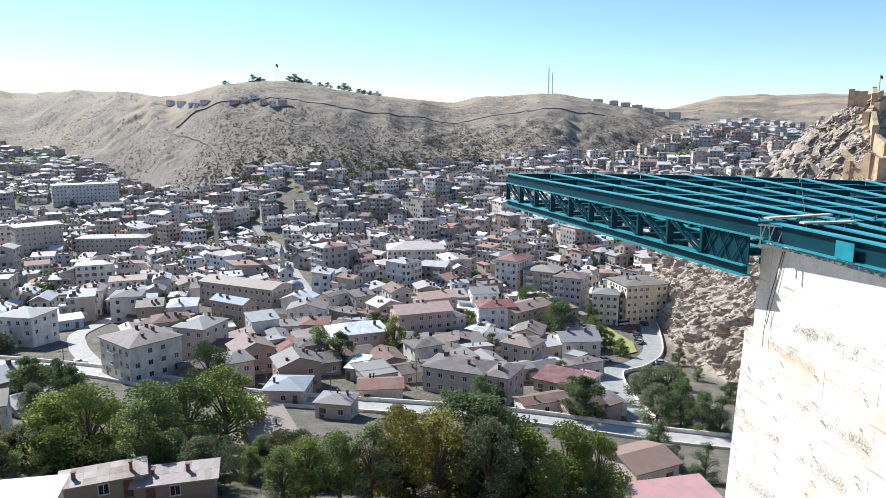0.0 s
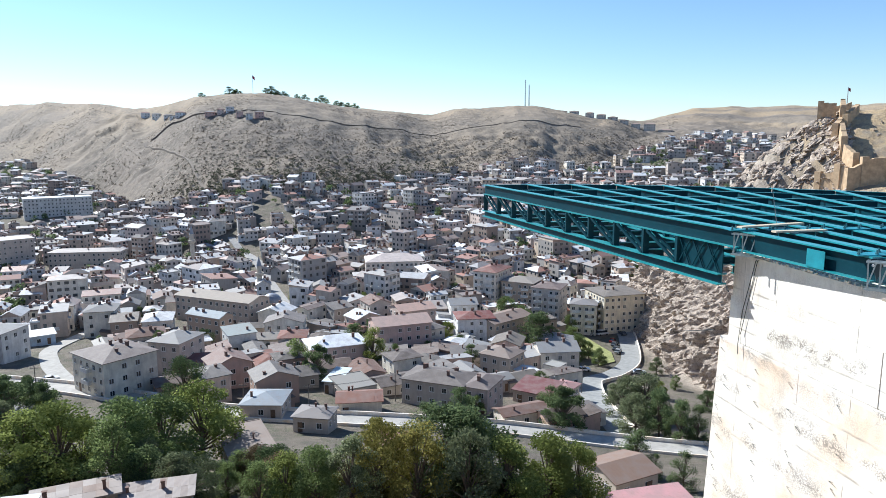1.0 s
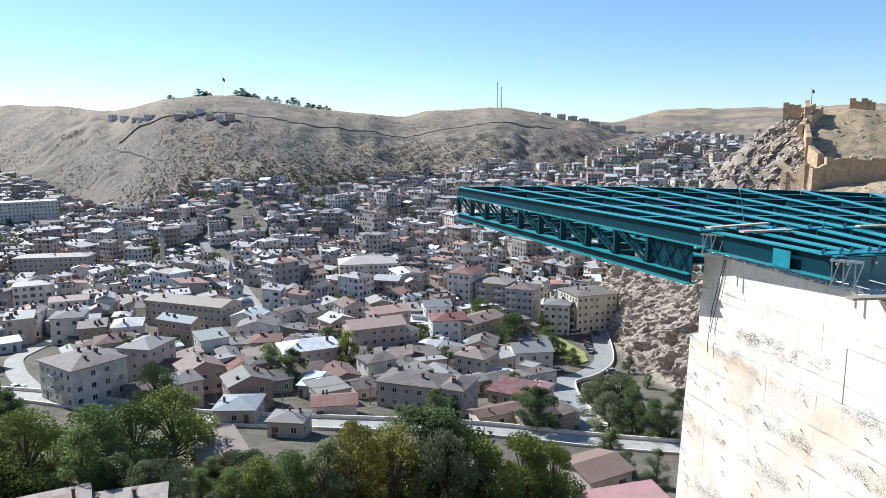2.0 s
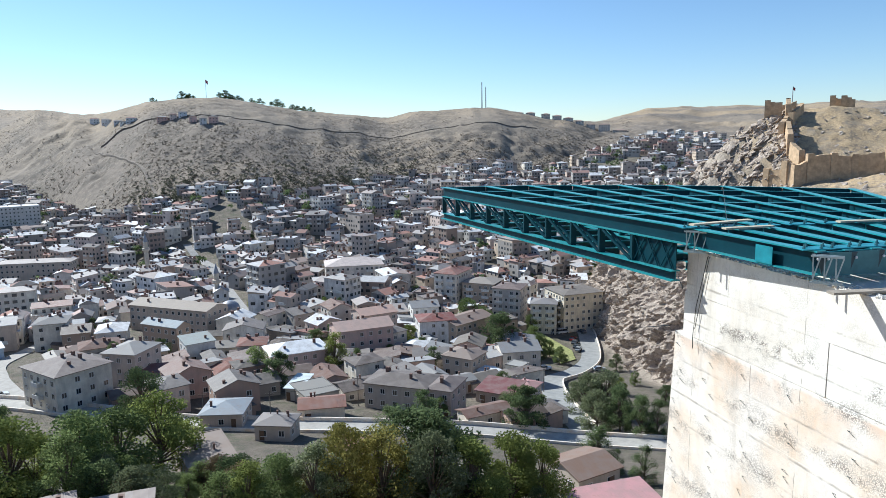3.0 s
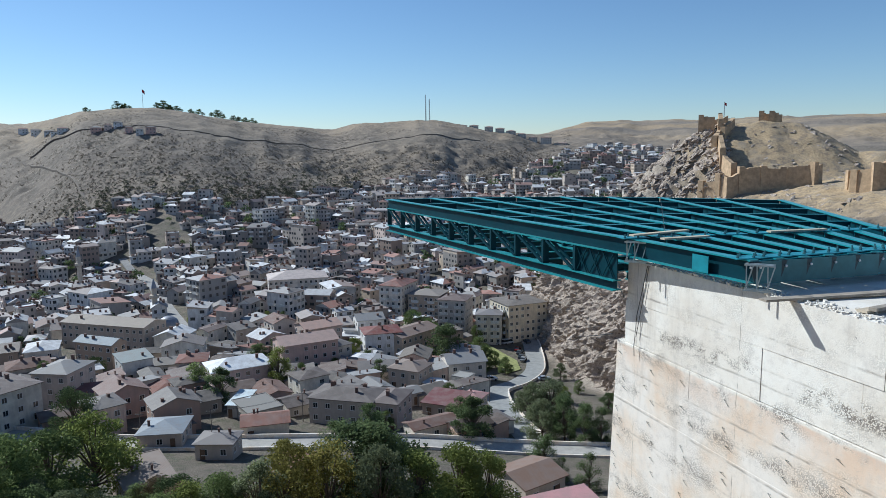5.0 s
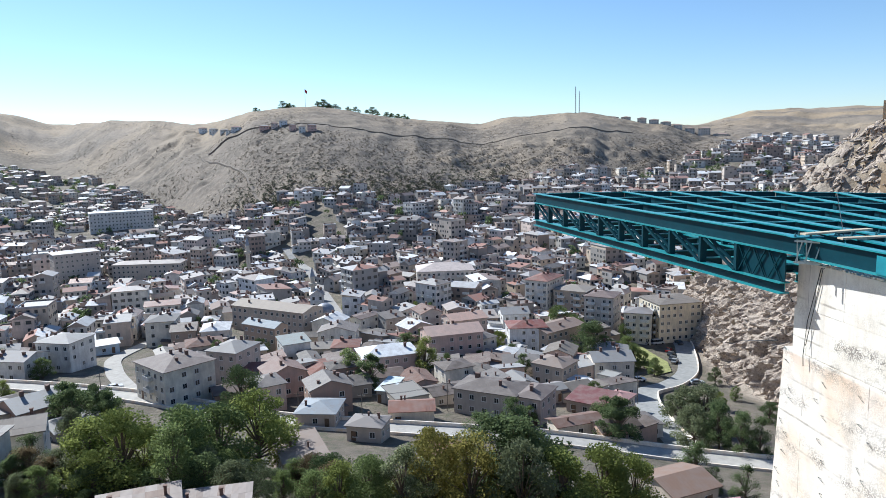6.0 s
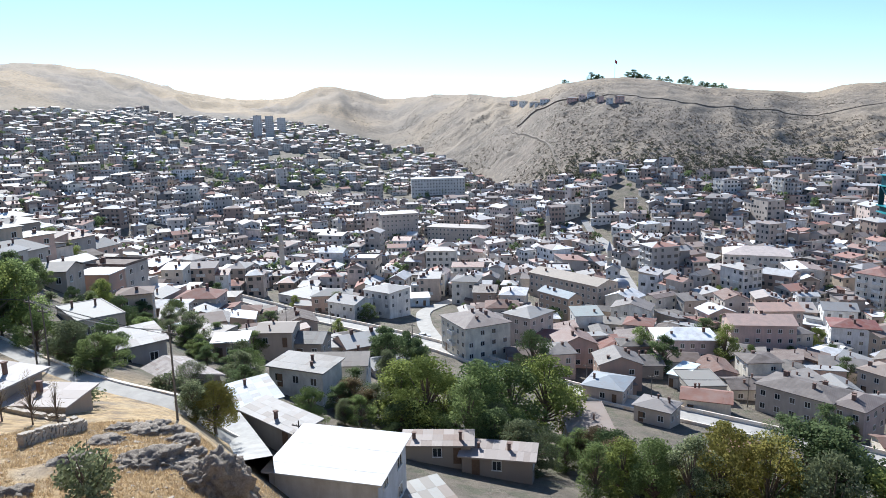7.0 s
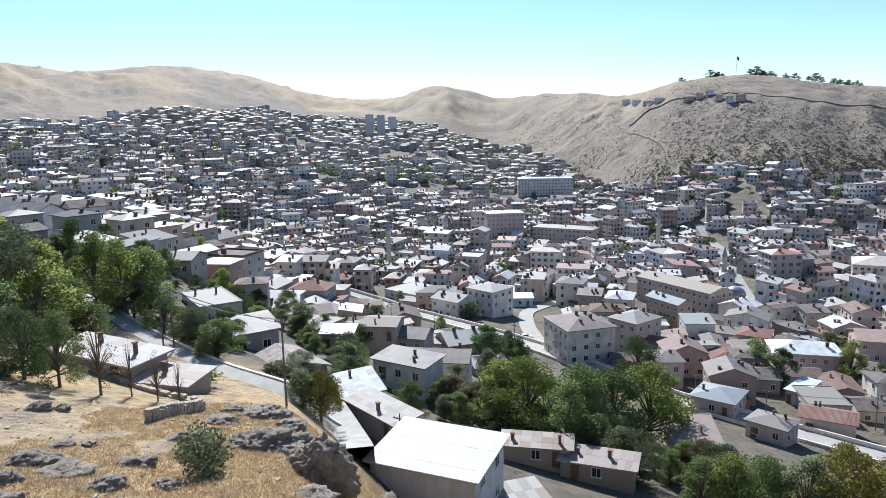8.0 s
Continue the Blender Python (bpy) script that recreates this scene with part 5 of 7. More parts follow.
def far_house(w, ro, m, a, b, st, kind, rng, r):
    """One volume of a distant house: walls with windows, roof, chimneys, balconies."""
    h = st * 2.9
    rise = rng.uniform(1.0, 2.0)
    add_shape(w, wall_shape(a, b, h, kind, rise, 6), m)
    for side in range(4):
        run, off = (a, b) if side % 2 == 0 else (b, a)
        n = int(run / 2.6)
        for f in range(st):
            for q in range(n):
                if rng.random() < 0.3:
                    continue
                c = m @ pose(0, 0, 0, 0, 0, side * 90)
                x = (q + 0.5) * run / n - run / 2
                e = rng.choice((0.5, 0.55, 0.9))
                w.face([c @ Vector(p) for p in ((x - e, -off / 2 - 0.04, f * 2.9 + 0.9), (x + e, -off / 2 - 0.04, f * 2.9 + 0.9), (x + e, -off / 2 - 0.04, f * 2.9 + 2.25), (x - e, -off / 2 - 0.04, f * 2.9 + 2.25))], 1)
    add_shape(ro, roof_shape(a, b, h, kind, rise, 0.45), m)
    if r < 850:
        for q in range(rng.choice((1, 2, 3, 4))):
            x, y = rng.uniform(-0.4, 0.4) * a, rng.uniform(-0.35, 0.35) * b
            z = roof_height(x, y, a, b, h, kind, rise)
            c = Shape()
            e = rng.uniform(0.3, 0.6)
            c.box(x - e, x + e, y - 0.4, y + 0.4, z - 0.6, z + rng.uniform(0.8, 1.6))
            add_shape(w, c, m, 2)
        if st > 2:
            for f in range(1, st):
                for side in (0, 1):
                    if rng.random() < 0.25:
                        continue
                    run, off = (a, b) if side == 0 else (b, a)
                    for x in ((-run / 4, run / 4) if run > 11 else (0,)):
                        c = Shape()
                        c.box(x - 1.5, x + 1.5, -off / 2 - 1.1, -off / 2 - 0.01, f * 2.9 - 0.1, f * 2.9 + 0.05)
                        c.box(x - 1.5, x + 1.5, -off / 2 - 1.1, -off / 2 - 1.0, f * 2.9 + 0.05, f * 2.9 + 1.0)
                        add_shape(w, c, m @ pose(0, 0, 0, 0, 0, side * 90), 3)


def far_town():
    """Houses too far off to pick apart."""
    rng = random.Random(5)
    w, ro = Shape(), Shape()
    for m, tall, r in FAR:
        st = rng.choice(((1, 1, 2), (2, 2, 3), (3, 4, 4, 5))[tall])
        a, b = (rng.uniform(6.5, 11), rng.uniform(6, 8.5)) if tall < 2 else (rng.uniform(10, 16), rng.uniform(9, 12))
        far_house(w, ro, m, a, b, st, rng.choice(("hip", "gable", "gable", "shed", "hip", "flat")), rng, r)
        # lean-tos, wings and upper rooms built on over the years
        if r < 900 and rng.random() < 0.7:
            side = rng.choice((-1, 1))
            c, e = a * rng.uniform(0.35, 0.6), b * rng.uniform(0.5, 0.8)
            far_house(w, ro, m @ pose(side * (a + c) / 2, rng.uniform(-0.2, 0.2) * b, 0, 0, 0, rng.choice((0, 90, 180))), c if rng.random() < 0.5 else e, e, max(1, st - 1), rng.choice(("shed", "gable", "flat")), rng, r)
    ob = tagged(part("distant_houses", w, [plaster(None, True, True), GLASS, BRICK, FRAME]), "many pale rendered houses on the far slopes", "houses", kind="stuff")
    # paler palette here: haze put into the roof colours
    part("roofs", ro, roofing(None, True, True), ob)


far_town()

# ---- trees ----
def foliage(name, dark, lite):
    m = bpy.data.materials.new(name)
    m.use_nodes = True
    t = m.node_tree
    t.nodes.clear()
    out, add = t.nodes.new("ShaderNodeOutputMaterial"), t.nodes.new("ShaderNodeMixShader")
    d, tr = t.nodes.new("ShaderNodeBsdfDiffuse"), t.nodes.new("ShaderNodeBsdfTranslucent")
    isl = chance(t, True)
    c = ramp(t, isl, [(0.0, dark), (0.7, lite), (1.0, tuple(min(1, v * 1.3) for v in lite))])
    c = mix(t, chance(t), c, tuple(v * 0.8 for v in c_mean(dark, lite)), "MIX")
    link(t, c, d.inputs["Color"])
    link(t, c, tr.inputs["Color"])
    add.inputs["Fac"].default_value = 0.55
    link(t, d.outputs[0], add.inputs[1])
    link(t, tr.outputs[0], add.inputs[2])
    link(t, add.outputs[0], out.inputs["Surface"])
    return m


def c_mean(a, b):
    return tuple((p + q) / 2 for p, q in zip(a, b))


LEAF = {
    "green": foliage("green_leaves", (0.105, 0.145, 0.055), (0.25, 0.305, 0.12)),
    "dark": foliage("dark_leaves", (0.08, 0.115, 0.055), (0.20, 0.25, 0.115)),
    "light": foliage("light_leaves", (0.15, 0.185, 0.05), (0.33, 0.37, 0.12)),
    "yellow": foliage("autumn_leaves", (0.16, 0.155, 0.045), (0.36, 0.32, 0.10)),
    "brown": foliage("dry_leaves", (0.13, 0.105, 0.06), (0.26, 0.20, 0.12)),
    "olive": foliage("olive_leaves", (0.105, 0.13, 0.07), (0.26, 0.285, 0.16)),
}
LEAF["poplar"], LEAF["bare"], LEAF["shrub"] = LEAF["green"], LEAF["brown"], LEAF["olive"]
BARK = plain("bark", (0.13, 0.10, 0.075), 0.95, 0, 0.35, 6)


def leaves(s, at, size, n, leaf, rng):
    for _ in range(n):
        v = Vector((rng.gauss(0, 1), rng.gauss(0, 1), rng.gauss(0, 1))).normalized() * (rng.random() ** 0.4)
        p = at + Vector((v.x * size, v.y * size, v.z * size * 0.75))
        a = Vector((rng.gauss(0, 1), rng.gauss(0, 1), rng.gauss(0, 0.6))).normalized() * leaf * rng.uniform(0.6, 1.3)
        b = a.orthogonal().normalized() * leaf * rng.uniform(0.4, 0.8)
        s.face([p - a, p - b * 0.9, p + a, p + b])


def tree_shapes(kind, seed, n=34):
    """Trunk with limbs, and crown, for a tree 10 m high."""
    rng = random.Random(seed)
    tr, cr = Shape(), Shape()
    if kind == "poplar":
        tr.tube((0, 0, -0.5), (0, 0, 8), 0.22, 0.06)
        for i in range(34):
            z = rng.uniform(1.2, 9.6)
            w = 1.25 * math.sin(min(1, (10 - z) / 4) * math.pi / 2) + 0.1
            leaves(cr, Vector((rng.uniform(-w, w) * 0.6, rng.uniform(-w, w) * 0.6, z)), 0.75, 60, 0.2, rng)
        return tr, cr
    if kind == "shrub":
        for i in range(6):
            a = rng.uniform(0, 6.28)
            tr.tube((0, 0, -0.3), (math.cos(a) * 2.5, math.sin(a) * 2.5, rng.uniform(4, 8)), 0.25, 0.06, 5)
        for i in range(20):
            a, q = rng.uniform(0, 6.28), rng.uniform(0.3, 3.6)
            leaves(cr, Vector((math.cos(a) * q, math.sin(a) * q, rng.uniform(0.8, 8.8) * (1 - q / 9))), 1.7, 70, 0.35, rng)
        return tr, cr
    lean = Vector((rng.uniform(-0.5, 0.5), rng.uniform(-0.5, 0.5), 0))
    top = Vector((0, 0, 4.2)) + lean
    tr.tube((0, 0, -0.6), Vector((0, 0, 2)) + lean * 0.4, 0.30, 0.22)
    tr.tube(Vector((0, 0, 2)) + lean * 0.4, top, 0.22, 0.14)
    bare = kind == "bare"
    for i in range(n):
        a = i * 2.4 + rng.uniform(-0.5, 0.5)
        u = rng.random()
        z = 1.3 + 7.8 * u
        q = (3.6 * math.sin(math.pi * min(1, 0.3 + 0.66 * u)) ** 0.8) * rng.uniform(0.4, 1.08)
        c = Vector((math.cos(a) * q, math.sin(a) * q, z)) + lean
        root = Vector((0, 0, 1.6 + 2.4 * u)) + lean * 0.6
        elbow = root.lerp(c, 0.55) + Vector((0, 0, 0.3))
        tr.tube(root, elbow, 0.11, 0.07, 5, 0, False)
        tr.tube(elbow, c, 0.07, 0.02, 5, 0, False)
        leaves(cr, c, rng.uniform(0.8, 1.6), 14 if bare else 230, 0.15 if bare else 0.155, rng)
    return tr, cr


TREES = {}
COLOUR_WORDS = {"green": "leafy green tree", "dark": "dark green tree", "light": "sunlit yellow-green tree", "yellow": "tree turning autumn yellow", "brown": "half-dry brownish tree", "olive": "grey-green bushy tree", "poplar": "tall narrow poplar", "bare": "small nearly bare tree", "shrub": "low bushy shrub"}
PLACE_WORDS = {"near": "on the slope below the terrace", "far": "between the houses of the town"}
plant_rng = random.Random(8)


def plant(x, y, height, kind, wide=1.0):
    v = plant_rng.randrange(3)
    if (kind, v) not in TREES:
        tr, cr = tree_shapes(kind, v * 7 + len(kind))
        TREES[kind, v] = (tr.mesh("trunk", BARK, True), cr.mesh("crown", LEAF[kind]))
    tm, cm = TREES[kind, v]
    t = new("shrub" if kind == "shrub" else "tree")
    k = height / 10
    t.matrix_basis = pose(x, y, ground(x, y) - 0.1, 0, 0, plant_rng.uniform(0, 360)) @ Matrix.Diagonal((k * wide, k * wide, k, 1))
    part("trunk", tm, None, t)
    part("crown", cm, None, t)
    where = "near" if math.hypot(x, y) < 125 else "far"
    return tagged(t, COLOUR_WORDS[kind] + " " + PLACE_WORDS[where], "shrub" if kind == "shrub" else "tree", "trees")


# ---- castle ----
CASTLE_STONE = plain("sandy_castle_stone", (0.47, 0.335, 0.205), 0.95, 0, 0.3, 0.5)
castle = tagged(new("castle"), "ruined sandy stone castle walls on a rocky hill", "castle")


def castle_wall(a, b, ha, hb):
    """A stretch of battered wall with a broken top."""
    a, b = Vector(a), Vector(b)
    a.z, b.z = ground(a.x, a.y), ground(b.x, b.y)
    rng = random.Random(int(a.x * 10))
    n = max(2, int((b - a).length / 1.6))
    side = Vector((-(b - a).y, (b - a).x, 0)).normalized()
    if side.dot(a) < 0:
        side = -side
    s = Shape()
    tops = [ha + (hb - ha) * i / n + rng.uniform(-0.5, 0.3) for i in range(n + 1)]
    for i in range(n + 1):
        p, dn = a.lerp(b, i / n), Vector((0, 0, -5))
        for h in (tops[max(i - 1, 0)], tops[i]):
            up = Vector((0, 0, h))
            s.v += [tuple(p + dn - side * 0.5), tuple(p + up), tuple(p + up + side * 2), tuple(p + dn + side * 2.4)]
    for i in range(2 * n + 1):
        k = i * 4
        s.f += [(k + j, k + 4 + j, k + 5 + j, k + 1 + j) for j in range(3)]
    s.f += [(0, 1, 2, 3), (8 * n + 7, 8 * n + 6, 8 * n + 5, 8 * n + 4)]
    s.m = [0] * len(s.f)
    part("curtain_wall", s, CASTLE_STONE, castle)
    s = Shape()
    s.box(-1.3, 1.3, -1.3, 1.3, -5, ha + 0.8, 0, Matrix.Translation(a + side * 0.6) @ pose(0, 0, 0, 0, 0, math.degrees(math.atan2((b - a).y, (b - a).x))))
    part("buttress", s, CASTLE_STONE, castle)


plant(-38.7, 99.8, 12.2, "green", 1.35)
plant(-41.3, 92.7, 12.2, "green", 1.30)
plant(-35.3, 105.6, 14.2, "light", 1.15)
plant(-45.8, 84.2, 12.4, "light", 1.15)
plant(-76.6, 133.9, 10.9, "dark", 1.00)
plant(-82.6, 132.4, 10.9, "dark", 1.10)
plant(-16.4, 77.6, 8.2, "light", 1.00)
plant(-18.8, 74.7, 7.4, "green", 1.10)
plant(-12.5, 77.0, 9.2, "green", 1.00)
plant(-8.7, 76.5, 11.1, "olive", 0.80)
plant(-5.5, 79.0, 13.1, "yellow", 0.90)
plant(-1.0, 79.2, 13.2, "yellow", 0.90)
plant(3.4, 83.6, 15.3, "dark", 1.20)
plant(7.4, 87.9, 14.4, "dark", 1.10)
plant(10.4, 80.6, 11.8, "light", 1.10)
plant(16.3, 85.5, 12.0, "light", 1.10)
plant(20.9, 87.1, 10.9, "light", 1.00)
plant(5.2, 77.2, 12.6, "olive", 0.90)
plant(37.3, 115.7, 9.2, "dark", 1.00)
plant(42.0, 104.6, 7.1, "dark", 0.90)
plant(39.7, 111.5, 5.1, "dark", 0.80)
plant(30.9, 145.1, 10.8, "dark", 1.30)
plant(0.7, 127.6, 9.0, "dark", 1.00)
plant(8.3, 145.6, 8.6, "dark", 1.10)
plant(-34.0, 182.1, 11.2, "green", 0.90)
plant(-27.8, 177.2, 10.9, "dark", 1.00)
plant(-14.5, 196.1, 12.2, "light", 0.90)
plant(-8.2, 197.4, 7.3, "green", 0.80)
plant(32.6, 265.6, 13.2, "green", 1.20)
plant(38.4, 258.9, 11.8, "green", 1.20)
plant(40.1, 235.6, 14.2, "dark", 1.40)
plant(53.2, 240.8, 9.0, "green", 1.20)
plant(57.0, 230.7, 6.5, "green", 1.00)
plant(-25.5, 85.4, 5.2, "green", 1.00)
plant(-44.2, 86.3, 10.2, "light", 0.80)
plant(-38.6, 82.1, 11.3, "green", 0.90)
plant(-79.8, 207.7, 8.1, "green", 1.00)
plant(48.9, 161.3, 10.6, "olive", 1.30)
plant(53.1, 158.2, 12.1, "olive", 1.30)
plant(51.5, 143.4, 12.0, "dark", 0.80)
plant(54.4, 138.7, 10.8, "dark", 0.70)
plant(47.1, 146.5, 9.9, "olive", 1.20)
plant(57.6, 137.0, 9.6, "dark", 0.70)
plant(53.1, 229.4, 8.6, "green", 1.10)
plant(58.1, 221.5, 6.3, "green", 1.00)
plant(51.4, 245.4, 5.7, "green", 1.00)
plant(-116.7, 57.4, 11.6, "poplar", 1.30)
plant(-111.7, 43.8, 11.8, "light", 1.10)
plant(-87.8, 36.3, 12.1, "olive", 1.10)
plant(-83.8, 37.9, 11.0, "light", 1.00)
plant(-97.6, 50.7, 11.6, "light", 0.90)
plant(-91.4, 51.7, 12.1, "light", 1.00)
plant(-92.5, 55.8, 11.0, "green", 1.00)
plant(-74.5, 29.0, 11.5, "olive", 1.20)
plant(-75.2, 32.8, 9.2, "light", 1.10)
plant(-76.5, 37.1, 7.6, "green", 1.00)
plant(-51.6, 26.4, 7.0, "bare", 0.60)
plant(-50.6, 28.3, 4.9, "bare", 0.50)
plant(-48.0, 28.9, 4.5, "bare", 0.50)
plant(-46.3, 29.7, 3.9, "bare", 0.50)
plant(-54.6, 24.8, 6.4, "green", 0.80)
plant(-57.4, 23.5, 6.3, "dark", 1.00)
plant(-62.0, 22.8, 8.5, "dark", 1.00)
plant(-50.6, 48.4, 5.9, "yellow", 1.20)
plant(-51.8, 47.1, 4.5, "olive", 1.20)
plant(-54.7, 37.0, 2.8, "shrub", 2.00)
plant(-110.8, 85.6, 6.4, "dark", 1.20)
plant(-104.5, 85.5, 5.4, "dark", 1.20)
plant(-126.9, 113.1, 6.2, "green", 1.10)
plant(-102.9, 95.0, 7.5, "olive", 1.20)
plant(-27.3, 18.6, 3.5, "shrub", 0.90)
plant(-107.3, 104.8, 5.4, "dark", 1.30)
plant(-125.5, 142.6, 6.7, "dark", 1.20)
plant(-57.2, 72.0, 5.3, "green", 1.30)
plant(-53.5, 78.5, 5.1, "green", 1.20)
plant(-55.5, 77.1, 3.9, "olive", 1.20)
plant(-78.5, 127.8, 11.0, "dark", 1.10)
plant(-73.1, 131.0, 9.8, "dark", 0.90)
plant(-51.3, 85.8, 10.6, "light", 1.20)
plant(-64.7, 55.2, 3.1, "shrub", 1.50)
plant(-55.2, 155.5, 11.6, "dark", 1.20)
plant(-50.6, 162.3, 7.2, "green", 1.00)
# thick undergrowth between the orchard trees below the terrace
thicket = random.Random(61)
for k in range(44):
    x = -62 + 1.95 * k + thicket.uniform(-0.8, 0.8)
    y = 84 + 0.06 * abs(x) + thicket.uniform(-6, 8)
    if any(math.hypot(x - a, y - b) < c - 2 for a, b, c in TAKEN) or near_road(x, y, 4.0):
        continue
    plant(x, y, thicket.uniform(4.5, 7.5), thicket.choice(("dark", "olive", "dark", "green", "brown")), thicket.uniform(1.1, 1.5))
castle_wall((173.9, 303.7, 56.2), (178.2, 296.6, 56.5), 7.7, 7.6)
castle_wall((178.2, 296.6, 56.5), (180.6, 291.6, 57.2), 10.1, 10.0)
castle_wall((180.5, 291.6, 57.4), (186.5, 291.4, 57.8), 9.5, 9.3)
castle_wall((186.5, 291.4, 57.8), (196.3, 289.7, 59.1), 11.0, 10.0)
castle_wall((196.3, 289.7, 59.1), (204.1, 286.8, 59.9), 10.0, 9.4)
castle_wall((204.1, 286.8, 59.9), (214.3, 279.3, 61.4), 9.4, 9.4)
castle_wall((214.3, 279.3, 61.4), (218.9, 280.7, 62.1), 9.2, 8.4)
castle_wall((210.3, 254.3, 62.3), (208.7, 249.2, 62.6), 6.7, 7.4)
castle_wall((208.7, 249.2, 62.4), (212.2, 242.2, 60.4), 7.9, 10.5)
castle_wall((212.3, 242.1, 60.3), (219.8, 239.4, 59.9), 10.7, 11.1)
castle_wall((185.9, 298.9, 65.5), (187.1, 309.9, 69.2), 8.0, 6.5)
castle_wall((187.2, 309.9, 66.9), (194.0, 324.4, 75.7), 8.8, 5.5)
castle_wall((193.2, 324.9, 75.7), (200.7, 332.1, 81.8), 4.9, 4.4)
castle_wall((199.3, 332.9, 80.4), (202.8, 340.1, 87.2), 8.2, 7.1)
castle_wall((200.6, 329.8, 79.9), (210.8, 337.6, 88.0), 5.7, 4.5)
castle_wall((193.7, 340.8, 85.9), (199.5, 337.5, 86.4), 8.0, 7.7)
castle_wall((201.7, 347.7, 92.4), (211.1, 344.5, 92.1), 4.9, 4.6)
castle_wall((227.9, 340.8, 88.4), (231.3, 338.5, 88.3), 5.3, 4.7)
castle_wall((230.9, 336.4, 88.2), (234.9, 333.6, 88.1), 5.0, 4.0)
castle_wall((224.8, 348.9, 92.7), (228.2, 346.6, 92.5), 2.0, 1.7)


# greenery between the houses
def town_green():
    rng = random.Random(23)
    far = Shape()
    n = 6500
    az = np.array([rng.uniform(-72, 27) for _ in range(n)])
    r = np.sqrt([rng.uniform(130 ** 2, 1350 ** 2) for _ in range(n)])
    x, y = r * np.sin(np.radians(az)), r * np.cos(np.radians(az))
    ha = sorted(HILLS)
    foot = spline(ha, [HILLS[a] for a in ha], az)[:, 0]
    ok = (r < foot * 0.97) & (inside_rock(x, y) < -3)
    z = land(x, y)
    grove = lumps(x, y, 120, 81)
    for i in np.nonzero(ok)[0]:
        px, py = float(x[i]), float(y[i])
        if near_road(px, py, 7.0 if r[i] < 250 else 1.0):
            continue
        if r[i] < 330:
            if i > 2600 or any(math.hypot(px - a, py - b) < c - 1 for a, b, c in TAKEN):
                continue
            plant(px, py, rng.uniform(4, 8), rng.choice(("dark", "green", "dark", "olive", "light")), rng.uniform(0.9, 1.3))
        elif grove[i] > rng.uniform(-0.7, 0.5):
            h = rng.uniform(4, 10)
            for k in range(6):
                leaves(far, Vector((px + rng.uniform(-0.3, 0.3) * h, py + rng.uniform(-0.3, 0.3) * h, z[i] + h * rng.uniform(0.25, 0.85))), h * 0.22, 20, h * 0.085, rng)
    belt = Shape()
    for _ in range(900):
        a = rng.uniform(-19, 3)
        q = float(spline(ha, [HILLS[b] for b in ha], np.array([a]))[0, 0]) * (1 + abs(rng.gauss(0, 0.055)) - 0.03)
        px, py, h = q * math.sin(radians(a)), q * math.cos(radians(a)), rng.uniform(2.5, 5.5)
        for k in range(4):
            leaves(belt, Vector((px + rng.uniform(-0.4, 0.4) * h, py + rng.uniform(-0.4, 0.4) * h, ground(px, py) + h * rng.uniform(0.2, 0.7))), h * 0.25, 16, h * 0.09, rng)
    tagged(part("hillside_thicket", belt, foliage("thicket_leaves", (0.05, 0.055, 0.042), (0.105, 0.11, 0.08))), "dark grey-green thicket along the foot of the hill", "shrubs", kind="stuff")
    tagged(part("distant_trees", far, LEAF["dark"]), "dark green trees among the far houses", "trees", kind="stuff")


town_green()


def scrub():
    """Low thorny bushes and tussocks on the hill opposite."""
    rng = random.Random(31)
    s = Shape()
    ha = sorted(HILLS)
    n = 42000
    az = np.array([rng.uniform(-34, 20) for _ in range(n)])
    fr, fz, cr, cz = spline(ha, [HILLS[a] for a in ha], az).T
    u = np.array([rng.random() for _ in range(n)])
    r = fr + (cr - fr) * u * 0.98
    x, y = r * np.sin(np.radians(az)), r * np.cos(np.radians(az))
    z = land(x, y)
    thick = lumps(x, y, 70, 51) + 0.6 * lumps(x, y, 25, 52) + 0.7 * smooth(0.5, 0.2, u) * smooth(-16, -9, az)
    for i in range(n):
        if thick[i] < rng.uniform(-0.5, 0.7) + 0.5 * u[i]:
            continue
        if u[i] > 0.86:
            continue
        k = rng.uniform(0.4, 1.25) * (1.6 - 0.9 * u[i])
        leaves(s, Vector((x[i], y[i], z[i] - k * 0.1)), k, 7, k * 0.45, rng)
    tagged(part("hillside_scrub", s, foliage("dry_scrub", (0.085, 0.074, 0.064), (0.16, 0.137, 0.11))), "grey-brown thorny scrub on the dry hillside", "scrub", kind="stuff")


scrub()

# ---- mosque, minarets, masts, flags ----
STONE = plain("pale_stone", (0.50, 0.44, 0.36), 0.9, 0, 0.15, 1.0)
LEAD = plain("lead_dome", (0.26, 0.27, 0.30), 0.5, 0.3, 0.15, 1.0)
METAL = plain("grey_metal", (0.35, 0.35, 0.36), 0.5, 0.6, 0.15, 3.0)


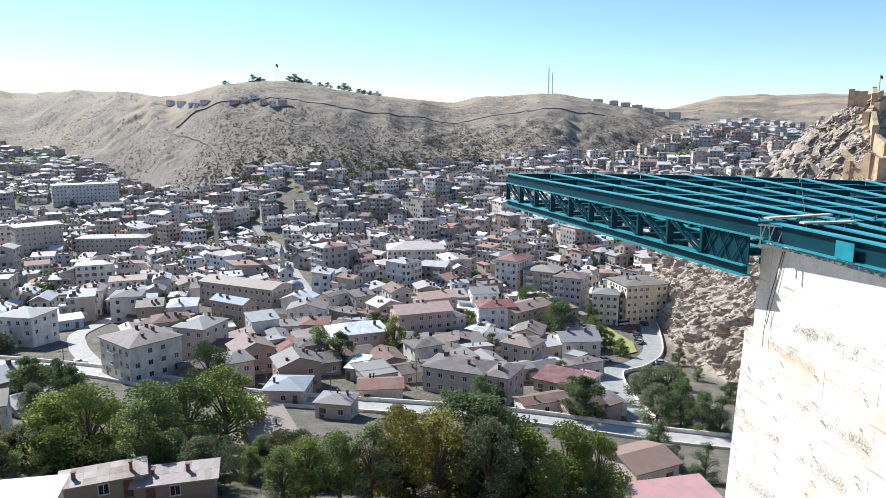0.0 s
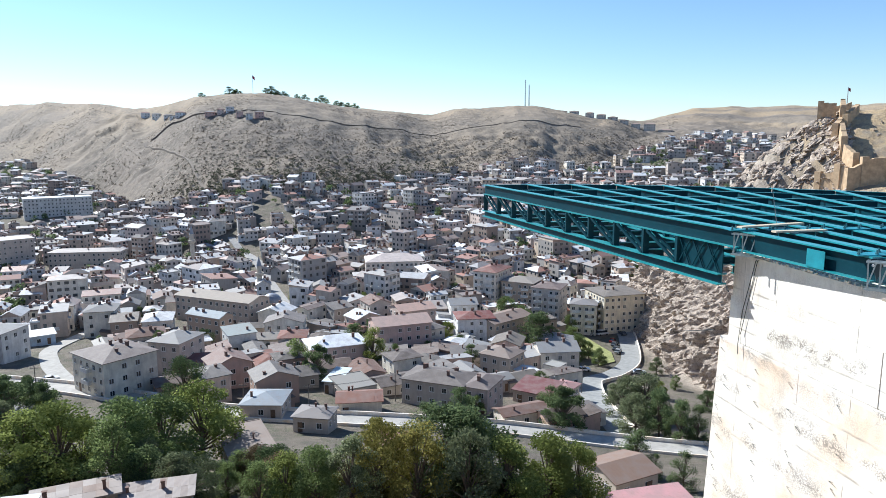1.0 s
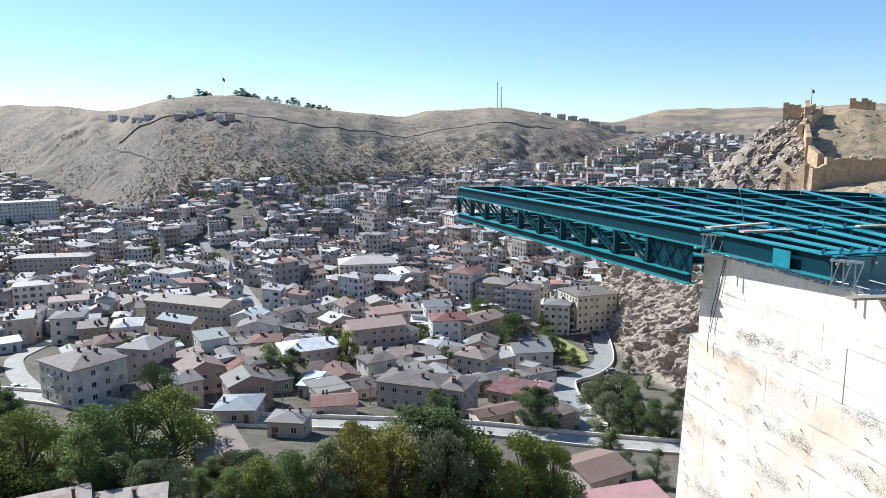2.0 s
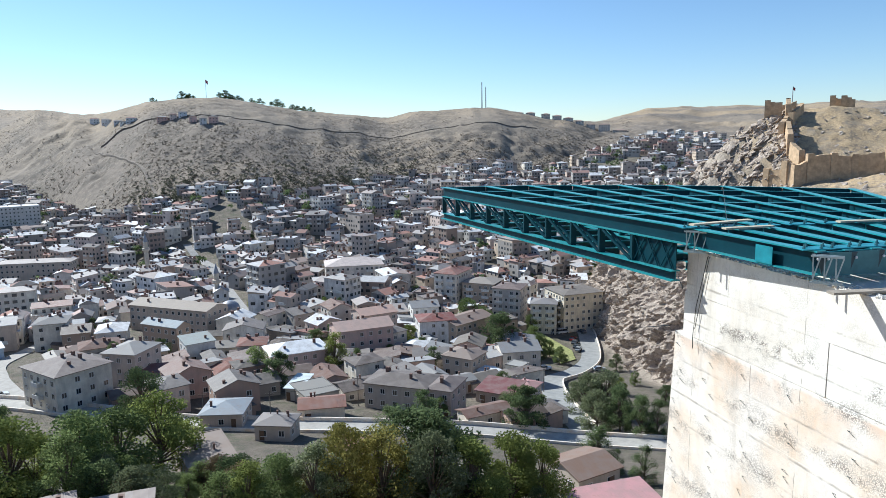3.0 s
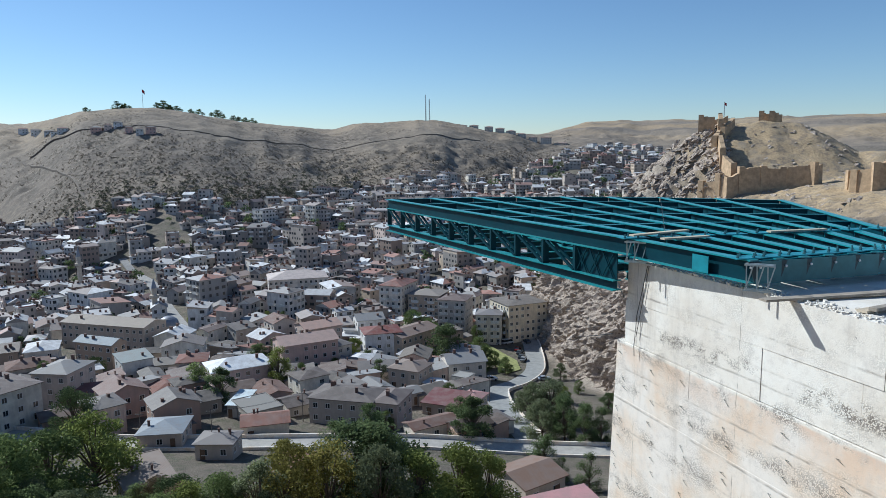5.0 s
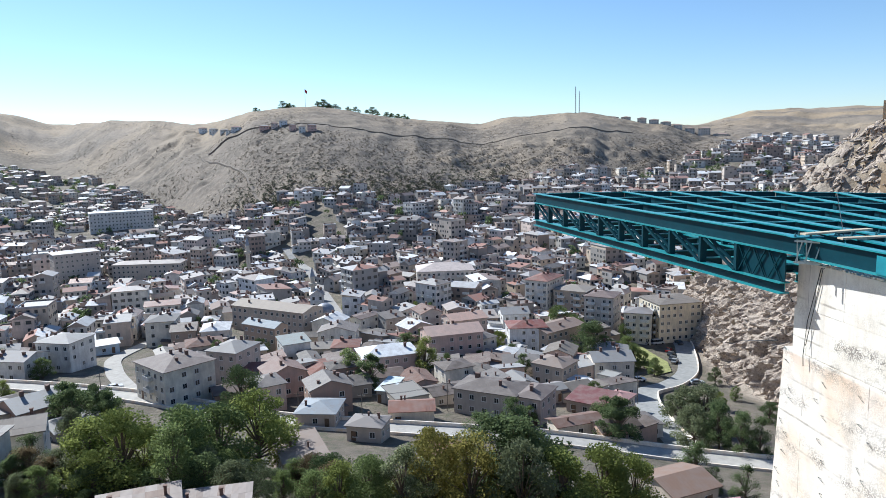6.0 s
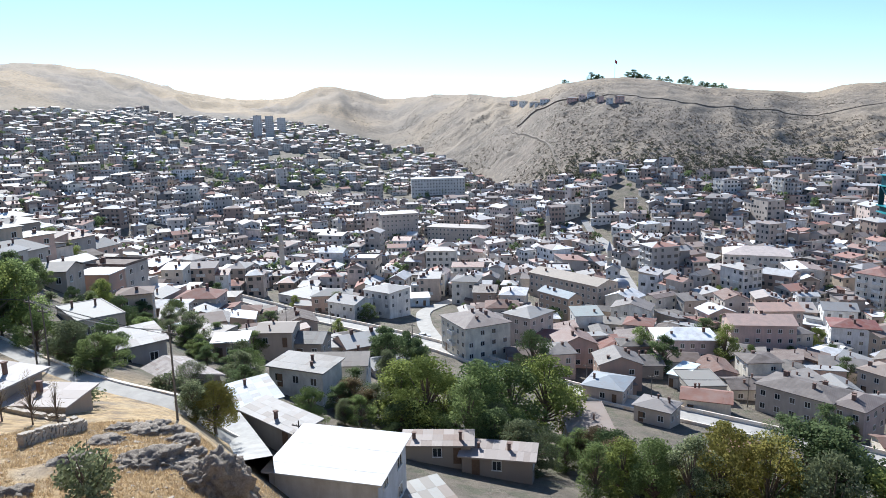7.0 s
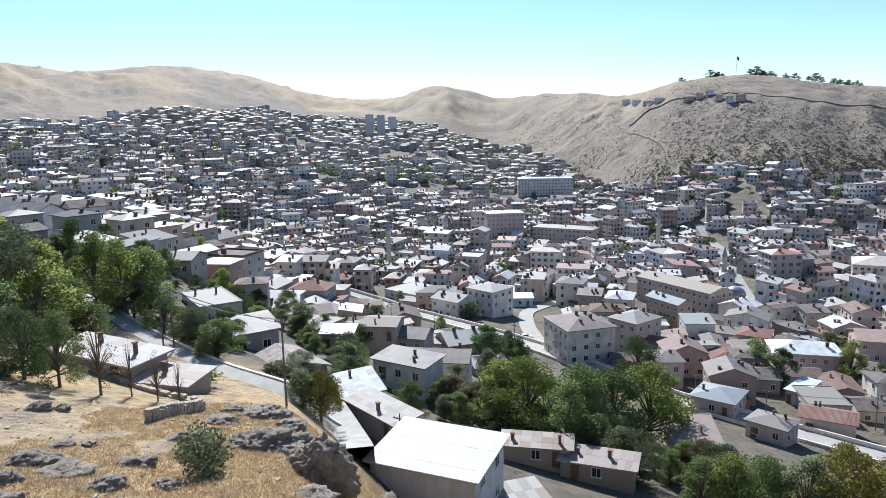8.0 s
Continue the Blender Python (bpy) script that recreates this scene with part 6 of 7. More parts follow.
def minaret(x, y, height, width, words):
    m = new("minaret")
    m.matrix_basis = pose(x, y, ground(x, y))
    k = width / 2
    s = Shape()
    s.box(-k * 1.25, k * 1.25, -k * 1.25, k * 1.25, -3, height * 0.14)
    part("base", s, STONE, m)
    s = Shape()
    s.tube((0, 0, height * 0.14), (0, 0, height * 0.80), k, k * 0.85, 14)
    part("shaft", s, STONE, m)
    s = Shape()
    s.tube((0, 0, height * 0.585), (0, 0, height * 0.62), k * 0.95, k * 1.6, 14)
    s.tube((0, 0, height * 0.62), (0, 0, height * 0.665), k * 1.6, k * 1.6, 14)
    part("gallery", s, STONE, m)
    s = Shape()
    s.tube((0, 0, height * 0.80), (0, 0, height), k * 0.98, 0.03, 14)
    part("spire", s, LEAD, m)
    return tagged(m, words, "minaret")


def dome(x, y, z, r, words):
    d = new("dome")
    d.matrix_basis = pose(x, y, z)
    s = Shape()
    n, rows = 18, 6
    for j in range(rows):
        a, b = j * math.pi / 2 / rows, (j + 1) * math.pi / 2 / rows
        s.tube((0, 0, r * 0.85 * math.sin(a)), (0, 0, r * 0.85 * math.sin(b)), r * math.cos(a), r * math.cos(b) + 0.01, n, 0, False)
    part("shell", s, LEAD, d, soft=True)
    s = Shape()
    s.tube((0, 0, -1.4), (0, 0, 0.02), r * 1.04, r * 1.04, n)
    part("drum", s, STONE, d)
    return tagged(d, words, "dome")


def lattice_mast(x, y, height):
    m = new("radio_mast")
    m.matrix_basis = pose(x, y, ground(x, y) - 0.5)
    k = 0.8
    for a in range(3):
        s = Shape()
        p = Vector((k * math.cos(a * 2.094), k * math.sin(a * 2.094), 0))
        s.tube(p, p * 0.6 + Vector((0, 0, height)), 0.28, 0.2, 5)
        part("leg", s, METAL, m)
    n = int(height / 2.4)
    for i in range(n):
        s = Shape()
        for a in range(3):
            p = Vector((k * math.cos(a * 2.094), k * math.sin(a * 2.094), 2.4 * i))
            q = Vector((k * math.cos((a + 1) * 2.094) * 0.9, k * math.sin((a + 1) * 2.094) * 0.9, 2.4 * (i + 1)))
            s.tube(p, q, 0.12, 0.12, 4)
        part("brace", s, METAL, m)
    return tagged(m, "slim lattice radio mast on the ridge", "mast", "radio masts on the ridge")


def flag_pole(x, y, z, height, w):
    f = new("flagpole")
    f.matrix_basis = pose(x, y, z)
    s = Shape()
    s.tube((0, 0, -1), (0, 0, height), 0.26, 0.16, 6)
    part("pole", s, METAL, f)
    s = Shape()
    for i in range(5):
        a, b = i / 5, (i + 1) / 5
        s.face([(a * w * 0.5, 0.3 * math.sin(a * 5), height - w * 0.62 - a * w * 0.5), (b * w * 0.5, 0.3 * math.sin(b * 5), height - w * 0.62 - b * w * 0.5), (b * w * 0.5, 0.3 * math.sin(b * 5), height - b * w * 0.4), (a * w * 0.5, 0.3 * math.sin(a * 5), height - a * w * 0.4)])
    part("flag", s, plain("red_cloth", (0.32, 0.02, 0.03), 0.8), f)
    return tagged(f, "flagpole with a hanging red flag", "flagpole")


minaret(-69.9, 296.5, 21, 2.4, "stone minaret with a grey spire in the old town")
minaret(-220, 262, 27, 2.6, "pale minaret with a gallery near the street")
minaret(-130, 395, 26, 2.4, "pale minaret among the blocks of the centre")
minaret(-262, 370, 22, 2.2, "pale minaret of a small town mosque")
dome(-59.9, 272.7, ground(-59.9, 272.7) + 6.0, 3.8, "lead-grey dome over a small town mosque")
lattice_mast(143.6, 986, 36)
lattice_mast(149.6, 991, 30)
flag_pole(-215.2, 923.6, ground(-215.2, 923.6), 23, 6)
flag_pole(209, 345, ground(209, 345) + 5, 7, 2.2)

# ---- poles and wires ----
WOOD = plain("weathered_wood", (0.13, 0.115, 0.10), 0.9, 0, 0.3, 5)
WIRE = plain("black_wire", (0.03, 0.03, 0.03), 0.6)


def utility_pole(x, y, height, lamp=False):
    p = new("utility_pole")
    z = ground(x, y)
    p.matrix_basis = pose(x, y, z)
    s = Shape()
    s.tube((0, 0, -1), (0, 0, height), 0.11, 0.07, 8)
    part("post", s, WOOD, p)
    s = Shape()
    s.box(-0.9, 0.9, -0.05, 0.05, height - 0.7, height - 0.58)
    part("crossarm", s, WOOD, p)
    for q in (-0.75, -0.25, 0.25, 0.75):
        s = Shape()
        s.tube((q, 0, height - 0.58), (q, 0, height - 0.38), 0.05, 0.04, 6)
        part("insulator", s, STONE, p)
    tagged(p, "slender wooden utility pole with a crossarm", "utility pole", "utility poles")
    return Vector((x, y, z + height - 0.4))


def wire(a, b, sag, r=0.018):
    n = 14
    pts = [a.lerp(b, i / n) - Vector((0, 0, sag * 4 * (i / n) * (1 - i / n))) for i in range(n + 1)]
    tagged(part("wire", cable(pts, r), WIRE), "thin sagging overhead wire", "wire", "overhead wires")


P0 = utility_pole(-46.8, 40.6, 8.5)
P1 = utility_pole(-74.8, 46.4, 8.3)
P2 = utility_pole(-74.2, 47.4, 7.4)
P3 = utility_pole(-82.6, 84.3, 5.8)
P4 = utility_pole(-45.9, 55.5, 5.0)
P5 = utility_pole(-104.9, 142.3, 10.0)
P6 = utility_pole(-68.4, 73.0, 5.0)
P7 = utility_pole(-82.5, 145.0, 10.0)
P8 = utility_pole(-69.3, 204.4, 10.0)
P9 = utility_pole(-112.3, 133.8, 10.0)
P10 = utility_pole(-23.7, 138.5, 9.5)
P11 = utility_pole(43.1, 181.0, 8.1)
P12 = utility_pole(-6.8, 161.6, 7.6)
P13 = utility_pole(-40.1, 150.0, 6.6)
for side in (-0.6, 0, 0.6):
    wire(P1 + Vector((side, 0, 0)), P1 + Vector((-62 + side, -22, 6.5)), 1.3)
    wire(P1 + Vector((side, 0, 0)), P0 + Vector((side, 0, 0)), 0.8)
    wire(P3 + Vector((side, 0, 0)), P1 + Vector((side, 0, 0)), 0.8)
    wire(P10 + Vector((side, 0, 0)), P12 + Vector((side, 0, 0)), 0.8)


# ---- fittings of the deck ----
PALE_STEEL = plain("galvanised_steel", (0.40, 0.47, 0.48), 0.45, 0.2, 0.2, 4)
FADED_STEEL = plain("faded_teal_steel", (0.03, 0.26, 0.32), 0.4, 0.2, 0.2, 4)
GREY_STEEL = plain("grey_primed_steel", (0.05, 0.15, 0.17), 0.5, 0.2, 0.2, 3)
DARK = plain("dark_steel", (0.02, 0.04, 0.05), 0.5)
TIMBER = plain("raw_timber", (0.50, 0.42, 0.31), 0.85, 0, 0.25, 4)
OLD_TIMBER = plain("weathered_timber", (0.30, 0.26, 0.21), 0.9, 0, 0.3, 4)


def bracket(at, along, width, height):
    """A small lattice frame of bars."""
    b = new("support_frame")
    up = Vector((0, 0, 1))
    out = Vector((-along.y, along.x, 0)) * 0.16
    for z, o in ((0.0, 0), (height, 0), (height, 1), (0.0, 1)):
        s = Shape()
        s.beam(at + up * z + out * o, at + along * width + up * z + out * o, 0.04, 0.04)
        part("rail", s, PALE_STEEL, b)
    for i in range(3):
        p = at + along * (width * (0.06 + 0.36 * i))
        for q, o in ((0.24, 0), (-0.03, 1)):
            s = Shape()
            s.beam(p + out * o, p + along * (width * q) + out * o + up * height, 0.026, 0.026)
            part("strut", s, PALE_STEEL, b)
    return tagged(b, "small pale steel lattice support frame on the wall", "support frame", "support frames of the deck")


axis0 = (ring_end(0) - near_end(0)).normalized()
bracket(ring_end(0) + Vector((-0.32, -0.15, -0.64)), Vector((0.75, -0.66, 0)).normalized(), 0.62, 0.56)
bracket(near_end(0) + Vector((-0.30, -0.10, -0.66)), Vector((0.75, -0.66, 0)).normalized(), 0.62, 0.58)

bolt = Shape()
bolt.tube((0, 0, 0), (0, 0, 0.04), 0.036, 0.036, 6)
bolt.tube((0, 0, 0.04), (0, 0, 0.10), 0.02, 0.02, 6)
BOLT = bolt.mesh("bolt", GREY_STEEL)
plate = Shape()
plate.box(-0.40, 0.40, -0.20, 0.20, 0, 0.02)
PLATE = plate.mesh("splice_plate", FADED_STEEL)
knob = Shape()
knob.tube((0, 0, 0), (0, -0.03, 0), 0.028, 0.028, 10)
KNOB = knob.mesh("bolt_head", plain("white_bolt_head", (0.7, 0.7, 0.7), 0.4))
for i in range(BEAMS):
    s = i / (BEAMS - 1)
    for place, n in ((ring_end(s), 1), (near_end(s) + Vector((0, 0.3, 0)), 1)):
        part("splice_plate", PLATE, None, deck, at=pose(place.x, place.y, place.z + 0.004, 0, 0, 4))
        for k in range(4):
            part("bolt", BOLT, None, deck, at=pose(place.x - 0.3 + 0.2 * k, place.y + (0.12 if k % 2 else -0.12), place.z + 0.024))
    p = near_end(s)
    g = Shape()
    g.face([(p.x - 0.16, p.y - 0.02, p.z - 0.05), (p.x, p.y - 0.02, p.z - 0.5), (p.x + 0.16, p.y - 0.02, p.z - 0.05)])
    g.face([(p.x - 0.16, p.y - 0.05, p.z - 0.05), (p.x, p.y - 0.05, p.z - 0.5), (p.x + 0.16, p.y - 0.05, p.z - 0.05)])
    g.face([(p.x - 0.16, p.y - 0.05, p.z - 0.05), (p.x, p.y - 0.05, p.z - 0.5), (p.x, p.y - 0.02, p.z - 0.5), (p.x - 0.16, p.y - 0.02, p.z - 0.05)])
    g.face([(p.x + 0.16, p.y - 0.05, p.z - 0.05), (p.x, p.y - 0.05, p.z - 0.5), (p.x, p.y - 0.02, p.z - 0.5), (p.x + 0.16, p.y - 0.02, p.z - 0.05)])
    part("gusset", g, DARK, deck)
    for k in (-0.12, 0.12):
        part("bolt_head", KNOB, None, deck, at=pose(p.x + k, p.y - 0.055, p.z - 0.17))
for i in range(BEAMS - 1):
    a, b = near_end(i / 8), near_end((i + 1) / 8)
    s = Shape()
    s.box(a.x + 0.02, b.x - 0.02, a.y - 0.012, a.y + 0.012, a.z - 0.56, a.z - 0.04)
    part("face_plate", s, GREY_STEEL, deck)
s = Shape()
a = near_end(0).lerp(ring_end(0), 0.28)
s.beam(a + Vector((-0.15, 0, -0.3)), a + axis0 * 0.55 + Vector((-0.15, 0, -0.3)), 0.012, 0.42)
part("joint_plate", s, FADED_STEEL, deck)


def plank(a, b, w=0.2, h=0.045, fresh=True, words="bare timber plank laid on the deck"):
    s = Shape()
    s.beam(a, b, w, h)
    tagged(part("plank", s, TIMBER if fresh else OLD_TIMBER), words, "plank", "loose planks")


plank(ring_end(0) + Vector((-0.15, -0.2, 0.10)), ring_end(0.2) + Vector((0.2, 0.35, 0.12)))
plank(ring_end(0.05) + Vector((0.1, -0.75, 0.05)), ring_end(0.23) + Vector((0.1, -0.55, 0.05)))
plank(ring_end(0.5) + Vector((0.0, -0.25, 0.07)), ring_end(0.72) + Vector((0.1, -0.2, 0.07)))
plank(on_wall(6.12, -0.72, 3.30), on_wall(6.75, 3.8, 3.27), 0.24, 0.05, False, "long weathered plank jutting over the wall's edge")
plank(on_wall(7.6, 0.35, 3.31), on_wall(7.2, 3.4, 3.31), 0.22, 0.05, True, "timber plank lying on the concrete")
plank(on_wall(7.75, 0.45, 3.25), on_wall(7.3, 3.6, 3.25), 0.16, 0.07, False, "timber batten lying on the planks")

# tie bars left in the wall, cords and cables
ties = random.Random(9)
for row, drop in enumerate((6.3, 6.95, 7.4, 8.0, 8.4, 9.0, 9.5, 10.1, 10.6)):
    for k in range(7):
        a, d = -0.2 + k * 1.6 + ties.uniform(-0.25, 0.25), drop + ties.uniform(-0.12, 0.12)
        s = Shape()
        p = on_wall(a, -0.02, d)
        q = on_wall(a - 0.06, -0.02 - ties.uniform(0.04, 0.08), d - 0.03)
        s.tube(p, q, 0.006, 0.006, 5)
        s.tube(q, on_wall(a + ties.uniform(0.05, 0.14), -0.05, d + ties.uniform(0.05, 0.12)), 0.006, 0.006, 5)
        part("tie_bar", s, DARK, abutment)

def cord(words, r, *pts):
    tagged(part("cord", cable(pts, r), WIRE), words, "cord", "cords and cables")


cord("black cord hanging down the concrete wall", 0.012, on_wall(1.0, 0.2, 3.33), on_wall(1.05, -0.05, 3.42), on_wall(0.62, -0.06, 4.95), on_wall(0.62, -0.13, 5.86), on_wall(0.66, -0.14, 6.15))
cord("black cord hanging down the concrete wall", 0.010, on_wall(1.1, 0.2, 3.33), on_wall(1.12, -0.05, 3.42), on_wall(0.75, -0.06, 5.0), on_wall(0.6, -0.06, 5.6))
cord("thin dark cord over the steel deck", 0.010, ring_end(0.05) + Vector((0.2, -0.8, -0.6)), ring_end(0.12) + Vector((0, 0, 0.06)), far_end(0.75) + Vector((0, 0, 0.06)))
wire(on_wall(-0.45, -0.2, 5.75), Vector((92, 250, ground(92, 250) + 1)), 0.4, 0.022)
wire(on_wall(-0.3, 0.1, 4.6), Vector((110, 255, ground(110, 255) + 1)), 0.4, 0.018)

# ---- crags of the castle rock ----
def crag_stone():
    m, t, b = nodes_of("craggy_rock", 0.95)
    a = noise_of(t, 0.22, 11, 0.74, "Position", (1, 1, 0.7), 2.0)
    f = noise_of(t, 0.9, 8, 0.75, "Position", (1.0, 0.45, 1.3), 1.2)
    c = ramp(t, a, [(0.34, (0.20, 0.16, 0.125)), (0.44, (0.40, 0.325, 0.26)), (0.57, (0.54, 0.45, 0.365)), (0.74, (0.66, 0.57, 0.47))])
    # low parts of the bump noise darkened: crevice shade put into the colour
    c = mix(t, ramp(t, f, [(0.40, grey(0.85)), (0.48, grey(0))]), c, (0.16, 0.125, 0.10))
    link(t, c, b.inputs["Base Color"])
    bump(t, b, f, 1.0, 0.7)
    return m


def crags():
    foot = ((96, 158), (81, 178), (77.5, 200), (78, 228), (81, 262), (84, 296), (96, 318))
    k = np.array(foot, float)
    uu = np.linspace(0, len(k) - 1, 380)
    x, y = spline(np.arange(len(k)), k, uu).T
    dx, dy = np.gradient(x), np.gradient(y)
    n = np.hypot(dx, dy)
    ix, iy = dy / n, -dx / n
    base = land(x, y, False)
    rows = 110
    s = Shape()
    for i in range(len(x)):
        for j in range(rows):
            h = 58.0 * j / (rows - 1) * (1 - 0.6 * max(0, uu[i] - 4.6) / 1.4) * (0.35 + 0.65 * min(1, uu[i] / 1.6))
            p = Vector((x[i], y[i], base[i] - 2 + h))
            q = p * 0.055
            v = noise.fractal(q, 0.8, 2.1, 6) * 3.5 + abs(noise.noise(q * 2.3 + Vector((9, 4, 2)))) * 4.5 - abs(noise.noise(p * 0.25)) * 4.2 - abs(noise.noise(Vector((p.x + p.z * 0.5, p.y - p.z * 0.4, p.z * 0.5)) * 0.55)) * 3.0 - abs(noise.noise(Vector((p.x, p.y * 0.7 + p.z * 0.9 + 2.5 * noise.noise(p * 0.15), p.z * 0.4)) * 0.95)) * 1.7
            into = 1.5 + h * 0.30 + 0.006 * h * h - v - 1.3 * abs(noise.noise(Vector((p.x + p.z, p.y * 0.8, p.z * 0.6)) * 0.5 + Vector((3, 8, 1)))) + 0.9 * abs(noise.noise(p * 1.1))
            s.v.append((p.x + ix[i] * into, p.y + iy[i] * into, p.z + 0.6 * noise.noise(p * 0.5)))
    for i in range(len(x) - 1):
        for j in range(rows - 1):
            a = i * rows + j
            s.f.append((a, a + rows, a + rows + 1, a + 1))
            s.m.append(0)
    tagged(part("rock_face", s, crag_stone()), "steep folded grey-brown rock face above the road", "cliff", kind="structure")


crags()


def outcrops():
    """Folded grey crags on the flank and the crest of the castle hill."""
    rng = random.Random(29)
    s = Shape()
    bm = bmesh.new()
    bmesh.ops.create_icosphere(bm, subdivisions=2, radius=1)
    ball = [v.co.copy() for v in bm.verts]
    tris = [tuple(v.index for v in f.verts) for f in bm.faces]
    bm.free()
    for k in range(1420):
        crest = k > 1255
        az, r = (rng.uniform(32.5, 40.5), rng.uniform(285, 420)) if crest else (rng.uniform(23.5, 31.6), rng.uniform(255, 398))
        x, y = r * math.sin(radians(az)), r * math.cos(radians(az))
        inner = float(inside_rock(np.array([x]), np.array([y]))[0])
        if inner < 6:
            continue
        w, d, h = rng.uniform(1.2, 6.5), rng.uniform(0.8, 2.4), rng.uniform(0.5, 1.3) * (1.8 if rng.random() < 0.12 else 1)
        if crest:
            w, d, h = w * 0.35, d * 0.6, h * 0.35
        m = pose(x, y, ground(x, y) - 0.35 * h, 0, 0, 28 + rng.uniform(-35, 35)) @ pose(0, 0, 0, rng.uniform(-20, 20), -22 + rng.uniform(-22, 22), 0) @ Matrix.Diagonal((w, d, h, 1))
        off = Vector((k * 3.1, k * 1.7, k * 0.9))
        n = len(s.v)
        for c in ball:
            e = 1 + 0.75 * noise.fractal(c * 1.3 + off, 0.7, 2.2, 5) - 0.7 * abs(noise.noise(Vector((c.x * 1.6, c.y * 2.5, c.z * 2.5)) * 1.8 + off))
            s.v.append(tuple(m @ (c * e)))
        s.f += [tuple(n + i for i in f) for f in tris]
        s.m += [0] * len(tris)
    tagged(part("rock_outcrops", s, crag_stone()), "jagged grey-brown outcrops on the castle hill", "rock", kind="stuff")


outcrops()

# ---- rocky knoll: boulders, wall, dry grass ----
def boulder_stone():
    m, t, b = nodes_of("lichened_boulder", 0.95)
    a, f = noise_of(t, 1.6, 8, 0.75, "Position"), noise_of(t, 9, 6, 0.75, "Position")
    c = ramp(t, a, [(0.32, (0.16, 0.13, 0.105)), (0.46, (0.34, 0.285, 0.23)), (0.6, (0.46, 0.395, 0.32)), (0.75, (0.58, 0.51, 0.43))])
    c = mix(t, ramp(t, f, [(0.45, grey(0)), (0.6, grey(0.5))]), c, (0.16, 0.14, 0.12))
    link(t, c, b.inputs["Base Color"])
    bump(t, b, f, 1.0, 0.2)
    return m


BOULDER = boulder_stone()


def boulder(x, y, w, h):
    rng = random.Random(int(x * 97 + y * 31))
    bm = bmesh.new()
    bmesh.ops.create_icosphere(bm, subdivisions=5 if w > 3 else 4, radius=1)
    off = Vector((rng.uniform(0, 50), rng.uniform(0, 50), rng.uniform(0, 50)))
    for v in bm.verts:
        n = noise.fractal(v.co * 1.2 + off, 0.75, 2.1, 6) * 0.42 + abs(noise.noise(v.co * 2.7 + off)) * 0.34 - abs(noise.noise(v.co * 5.5 + off)) * 0.22 - abs(noise.noise(v.co * 11 + off)) * 0.10
        flat = 1 - 0.25 * max(0, v.co.z)
        v.co = v.co * (1 + n) * flat
    for f in bm.faces:
        f.smooth = True
    me = bpy.data.meshes.new("boulder")
    bm.to_mesh(me)
    bm.free()
    me.materials.append(BOULDER)
    ob = new("boulder", me)
    ob.matrix_basis = pose(x, y, ground(x, y) + h * 0.12, 0, 0, -math.degrees(math.atan2(x, y)) + rng.uniform(-20, 20)) @ Matrix.Diagonal((w * 0.46, w * 0.36, h * 0.62, 1))
    return tagged(ob, "large weathered grey boulder on the dry knoll" if w > 2.3 else "small weathered grey rock in dry grass", "rock", "rocks on the knoll")


boulder(-25.75, 24.0, 4.3, 3.7)
boulder(-29.49, 23.96, 4.08, 1.53)
boulder(-32.77, 37.76, 3.03, 1.40)
boulder(-22.08, 20.31, 2.52, 0.84)
boulder(-33.51, 21.84, 2.13, 0.78)
boulder(-30.80, 20.50, 2.32, 0.99)
boulder(-28.93, 19.70, 1.57, 0.79)
boulder(-40.15, 29.80, 1.97, 0.70)
boulder(-37.65, 29.78, 2.32, 0.84)
boulder(-36.59, 26.20, 2.38, 0.71)
boulder(-34.42, 13.58, 1.96, 0.72)
boulder(-34.12, 14.31, 1.80, 0.82)
boulder(-32.03, 14.12, 2.65, 0.69)
boulder(-28.56, 14.43, 1.73, 0.72)
boulder(-31.38, 17.65, 1.61, 0.71)
boulder(-31.69, 17.08, 1.28, 0.51)
boulder(-30.98, 11.37, 1.46, 0.73)
boulder(-35.98, 17.47, 0.84, 0.35)
boulder(-37.45, 16.69, 1.62, 0.43)
boulder(-27.46, 16.43, 1.16, 0.46)
boulder(-26.38, 16.29, 1.13, 0.51)
boulder(-38.91, 31.40, 2.18, 0.87)
boulder(-39.63, 30.49, 1.95, 0.69)
boulder(-33.93, 29.56, 2.40, 1.04)
boulder(-36.67, 30.97, 2.11, 0.85)
boulder(-46.03, 19.52, 1.71, 0.86)
boulder(-28.22, 10.18, 1.61, 0.81)
boulder(-28.72, 14.12, 1.01, 0.29)
boulder(-30.50, 27.40, 1.47, 0.92)
boulder(-45.54, 20.65, 1.29, 0.69)



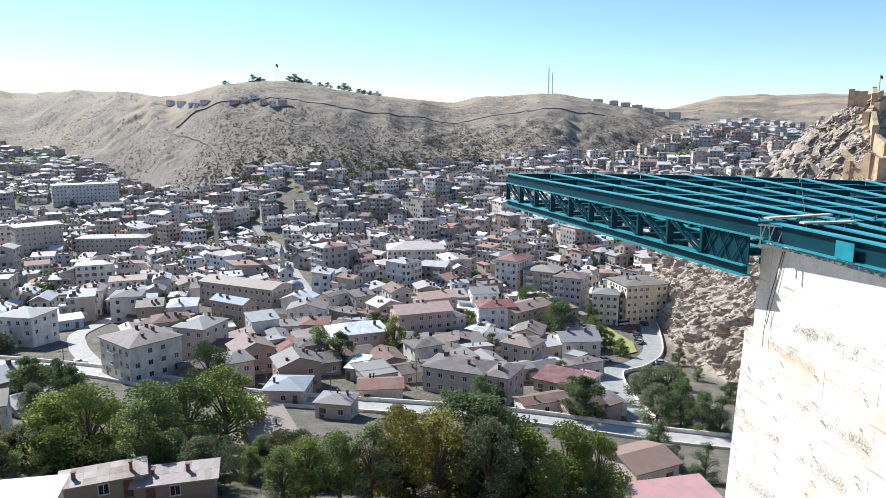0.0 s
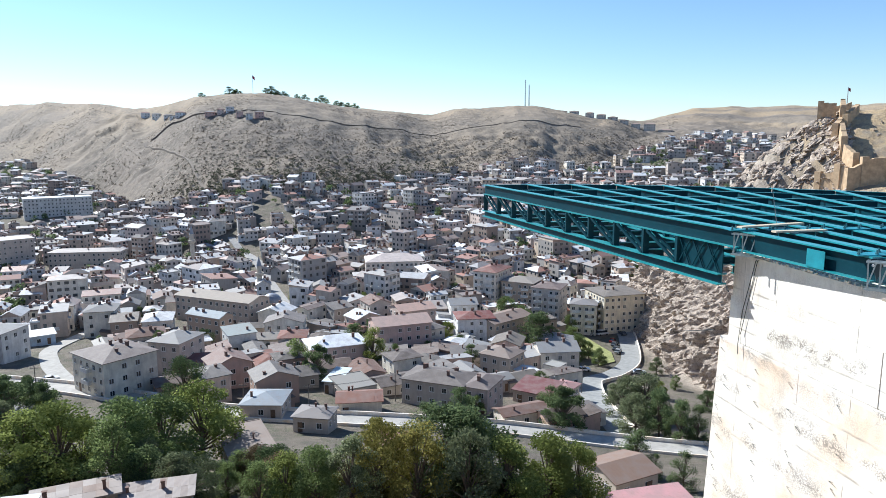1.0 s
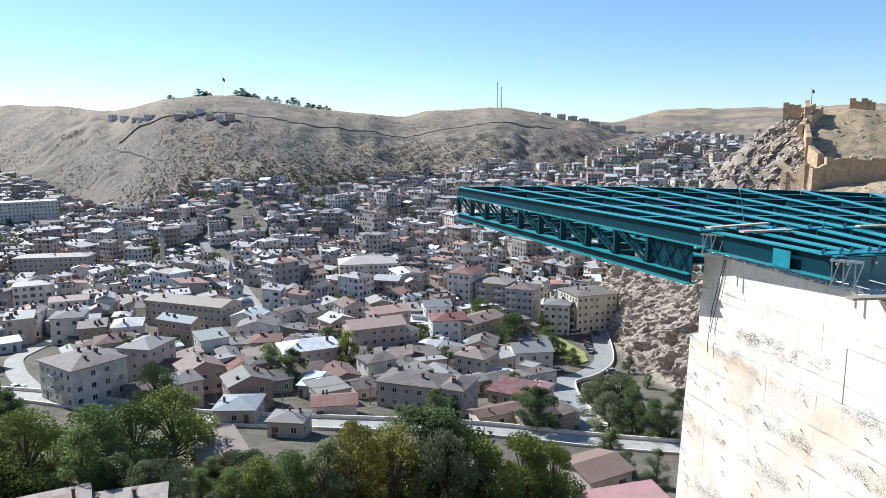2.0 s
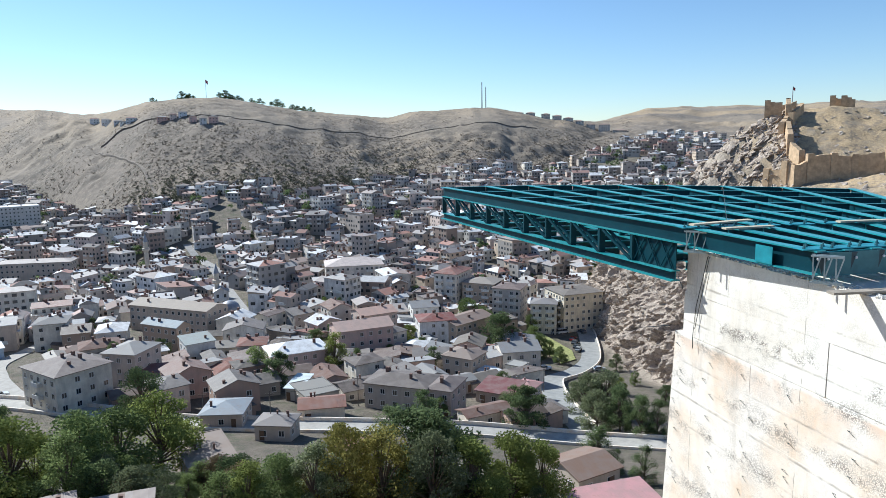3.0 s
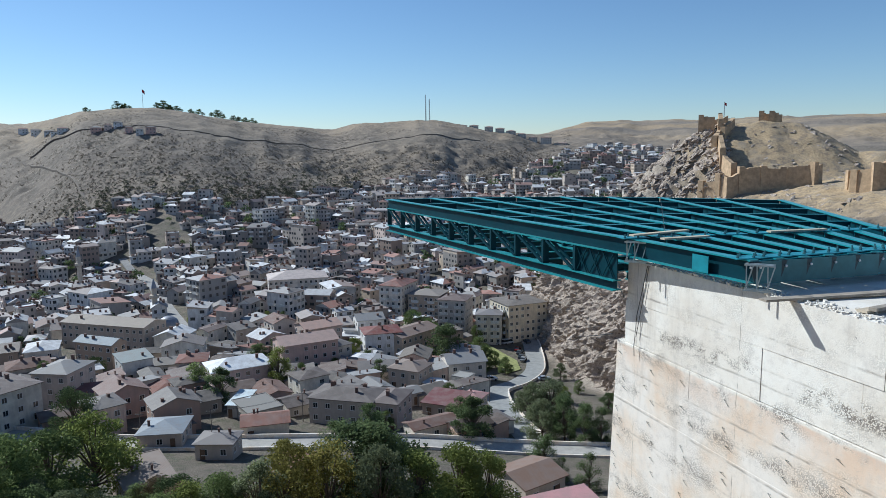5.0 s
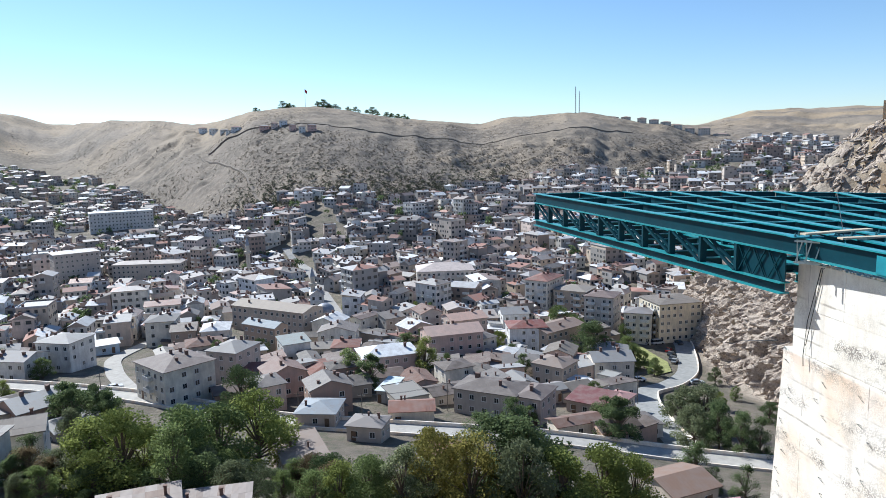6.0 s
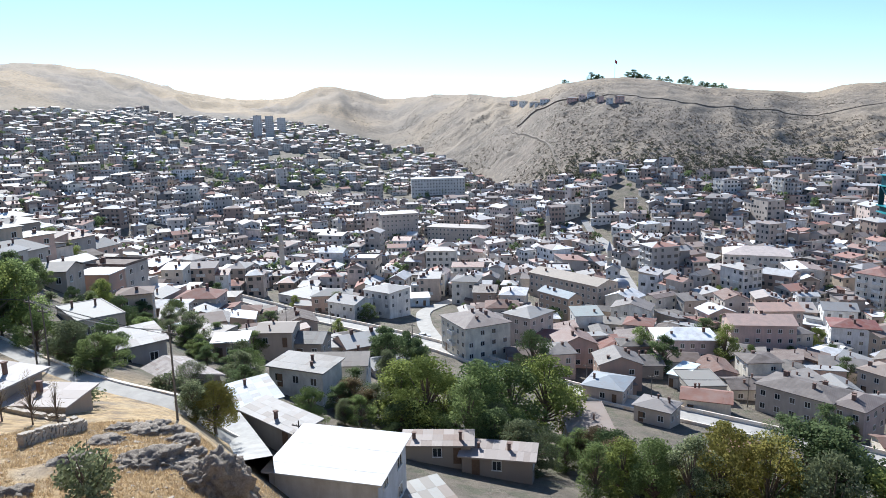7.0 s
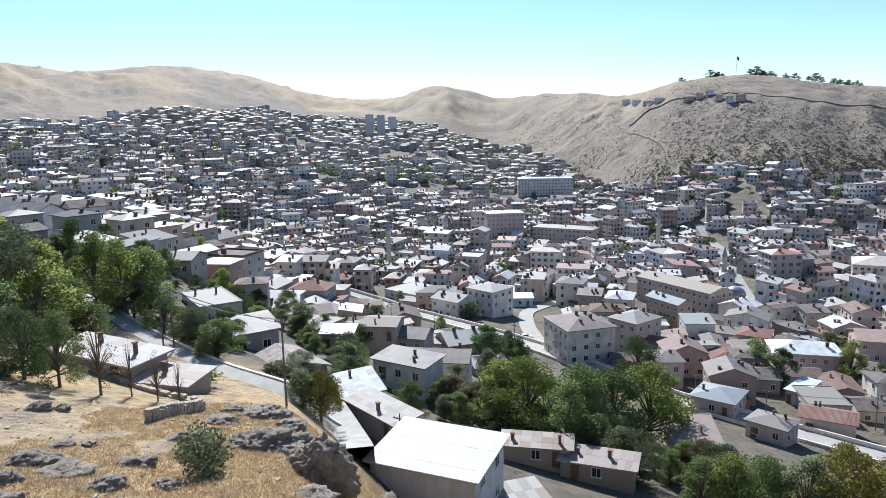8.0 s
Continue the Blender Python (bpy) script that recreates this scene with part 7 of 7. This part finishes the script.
def stone_wall(a, b, h, words, stone=0.32, thick=0.45):
    """Dry stones in courses, one object each."""
    rng = random.Random(3)
    w = tagged(new("stone_wall"), words, "wall")
    a, b = Vector((*a, 0)), Vector((*b, 0))
    u = (b - a).normalized()
    turn = math.degrees(math.atan2(u.y, u.x))
    made = []
    for v in range(6):
        s = Shape()
        s.box(-0.5, 0.5, -0.5, 0.5, 0, 1)
        s.v = [(p[0] + rng.uniform(-0.09, 0.09), p[1] + rng.uniform(-0.09, 0.09), p[2] + rng.uniform(-0.08, 0.08)) for p in s.v]
        made.append(s.mesh("stone", PALE_ROCK))
    n = int(h / (stone * 0.6))
    for c in range(n):
        p = rng.uniform(0, stone * 0.5)
        while p < (b - a).length:
            k = stone * rng.uniform(0.7, 1.4)
            q = a + u * (p + k / 2)
            if c < n - 1 or rng.random() < 0.75:
                z = ground(q.x, q.y) - 0.1 + c * stone * 0.6
                part("stone", rng.choice(made), None, w, at=pose(q.x, q.y, z, 0, 0, turn + rng.uniform(-6, 6)) @ Matrix.Diagonal((k * 0.97, thick * rng.uniform(0.85, 1.1), stone * 0.6, 1)))
            p += k


PALE_ROCK = plain("pale_field_stone", (0.38, 0.33, 0.27), 0.95, 0, 0.3, 2.0)
stone_wall((-39.6, 22.9), (-42.1, 28.6), 1.0, "broken low wall of pale field stones")
stone_wall((-62, 31.5), (-46.5, 31.0), 0.55, "long low border of pale stones in the grass", 0.45, 0.4)


def dry_grass():
    rng = random.Random(17)
    s = Shape()
    for _ in range(34000):
        az, r = rng.uniform(-73, -40), 19 + 36 * rng.random() ** 0.8
        x, y = r * math.sin(radians(az)), r * math.cos(radians(az))
        s.v.append((x, y, 0))
    pts = np.array(s.v)
    z = land(pts[:, 0], pts[:, 1])
    thick = lumps(pts[:, 0], pts[:, 1], 6, 31) + 0.5 * lumps(pts[:, 0], pts[:, 1], 2, 32)
    s = Shape()
    for (x, y, _), h, th in zip(pts, z, thick):
        if th > 0.35:
            continue
        for k in range(4):
            a = rng.uniform(0, 6.28)
            d = Vector((math.cos(a), math.sin(a), 0))
            e = Vector((-d.y, d.x, 0)) * 0.022
            p = Vector((x, y, h - 0.02)) + d * rng.uniform(0, 0.12)
            tip = p + d * rng.uniform(0.05, 0.2) + Vector((0, 0, rng.uniform(0.06, 0.2)))
            s.face([p - e, p + e, tip])
    tagged(part("dry_grass", s, foliage("straw_grass", (0.36, 0.255, 0.14), (0.60, 0.45, 0.26))), "sparse straw-yellow grass tufts on the knoll", "grass", kind="stuff")


dry_grass()


def field_stones():
    rng = random.Random(53)
    s = Shape()
    for _ in range(900):
        az, r = rng.uniform(-73, -41), 20 + 32 * rng.random()
        x, y = r * math.sin(radians(az)), r * math.cos(radians(az))
        k = rng.uniform(0.025, 0.085) * (2 if rng.random() < 0.08 else 1)
        t = Matrix.Translation((x, y, ground(x, y))) @ pose(0, 0, 0, rng.uniform(-15, 15), rng.uniform(-15, 15), rng.uniform(0, 360))
        n = len(s.v)
        s.box(-k, k, -k * 0.7, k * 0.7, -k * 0.4, k * 0.6, 0, t)
        s.v[n:] = [(p[0] + rng.uniform(-k, k) * 0.35, p[1] + rng.uniform(-k, k) * 0.35, p[2] + rng.uniform(-k, k) * 0.25) for p in s.v[n:]]
    tagged(part("field_stones", s, PALE_ROCK), "loose pale stones scattered in the dry grass", "stones", kind="stuff")


field_stones()


def lawn(*pts):
    c = Vector((sum(p[0] for p in pts) / len(pts), sum(p[1] for p in pts) / len(pts), 0))
    s = Shape()
    ring = []
    for a, b in zip(pts, pts[1:] + pts[:1]):
        ring += [Vector((*a, 0)).lerp(Vector((*b, 0)), k / 5) for k in range(5)]
    rows = [[c.lerp(p, u) for p in ring] for u in (0.01, 0.35, 0.7, 1.0)]
    for a, b in zip(rows, rows[1:]):
        for i in range(len(ring)):
            j = (i + 1) % len(ring)
            s.face([(q.x, q.y, ground(q.x, q.y) + 0.35) for q in (a[i], b[i], b[j], a[j])])
    tagged(part("lawn", s, plain("dry_lawn", (0.26, 0.27, 0.10), 0.95, 0, 0.35, 0.8)), "small triangular park lawn of yellow-green grass", "lawn", kind="structure")


lawn((54, 263), (61, 265), (67.5, 240), (65.5, 228), (58.5, 221), (56.5, 240))
for x, y, h in ((-243, 915, 9), (-236, 918, 7), (-200, 925, 7), (-193, 926, 10), (-185, 925, 6), (-176, 924, 6), (-160, 922, 5), (-150, 922, 6), (-135, 925, 5), (-128, 926, 8), (-280, 918, 5), (-110, 930, 6), (-103, 932, 6), (-96, 934, 6), (-88, 936, 6)):
    plant(x, y, h * 1.3, "dark", 1.5)
    plant(x + h * 0.7, y + 4, h * 0.8, "dark", 1.6)

def rubble():
    rng = random.Random(41)
    s = Shape()
    for _ in range(420):
        a, i = rng.uniform(0.3, 10.5), abs(rng.gauss(0.02, 0.25))
        p = on_wall(a, i, 3.355)
        k = rng.uniform(0.01, 0.036)
        s.box(-k, k * rng.uniform(0.6, 1.3), -k, k, 0, k * rng.uniform(0.7, 1.6), 0, Matrix.Translation(p) @ pose(0, 0, 0, rng.uniform(-20, 20), rng.uniform(-20, 20), rng.uniform(0, 90)))
    tagged(part("rubble", s, CONCRETE), "loose crumbs of concrete along the wall's top edge", "rubble", kind="stuff")


rubble()
shrubs = random.Random(77)
for _ in range(120):
    az, r = shrubs.uniform(-68, -42), shrubs.uniform(84, 165)
    x, y = r * math.sin(radians(az)), r * math.cos(radians(az))
    if near_road(x, y, 1.2) or any(math.hypot(x - a, y - b) < c - 0.5 for a, b, c in TAKEN):
        continue
    kind = shrubs.choice(("shrub", "shrub", "dark", "green", "olive"))
    plant(x, y, shrubs.uniform(1.2, 2.6) if kind == "shrub" else shrubs.uniform(3, 6), kind, 1.3)

# ---- cars ----
TYRE = plain("tyre_rubber", (0.02, 0.02, 0.02), 0.9)
CAR_GLASS = plain("car_glass", (0.03, 0.035, 0.04), 0.1)
LAMP = plain("car_lamp", (0.6, 0.55, 0.5), 0.2)
CARS = {}


def car_paint(c):
    return plain("car_paint", c, 0.25, 0.1, 0.04, 1)


def car(x, y, turn, colour, word, van=False):
    key = (colour, van)
    if key not in CARS:
        c = new("van" if van else "car")
        L, W2 = (4.9, 0.95) if van else (4.2, 0.85)
        prof = [(-L / 2, 0.35), (L / 2, 0.35), (L / 2, 0.75), (L * 0.46, 0.9), (L * 0.22, 1.0), (-L * 0.42, 1.02), (-L / 2, 0.85)] if not van else [(-L / 2, 0.35), (L / 2, 0.35), (L / 2, 0.85), (L * 0.40, 1.1), (-L / 2, 1.15)]
        top = [(L * 0.22, 1.0), (L * 0.06, 1.45), (-L * 0.28, 1.45), (-L * 0.44, 1.02)] if not van else [(L * 0.40, 1.1), (L * 0.28, 1.95), (-L * 0.49, 1.95), (-L / 2, 1.15)]
        for name, pr, w, mat in (("body", prof, W2, car_paint(colour)), ("cabin", top, W2 * 0.9, CAR_GLASS)):
            s = Shape()
            s.face([(p, -w, q) for p, q in pr])
            s.face([(p, w, q) for p, q in reversed(pr)])
            for i in range(len(pr)):
                j = (i + 1) % len(pr)
                s.face([(pr[j][0], -w, pr[j][1]), (pr[i][0], -w, pr[i][1]), (pr[i][0], w, pr[i][1]), (pr[j][0], w, pr[j][1])])
            part(name, s, mat, c)
        s = Shape()
        r = top[1], top[2]
        s.box(r[1][0], r[0][0], -W2 * 0.88, W2 * 0.88, r[0][1] + 0.002, r[0][1] + 0.05)
        part("roof_panel", s, car_paint(colour), c)
        for sx in (-0.3, 0.31):
            for sy in (-1, 1):
                s = Shape()
                s.tube((sx * L, sy * W2 - 0.1, 0.31), (sx * L, sy * W2 + 0.08, 0.31), 0.31, 0.31, 14)
                wheel = part("wheel", s, TYRE, c)
                s = Shape()
                s.tube((sx * L, sy * W2 - 0.02, 0.31), (sx * L, sy * W2 + sy * 0.09, 0.31), 0.18, 0.18, 10)
                part("rim", s, METAL, wheel)
        for sy in (-0.6, 0.6):
            s = Shape()
            s.box(L / 2 - 0.03, L / 2 + 0.015, sy - 0.17, sy + 0.17, 0.6, 0.74)
            part("headlight", s, LAMP, c)
        CARS[key] = c
        m = c
    else:
        m = copy_thing(CARS[key], Matrix())
    m.matrix_basis = pose(x, y, road_height(x, y), 0, 0, turn)
    return tagged(m, word + (" van" if van else " car") + " parked beside the road", "van" if van else "car", "parked cars")


def road_height(x, y):
    """Top of the paving at a place."""
    best = ground(x, y)
    for px, py, pz, width in PAVED:
        d = np.hypot(px - x, py - y)
        if d.min() < width / 2 + 1.2:
            best = max(best, float(pz[d.argmin()]))
    return best


car(50.6, 210.7, 10, (0.7, 0.7, 0.7), "small white", False)
car(70.1, 263.2, 20, (0.7, 0.7, 0.7), "small white", True)
car(67.0, 262.6, 15, (0.35, 0.36, 0.37), "silver", False)
car(70.4, 244.6, 60, (0.10, 0.11, 0.12), "dark grey", False)
car(70.0, 240.4, 60, (0.35, 0.36, 0.37), "silver", False)
car(71.3, 250.0, 60, (0.10, 0.11, 0.12), "dark grey", False)
car(71.8, 254.4, 60, (0.25, 0.03, 0.03), "dark red", False)
car(69.0, 212.4, 0, (0.35, 0.36, 0.37), "silver", False)
car(45.3, 206.2, 80, (0.10, 0.11, 0.12), "dark grey", False)
car(45.0, 200.3, 80, (0.7, 0.7, 0.7), "small white", False)
car(45.0, 209.5, 80, (0.35, 0.36, 0.37), "silver", False)
car(41.1, 161.1, 100, (0.10, 0.11, 0.12), "dark grey", False)
car(40.8, 158.3, 100, (0.35, 0.36, 0.37), "silver", False)
car(41.4, 164.0, 100, (0.05, 0.08, 0.16), "dark blue", False)
car(77.9, 262.8, 100, (0.10, 0.11, 0.12), "dark grey", False)
car(-64.4, 181.6, 100, (0.7, 0.7, 0.7), "small white", False)
car(-115.8, 102.2, 60, (0.7, 0.7, 0.7), "small white", True)
car(-65.1, 183.0, 30, (0.35, 0.36, 0.37), "silver", False)
car(-95.1, 173.9, 40, (0.7, 0.7, 0.7), "small white", False)
